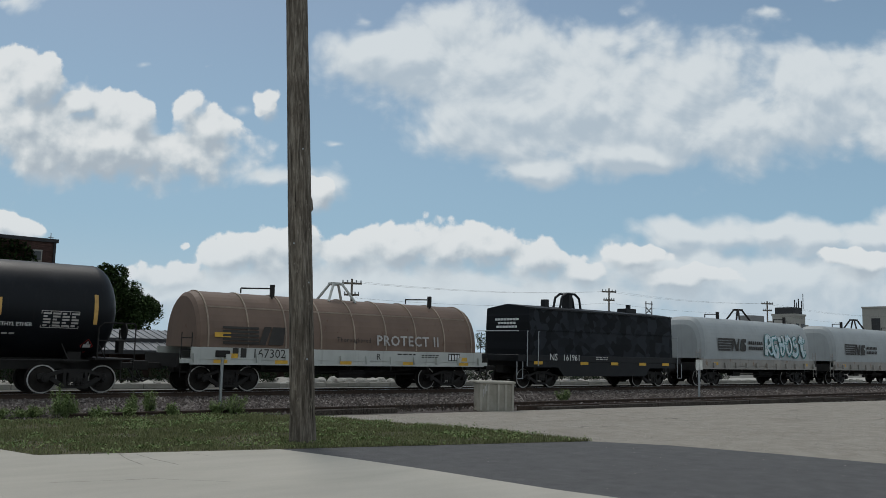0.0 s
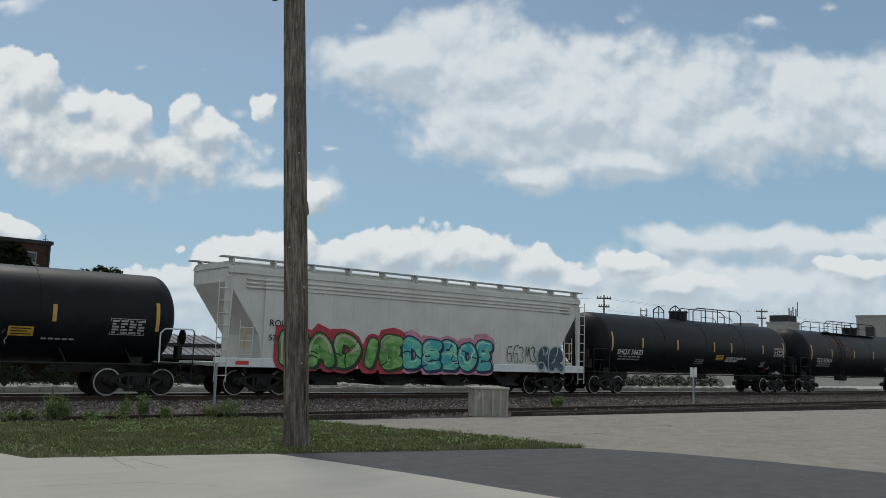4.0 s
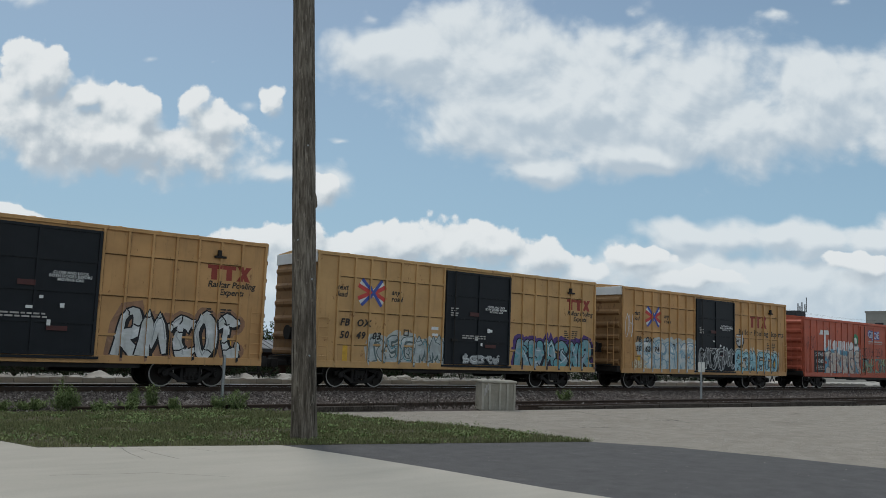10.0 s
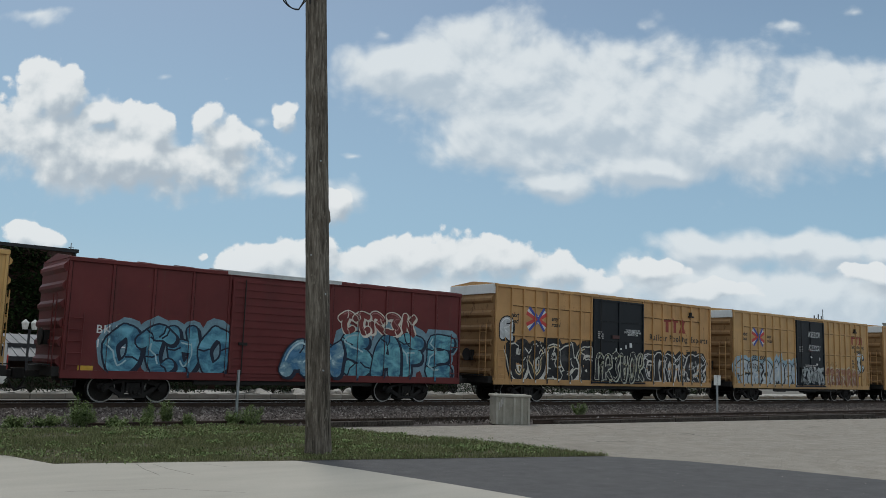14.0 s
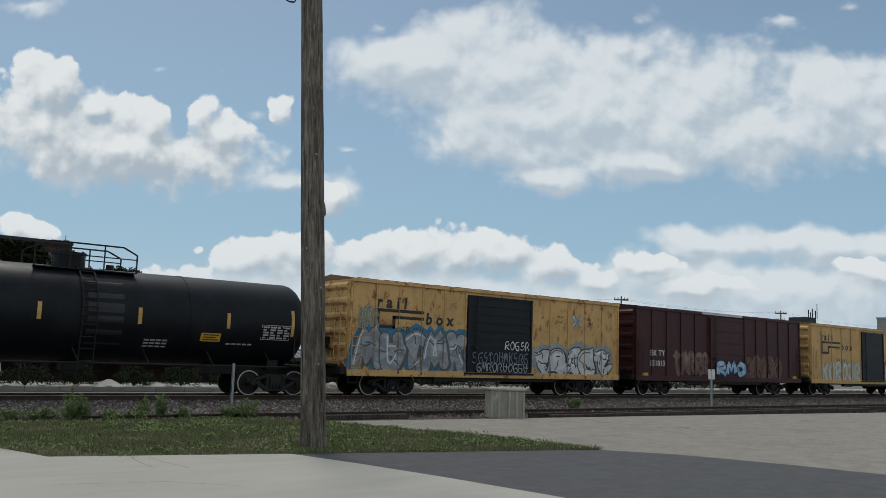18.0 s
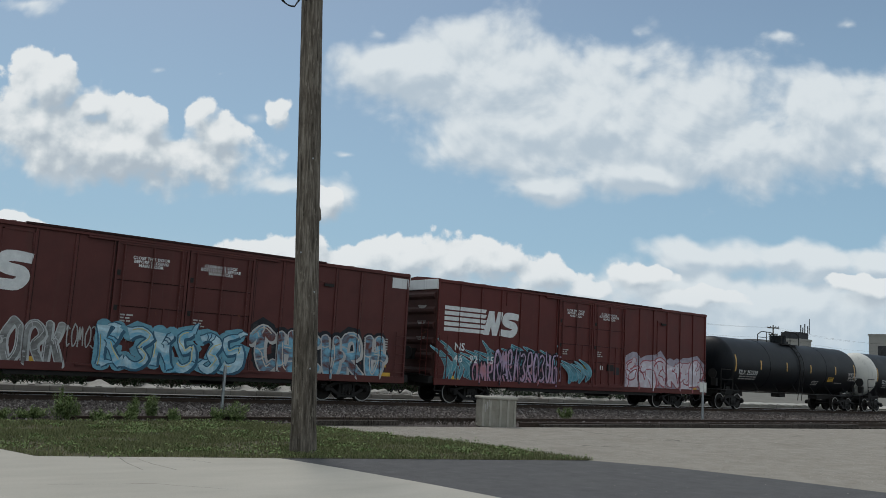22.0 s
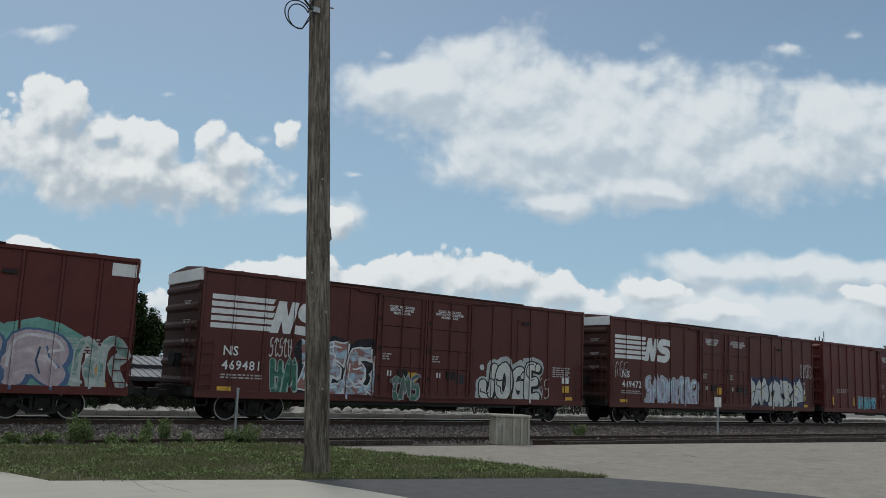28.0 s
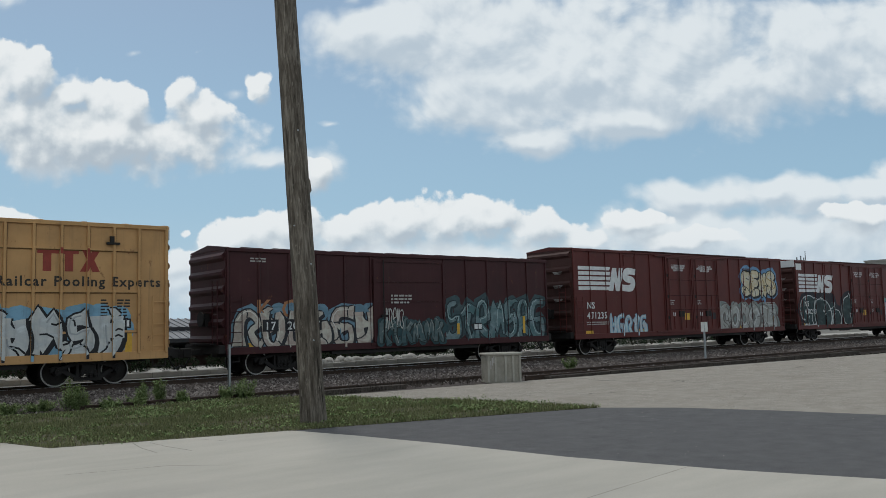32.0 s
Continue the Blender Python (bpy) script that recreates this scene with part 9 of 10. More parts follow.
patch(car, "test_panel", [rect(3.35, 1.4, 0.18, 0.2), rect(3.58, 1.4, 0.18, 0.2)], LETTER, ribs, dep, lift=0.034)

car, ribs, dep = pooled_car(-483.4, TAN, "503117", long_mark=True, extra="white outlined graffiti below")
sprayed(car, 211, 1.7, 0.83, 4.6, 1.5, 4, [(0.60, 0.61, 0.58), (0.50, 0.53, 0.53)], BLK, (0.22, 0.42, 0.56), ribs, dep, inner=GRY, soft=False, weight=0.21)
car, ribs, dep = pooled_car(-500.9, TAN_B, "504411", extra="plain lower sides")

# ---- plants ----


def inside(x, y, outline):
    hit = False
    for (x0, y0), (x1, y1) in zip(outline, outline[1:] + outline[:1]):
        if (y0 > y) != (y1 > y) and x < (x1 - x0) * (y - y0) / (y1 - y0) + x0:
            hit = not hit
    return hit


def grass():
    r = random.Random(11)
    for name, mat, count, tall, label in (("grass", GRASS, 90000, 0.075, "short mown green grass"), ("dry_grass", STRAW, 9000, 0.05, "thin dry straw among the grass")):
        verts, faces = [], []
        n = 0
        while n < count:
            x, y = r.uniform(2.0, 13.4), r.uniform(11.3, 20.3)
            if not inside(x, y, GRASS_SOIL):
                continue
            n += 1
            bare = noise.noise(Vector((x * 0.9, y * 0.9, 0)))
            if mat is STRAW and bare < 0.15:
                continue
            if mat is GRASS and bare > 0.22 and r.random() < 0.75:
                continue
            h = tall * 0.8 * r.uniform(0.5, 1.3) * (1.0 + 0.5 * noise.noise(Vector((x * 2.2, y * 2.2, 5))))
            a, w = r.random() * 6.28, r.uniform(0.006, 0.011)
            lx, ly = r.uniform(-0.5, 0.5) * h, r.uniform(-0.5, 0.5) * h
            b = len(verts)
            verts += [(x - w * math.cos(a), y - w * math.sin(a), 0.0), (x + w * math.cos(a), y + w * math.sin(a), 0.0), (x + lx, y + ly, h)]
            faces.append((b, b + 1, b + 2))
        # taller fringe round the pole's foot and along the edges
        if mat is GRASS:
            for _ in range(2600):
                if r.random() < 0.45:
                    an, d = r.random() * 6.28, r.uniform(0.22, 0.55)
                    x, y = 7.97 + d * math.cos(an), 13.5 + d * math.sin(an)
                else:
                    k = r.random()
                    x, y = 7.6 + 5.7 * k, 12.9 - 1.5 * k + r.uniform(0, 0.25)
                h = r.uniform(0.04, 0.10)
                a, w = r.random() * 6.28, 0.009
                b = len(verts)
                verts += [(x - w * math.cos(a), y - w * math.sin(a), 0.0), (x + w * math.cos(a), y + w * math.sin(a), 0.0), (x + r.uniform(-0.5, 0.5) * h, y + r.uniform(-0.5, 0.5) * h, h)]
                faces.append((b, b + 1, b + 2))
        me = bpy.data.meshes.new(name)
        me.from_pydata(verts, [], faces)
        me.update()
        tagged(link_mesh(name, me, mat), label, "grass", "", "stuff")


grass()


def leafy(r, shape, count, size, stretch=1.0):
    """Loose leaves, each a bent quad, at places that shape() gives."""
    verts, faces = [], []
    for _ in range(count):
        x, y, z = shape()
        a, e = r.random() * 6.28, r.uniform(-0.6, 1.1)
        d = Vector((math.cos(a) * math.cos(e), math.sin(a) * math.cos(e), math.sin(e)))
        s = Vector((-math.sin(a), math.cos(a), r.uniform(-0.5, 0.5))).normalized()
        l, w = size * r.uniform(0.6, 1.4) * stretch, size * r.uniform(0.35, 0.6)
        p = Vector((x, y, z))
        b = len(verts)
        verts += [tuple(p - d * l * 0.5), tuple(p + s * w * 0.5), tuple(p + d * l * 0.5), tuple(p - s * w * 0.5)]
        faces.append((b, b + 1, b + 2, b + 3))
    me = bpy.data.meshes.new("leaves")
    me.from_pydata(verts, [], faces)
    me.update()
    return me


def lawn_weeds():
    """Low broad leaves in loose patches among the grass."""
    r = random.Random(23)
    spots = []
    while len(spots) < 150:
        x, y = r.uniform(2.5, 13.2), r.uniform(11.5, 20.0)
        if inside(x, y, GRASS_SOIL):
            spots.append((x, y, r.uniform(0.05, 0.3)))

    def place():
        x, y, s = r.choice(spots)
        return (x + r.gauss(0, s), y + r.gauss(0, s * 0.6), r.uniform(0.02, 0.085))
    tagged(link_mesh("lawn_weeds", leafy(r, place, 9000, 0.055, 1.2), WEED), "low broad-leaved weeds in the grass", "weeds", "", "stuff")


lawn_weeds()


def weed(x, y, h, w, seed):
    r = random.Random(seed)
    ob = thing("weed", "bushy green weed growing in the ballast", "weed", "weeds by the track", pose(x, y, -0.04))
    stems, tips = [], []
    for _ in range(int(10 + 22 * w)):
        a, d = r.random() * 6.28, w * math.sqrt(r.random()) * 0.8
        top = Vector((d * math.cos(a), d * math.sin(a), h * r.uniform(0.45, 1.0) * (1 - 0.45 * (d / w))))
        stems.append(((top.x * 0.25, top.y * 0.25, 0), tuple(top)))
        tips.append(top)
    tagged(part("stalk", rods(stems, 0.006, 4), WEED, ob), kind="stuff")

    def place():
        t = r.choice(tips)
        k = r.uniform(0.25, 1.05)
        return (t.x * (0.25 + 0.75 * k) + r.gauss(0, 0.035), t.y * (0.25 + 0.75 * k) + r.gauss(0, 0.035), max(0.02, t.z * k + r.gauss(0, 0.02)))
    tagged(link_mesh("leaves", leafy(r, place, int(600 + 1500 * w), 0.04, 2.6), WEED, ob), kind="stuff")


for i, (x, y, h, w) in enumerate(((4.6, 20.8, 0.22, 0.55), (5.3, 21.0, 0.26, 0.5), (5.85, 20.7, 0.62, 0.44), (6.05, 20.5, 0.42, 0.30), (6.7, 20.4, 0.24, 0.34), (7.35, 20.5, 0.30, 0.36), (7.5, 20.7, 0.50, 0.17), (7.9, 20.6, 0.56, 0.22), (8.35, 20.3, 0.28, 0.26), (9.5, 20.4, 0.34, 0.28), (9.98, 20.35, 0.42, 0.44), (23.5, 21.6, 0.42, 0.34))):
    weed(x, y, h * 1.4, w * 1.0, 40 + i)


def dead_stalks():
    r = random.Random(77)
    pairs = []
    for _ in range(260):
        x, y = r.uniform(12.6, 17.2), r.uniform(19.3, 20.2)
        h = r.uniform(0.08, 0.24)
        pairs.append(((x, y, -0.03), (x + r.uniform(-0.05, 0.05), y + r.uniform(-0.05, 0.05), h)))
    tagged(link("dead_stalks", rods(pairs, 0.006, 3), TIE_WOOD), "thin dead stalks along the siding", "weeds", "", "stuff")


dead_stalks()


# ---- planting strip behind the track ----


def block_edge():
    ob = thing("block_edging", "long low edging of pale concrete blocks", "edging", "", pose(0, 35.5, -0.14))
    me = None
    for i in range(60):
        bm = boxes((0.01, 1.24, -0.16, 0.16, 0, 0.22), bev=0.02) if me is None else None
        if bm is not None:
            box(bm, 0.52, 0.73, -0.14, 0.14, 0.22, 0.255)
            me = bpy.data.meshes.new("block")
            bm.to_mesh(me)
            bm.free()
            me.materials.append(KERB)
        b = new("block", me)
        b.parent = ob
        b.matrix_basis = pose(2 + 1.25 * i, rng.uniform(-0.02, 0.02), rng.uniform(-0.02, 0.01), 0, 0, rng.uniform(-0.6, 0.6))


block_edge()


def rock_bed():
    bm = bmesh.new()
    nx, ny = 150, 10
    grid = []
    for i in range(nx + 1):
        col = []
        for j in range(ny + 1):
            x, y = -4 + 100 * i / nx, 35.65 + 5.0 * j / ny
            k = max(0.0, math.cos((x - 14.15) / 2.2 * 2 * math.pi)) ** 5 * math.exp(-((y - 37.3) / 0.9) ** 2) * (1 if x < 22 else 0.25)
            col.append(bm.verts.new((x, y, -0.05 + 0.36 * k + 0.06 * noise.noise(Vector((x * 2, y * 2, 0))) + 0.04 * (y - 35.6) * 0.3)))
        grid.append(col)
    for i in range(nx):
        for j in range(ny):
            bm.faces.new((grid[i][j], grid[i + 1][j], grid[i + 1][j + 1], grid[i][j + 1]))
    tagged(link("rock_bed", bm, WHITE_ROCK), "bed of white landscape rock heaped between shrubs", "rock bed", "", "structure")
    r = random.Random(21)
    for k in range(42):
        x, y, s = 20.5 + 9.0 * r.random() ** 1.2, r.uniform(35.9, 37.2), r.uniform(0.10, 0.30)
        rb = bmesh.new()
        bmesh.ops.create_icosphere(rb, subdivisions=2, radius=s)
        for v in rb.verts:
            v.co *= 1 + 0.28 * noise.noise(v.co * 3.0 / s * 0.5 + Vector((k, 0, 0)))
            v.co.z *= 0.7
        ob = link("boulder", rb, WHITE_ROCK)
        ob.matrix_basis = pose(x, y, 0.02 + s * 0.25, 0, 0, r.uniform(0, 360))
        tagged(ob, "small rounded white landscape boulder", "boulder", "boulders in the rock bed")


rock_bed()


def shrub(x, y, w, h, seed):
    r = random.Random(seed)
    ob = thing("shrub", "dark green clipped evergreen shrub in white rock", "shrub", "shrubs behind the track", pose(x, y, -0.02))
    tagged(part("stalk", rods([((0, 0, 0), (r.uniform(-0.5, 0.5) * w, r.uniform(-0.4, 0.4) * w, h * r.uniform(0.5, 0.8))) for _ in range(9)], 0.02, 5), BARK, ob), kind="stuff")

    def place():
        while True:
            p = Vector((r.uniform(-1, 1), r.uniform(-1, 1), r.uniform(0, 1)))
            if p.length < 1 and p.length > 0.45:
                k = 1 + 0.22 * noise.noise(p * 2.4 + Vector((seed, 0, 0)))
                return (p.x * w * k, p.y * w * 0.75 * k, 0.08 + p.z * h * k)
    tagged(link_mesh("leaves", leafy(r, place, 1500, 0.10, 1.4), SHRUB, ob), kind="stuff")


for i in range(26):
    x = 4.25 + 2.2 * i
    shrub(x + rng.uniform(-0.15, 0.15), 37.6 + (0 if x < 22 else 0.8), (1.02 if x < 22 else 1.15) * rng.uniform(0.85, 1.1), rng.uniform(0.78, 1.0), 300 + i)


def tree(x, y, h, spread, seed, base=2.0, leaf=0.26, count=9500):
    r = random.Random(seed)
    ob = thing("tree", "leafy green tree with an uneven crown", "tree", "trees behind the track", pose(x, y, -0.14))
    limbs = bmesh.new()
    rod(limbs, (0, 0, 0), (0.1, 0, h * 0.55), 0.2, 9, 0.12)
    knots = []
    for _ in range(16):
        a, d = r.random() * 6.28, spread * r.uniform(0.25, 0.85)
        z = r.uniform(base, h * 0.95)
        d *= math.sqrt(max(0.1, 1 - ((z - (base + h) / 2) / ((h - base) / 2 + 0.4)) ** 2))
        tip = Vector((d * math.cos(a), d * math.sin(a), z))
        rod(limbs, (0.05, 0, min(h * 0.55, z * r.uniform(0.45, 0.7))), tip, 0.06, 5, 0.02)
        knots.append((tip, r.uniform(0.5, 0.95)))
    part("trunk", limbs, BARK, ob)

    def place():
        c, s = r.choice(knots)
        p = Vector((r.gauss(0, 1), r.gauss(0, 1), r.gauss(0, 0.8)))
        p = p.normalized() * s * r.uniform(0.55, 1.1)
        return tuple(c + p)
    tagged(link_mesh("crown", leafy(r, place, count, leaf, 1.2), TREE, ob), kind="stuff")


tree(18.3, 57.0, 7.0, 2.3, 1)
tree(20.6, 59.0, 6.6, 2.0, 2)
tree(16.9, 62.0, 6.3, 1.8, 3)
tree(23.0, 66.0, 6.0, 2.2, 4)
for i, (x, y, h) in enumerate(((60, 95, 5.0), (74, 100, 4.6), (95, 104, 5.0), (48, 92, 4.4), (118, 110, 5.4), (140, 112, 5.0))):
    tree(x, y, h, 2.8, 60 + i, 1.2, 0.32, 1500)


# ---- on the street behind ----


def street_lamp(x, y):
    ob = thing("street_lamp", "dark street lamp post with two white lanterns", "street lamp", "", pose(x, y, -0.14))
    part("shaft", rods([((0, 0, 0), (0, 0, 2.78))], 0.055, 10), TAR, ob)
    part("base", rods([((0, 0, 0), (0, 0, 0.5))], 0.11, 10), TAR, ob)
    part("arm", rods([((-0.2, 0, 2.74), (0.2, 0, 2.74))], 0.03), TAR, ob)
    for s in (-1, 1):
        bm = bmesh.new()
        rod(bm, (s * 0.2, 0, 2.76), (s * 0.2, 0, 3.06), 0.11, 8, 0.17)
        rod(bm, (s * 0.2, 0, 3.06), (s * 0.2, 0, 3.22), 0.18, 8, 0.02)
        part("lantern", bm, SIGN_WHITE, ob, "white lantern")


street_lamp(9.75, 43.0)


def parked_van(x, y):
    """A boxy van, its tail towards +x."""
    ob = thing("van", "white boxy van parked behind the track", "van", "", pose(x, y, -0.14))
    bm = bmesh.new()
    prism(bm, [(-4.7, 0.38), (-4.72, 0.95), (-3.9, 1.2), (-3.15, 2.05), (-2.8, 2.18), (-0.25, 2.2), (-0.05, 2.05), (0.0, 1.1), (0.06, 0.4)], "y", -0.95, 0.95)
    bmesh.ops.bevel(bm, geom=[e for e in bm.edges if abs(e.verts[0].co.y - e.verts[1].co.y) < 0.01], offset=0.05, segments=2, affect="EDGES")
    part("body", bm, WHITE, ob)
    for k, (a, b) in enumerate(((-3.05, -2.15), (-2.05, -1.15), (-1.05, -0.22))):
        bm = bmesh.new()
        prism(bm, [(a - (0.35 if k == 0 else 0), 1.3), (b, 1.3), (b, 1.95), (a, 1.95)], "y", -0.985, -0.945)
        part("side_window", bm, GLASS, ob, "dark side window")
    part("rear_window", boxes((-0.03, 0.012, -0.75, 0.75, 1.3, 1.95)), GLASS, ob)
    part("bumper", boxes((-0.1, 0.12, -0.92, 0.92, 0.42, 0.62), bev=0.03), STUCCO_B, ob)
    part("tail_light", boxes((-0.02, 0.02, -0.96, -0.86, 0.95, 1.6)), SIGN_RED, ob, "red tail light")
    for wx in (-3.75, -0.95):
        for s in (-1, 1):
            tyre = part("wheel", rods([((wx, s * 0.80, 0.33), (wx, s * 0.97, 0.33))], 0.33, 20), TAR, ob)
            part("rim", rods([((wx, s * 0.90, 0.33), (wx, s * 0.985, 0.33))], 0.19, 14), GALV, tyre)


parked_van(8.25, 40.6)


# ---- buildings ----


def brick_building():
    ob = thing("brick_building", "old dark brick building with a flat roof and climbing ivy", "building", "", pose(0, 60, -0.14))
    x0, x1, h = -34.0, 16.05, 8.6
    part("wall", boxes((x0, x1, 0, 0.4, 0, h - 0.25)), BRICK, ob)
    part("wall", boxes((x1 - 0.4, x1, 0.4, 24, 0, h - 0.25)), BRICK, ob)
    part("wall", boxes((x0, x1 - 0.4, 23.6, 24, 0, h - 0.25)), BRICK, ob)
    part("roof", boxes((x0, x1 - 0.4, 0.4, 23.6, h - 1.0, h - 0.8)), TAR, ob)
    part("coping", boxes((x0 - 0.1, x1 + 0.12, -0.12, 0.5, h - 0.25, h - 0.02), (x1 - 0.5, x1 + 0.12, 0.5, 24.1, h - 0.25, h - 0.02)), TAR, ob, "dark roof coping")
    part("down_pipe", rods([((x1 - 0.12, -0.1, 0), (x1 - 0.12, -0.1, h - 0.3))], 0.07), TAR, ob)
    part("aerial", rods([((15.75, 0.3, h), (15.75, 0.3, h + 0.42)), ((15.6, 0.3, h + 0.1), (15.95, 0.3, h + 0.1))], 0.03), GALV, ob, "small roof aerial")
    part("roof_vent", boxes((12.6, 13.3, 1.5, 2.2, h - 0.8, h + 0.12)), GALV, ob)
    for i, x in enumerate((14.62, 11.2, 7.8, 4.4)):
        win = part("window", boxes((x - 0.05, x + 0.6, -0.02, 0.1, 7.0, 7.8)), STUCCO, ob, "small pale-framed window")
        part("pane", boxes((x + 0.05, x + 0.53, -0.035, -0.022, 7.15, 7.7)), GLASS, win)
        part("sill", boxes((x - 0.16, x + 0.74, -0.1, 0.0, 6.92, 7.0)), STUCCO, win)
    r = random.Random(9)

    def place():
        while True:
            x, z = r.uniform(1, 15.95), r.uniform(0.2, 8.3)
            if z < 8.3 - max(0, x - 13.6) * 0.9 + 0.8 * noise.noise(Vector((x * 0.8, z * 0.8, 2))):
                return (x, -0.05 - r.random() * 0.35, z)
    tagged(link_mesh("ivy", leafy(r, place, 17000, 0.32, 1.1), IVY, ob), kind="stuff")
    # courses of brick near the free corner
    bm = bmesh.new()
    box(bm, 0, 0.21, -0.012, 0.05, 0, 0.065)
    me = bpy.data.meshes.new("brick")
    bm.to_mesh(me)
    bm.free()
    me.materials.append(BRICK)
    wall = [o for o in ob.children if o.name.startswith("wall")][0]
    for k in range(22):
        for i in range(13):
            x = 13.1 + 0.225 * i + (0.11 if k % 2 else 0)
            z = 6.6 + 0.077 * k
            if x + 0.22 > x1 or (14.4 < x + 0.1 < 15.4 and 6.85 < z < 7.9):
                continue
            b = new("brick", me)
            b.parent = wall
            b.matrix_basis = pose(x, 0, z)


brick_building()


def pavilion():
    ob = thing("pavilion", "long low brick pavilion with two tiers of grey ribbed roof", "building", "", pose(0, 45, -0.14))
    x0, x1 = -8.0, 38.0
    for k in range(12):
        a = x0 + (x1 - x0) * k / 12
        part("pillar", boxes((a, a + 0.35, 0.0, 0.35, 0, 1.6)), FAR_BRICK, ob)
    part("wall", boxes((x0, x1, 1.2, 1.5, 0, 1.5)), FAR_BRICK, ob)
    for k in range(9):
        a = x0 + 2 + (x1 - x0 - 3) * k / 9
        win = part("window", boxes((a, a + 1.4, 1.12, 1.2, 0.45, 1.25)), TAR, ob, "dark-framed window")
        part("pane", boxes((a + 0.08, a + 1.32, 1.09, 1.12, 0.53, 1.17)), GLASS, win)
    for z0, z1, y0, y1, mat, nm in ((1.5, 1.98, -0.6, 1.2, ROOF_METAL, "lower roof"), (2.12, 2.62, 1.0, 3.4, ROOF_METAL, "upper roof")):
        bm = bmesh.new()
        prism(bm, [(y0, z0 - 0.06), (y0, z0), (y1, z1), (y1, z1 - 0.06)], "x", x0 - 0.4, x1 - 16 if nm == "upper roof" else x1 + 0.4)
        roof = part("roof", bm, mat, ob, "grey ribbed metal roof")
        n = 110 if nm == "lower roof" else 70
        w = (x1 - x0 + 0.8) if nm == "lower roof" else (x1 - 16 - x0 + 0.4)
        for i in range(n):
            x = x0 - 0.4 + w * (i + 0.5) / n
            rb = bmesh.new()
            prism(rb, [(y0, z0), (y0, z0 + 0.05), (y1, z1 + 0.05), (y1, z1)], "x", x - 0.03, x + 0.03)
            part("roof_rib", rb, mat, roof)
        part("fascia", boxes((x0 - 0.4, x1 - 16 if nm == "upper roof" else x1 + 0.4, y0 - 0.06, y0 - 0.01, z0 - 0.2, z0 + 0.01)), TAR, ob)
    part("clerestory", boxes((x0, x1 - 16.4, 1.25, 1.4, 1.9, 2.15)), TAR, ob)


pavilion()


def far_block(label, x, y, w, d, h, mat, rows=(), turn=0.0, tops=()):
    ob = thing("far_building", label, "building", "", pose(x, y, -0.14, 0, 0, turn))
    part("wall", boxes((-w / 2, w / 2, -d / 2, d / 2, 0, h)), mat, ob)
    part("parapet", boxes((-w / 2 - 0.2, w / 2 + 0.2, -d / 2 - 0.2, d / 2 + 0.2, h, h + 0.5)), mat, ob)
    for zx, zz, ww, hh in rows:
        win = part("window", boxes((zx, zx + ww, -d / 2 - 0.12, -d / 2, zz, zz + hh)), TAR, ob)
        part("pane", boxes((zx + 0.15, zx + ww - 0.15, -d / 2 - 0.16, -d / 2 - 0.12, zz + 0.15, zz + hh - 0.15)), GLASS, win)
        win2 = part("window", boxes((-w / 2 - 0.12, -w / 2, zx * d / w, zx * d / w + ww, zz, zz + hh)), TAR, ob)
    for a, b, c0, c1, z0, z1, m in tops:
        part("roof_plant", boxes((a, b, c0, c1, z0, z1)), m, ob)
    return ob


far_block("plain cream concrete block with dark openings", 276, 116, 27, 8, 17.6, STUCCO, [(-4, 11, 2.5, 3.6), (4, 4, 2.5, 3)])
far_block("low cream flat-roofed works with roof plant", 203, 117, 30, 6, 10.4, STUCCO, [(-13 + 5 * i, 5, 2.5, 2) for i in range(5)], 0, ((-9.5, -4.5, -2, 2, 10.9, 12.4, STUCCO_B), (4, 7, -2, 2, 10.9, 11.6, STUCCO)))
t_ = far_block("cream tower block with dark aerials on its roof", 212.2, 116, 5.6, 6, 13.0, STUCCO, [(-2, 9, 1.4, 2), (0.8, 9, 1.4, 2), (-2, 5, 1.4, 2), (0.8, 5, 1.4, 2)], 0, ((-2.3, 2.3, -2.5, 2.5, 13.4, 15.2, TAR),))
for i, (dx, hh) in enumerate(((-2.4, 2.0), (-1.4, 1.4), (-0.4, 2.4), (1.1, 2.0), (1.9, 3.8))):
    part("aerial", rods([((dx, -3, 15), (dx, -3, 15 + hh))], 0.09 if hh > 3 else 0.14), TAR, t_)
t_ = far_block("small pale tower with a lattice mast", 157.4, 119, 4, 4, 10.0, STUCCO, [(-1, 7, 1.2, 1.5)], -8)
part("mast", rods([((-0.9, 0, 10.5), (-0.9, 0, 14.0)), ((0.9, 0, 10.5), (0.9, 0, 14.0)), ((-0.9, 0, 11.2), (0.9, 0, 12.6)), ((-0.9, 0, 12.6), (0.9, 0, 11.2)), ((-1.1, 0, 13.4), (1.1, 0, 13.4))], 0.12), STUCCO_B, t_)


def line_pole(x, y, h, seed):
    ob = thing("line_pole", "far wooden power pole with two crossarms", "utility pole", "power poles in the distance", pose(x, y, -0.14, 0, 0, -35))
    bm = bmesh.new()
    rod(bm, (0, 0, 0), (0, 0, h), 0.17, 10, 0.11)
    part("shaft", bm, POLE_WOOD, ob, smooth=True)
    for z, w in ((h - 0.5, 1.05), (h - 1.7, 0.8)):
        part("crossarm", boxes((-w, w, -0.09, 0.09, z - 0.1, z + 0.1)), POLE_WOOD, ob)
        for k in (-0.9, -0.45, 0.45, 0.9):
            part("insulator", rods([((k * w, 0, z + 0.1), (k * w, 0, z + 0.34))], 0.07), GALV, ob)
    return ob


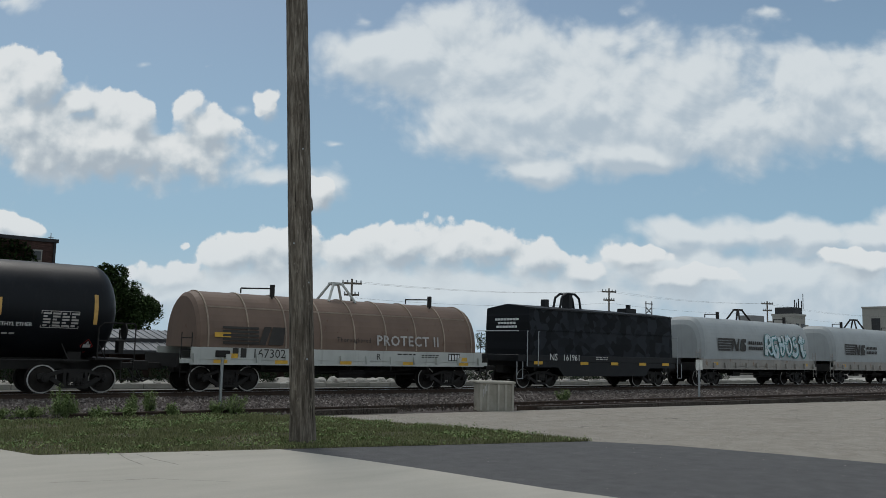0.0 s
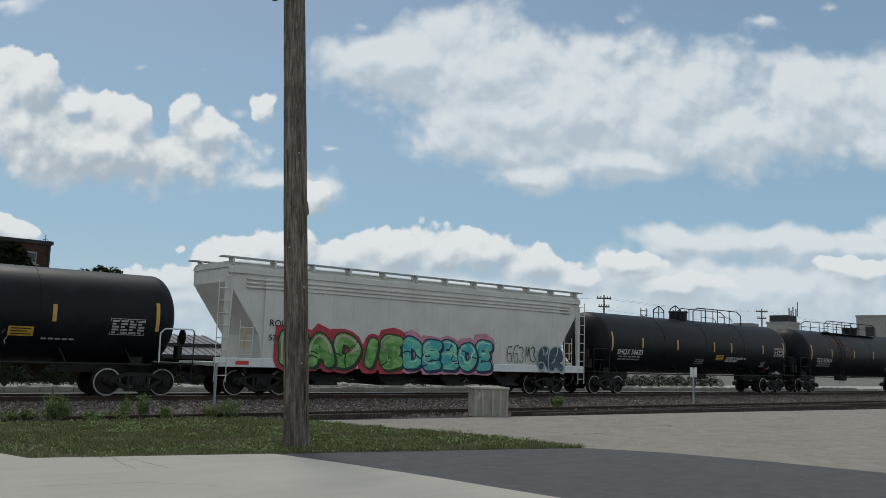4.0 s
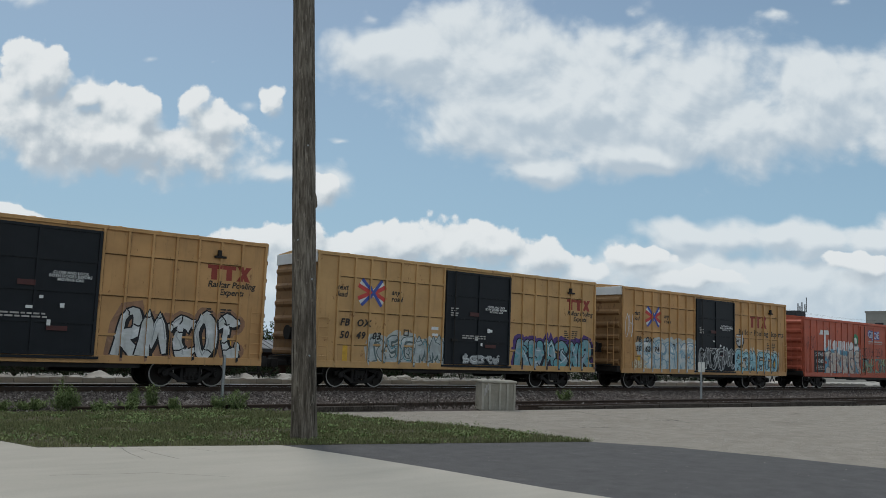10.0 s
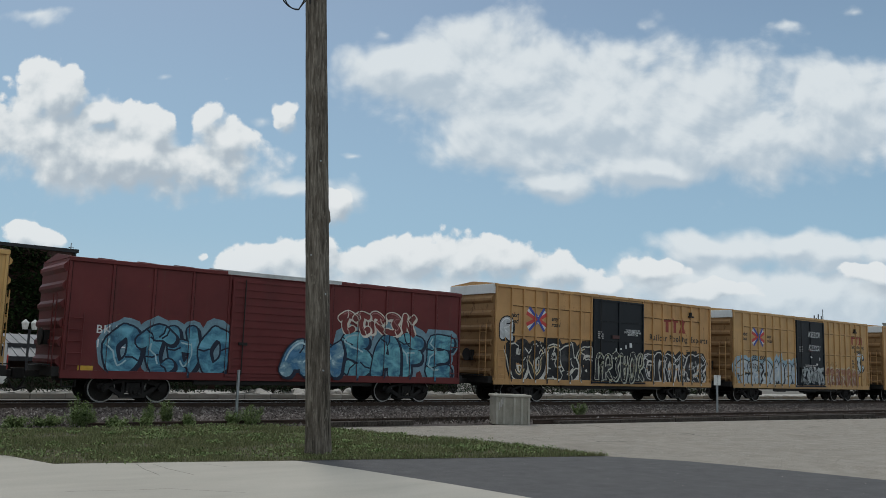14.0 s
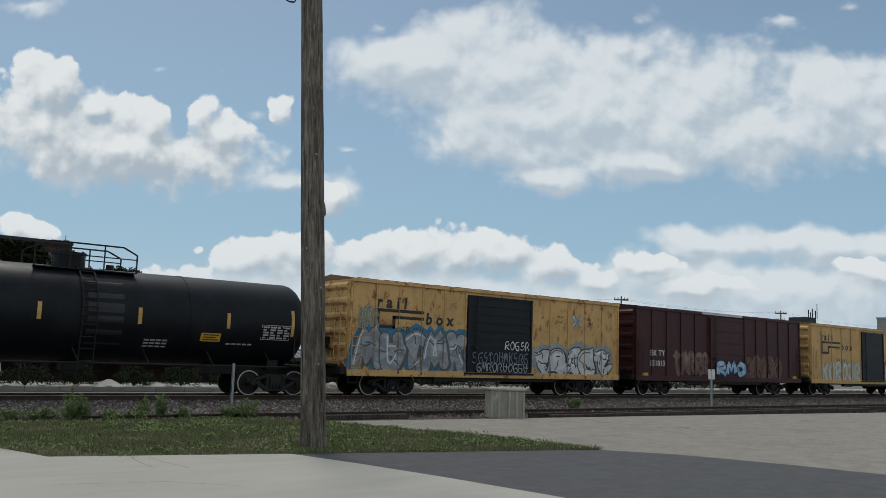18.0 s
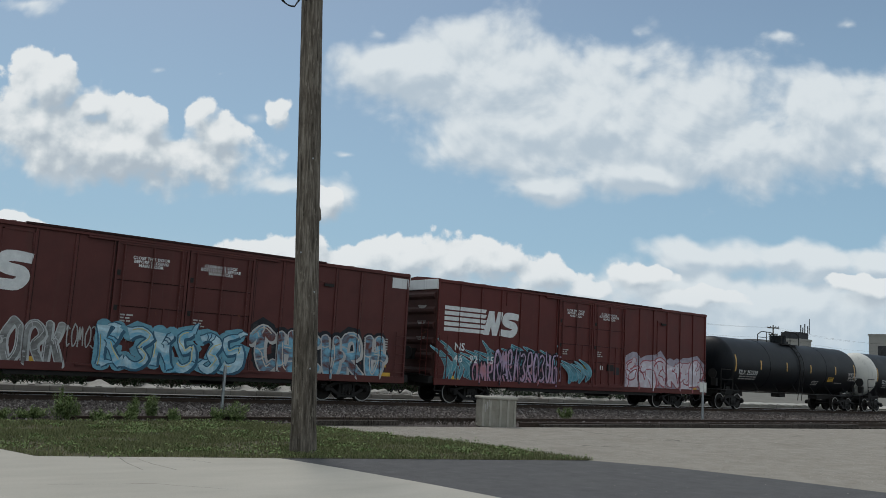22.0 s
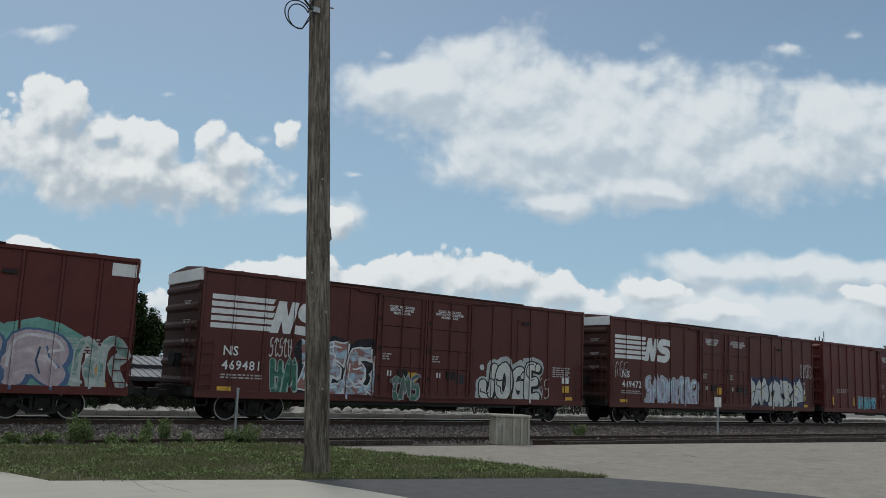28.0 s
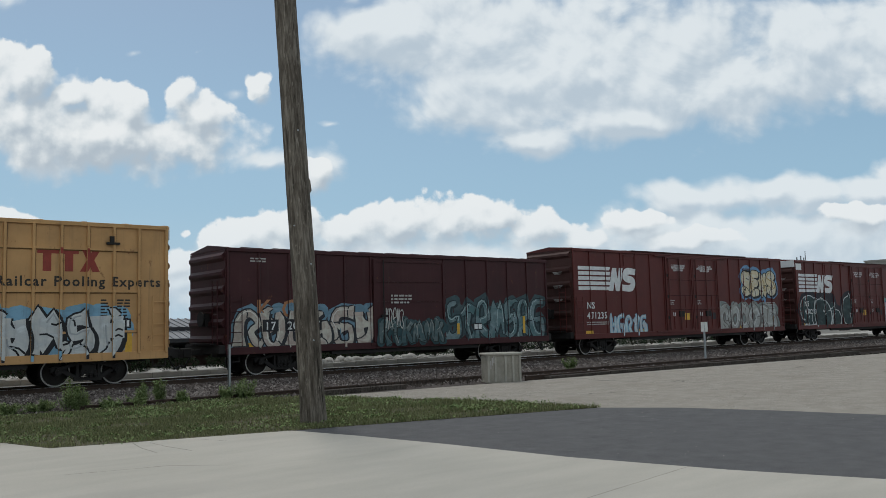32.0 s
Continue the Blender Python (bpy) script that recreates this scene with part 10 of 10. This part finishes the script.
line_pole(97.2, 80.5, 11.4, 1)
line_pole(140.9, 81.0, 12.0, 2)
line_pole(50.0, 76.0, 9.2, 3)
line_pole(200.0, 84.0, 12.4, 4)


def wires():
    ob = thing("power_line", "thin black power wires sagging between poles", "power line", "", pose(0, 0, -0.14))
    ends = [(50, 76, 8.9), (97.2, 80.5, 11.0), (140.9, 81, 11.6), (200, 84, 12.0), (420, 92, 13)]
    for dy, dz in ((-0.7, 0.0), (0.7, 0.0), (0.0, -1.7)):
        for a, b in zip(ends, ends[1:]):
            pts = []
            for k in range(13):
                f = k / 12
                pts.append((a[0] + (b[0] - a[0]) * f, a[1] + (b[1] - a[1]) * f + dy, a[2] + (b[2] - a[2]) * f + dz - 3.2 * f * (1 - f) * min(1.0, abs(b[0] - a[0]) / 60)))
            part("wire", pipe(pts, 0.008, 4), CABLE, ob)


wires()


def service_drop():
    ob = thing("service_drop", "two black service wires from the pole to a roof mast", "power line", "", pose(0, 0, 0))
    for a, b in (((7.22, 13.45, 13.65), (-2.35, 60.3, 10.06)), ((7.20, 13.45, 13.80), (-2.39, 60.3, 10.45))):
        pts = [tuple(Vector(a).lerp(Vector(b), k / 16) - Vector((0, 0, 0.5 * (k / 16) * (1 - k / 16)))) for k in range(17)]
        part("wire", pipe(pts, 0.016, 5), CABLE, ob)
    part("roof_mast", rods([((-2.37, 60.3, 8.2), (-2.37, 60.3, 10.6))], 0.05), GALV, ob)


service_drop()


# ---- the train rolls along the track ----
# small surges of the slack train, in metres, by the second
SURGE = {6: 0.1, 7: 0.2, 10: 0.34, 12: 0.38, 18: 0.2, 20: 0.1, 23: 0.2, 25: 0.2, 31: 0.1}


def rolled(t):
    """How far the train has come since the start, in metres."""
    k = int(min(t, 31.0))
    a, b = SURGE.get(k, 0.0), SURGE.get(k + 1, 0.0)
    return 15.2 * t - 0.0098 * (t - 16.0) ** 2 + 0.0098 * 256.0 + a + (b - a) * (t - k)


def motions():
    beats = [float(k) for k in range(33)]
    for car, middle in CARS:
        walk(car, [(t, pose(middle + rolled(t), TRACK_Y, RAIL_Z)) for t in beats])
    for ws, middle, dx in SPIN:
        rows = []
        for k in range(32 * FPS + 1):
            t = k / FPS
            x = middle + rolled(t)
            if -16 < x < 60:
                rows.append((t, pose(dx, 0, 0.445, 0, math.degrees(rolled(t) / 0.445) % 360.0, 0)))
        if not rows:
            continue
        if rows[0][0] > 0:
            rows.insert(0, (0.0, rows[0][1]))
        if rows[-1][0] < 32:
            rows.append((32.0, rows[-1][1]))
        walk(ws, rows)


motions()
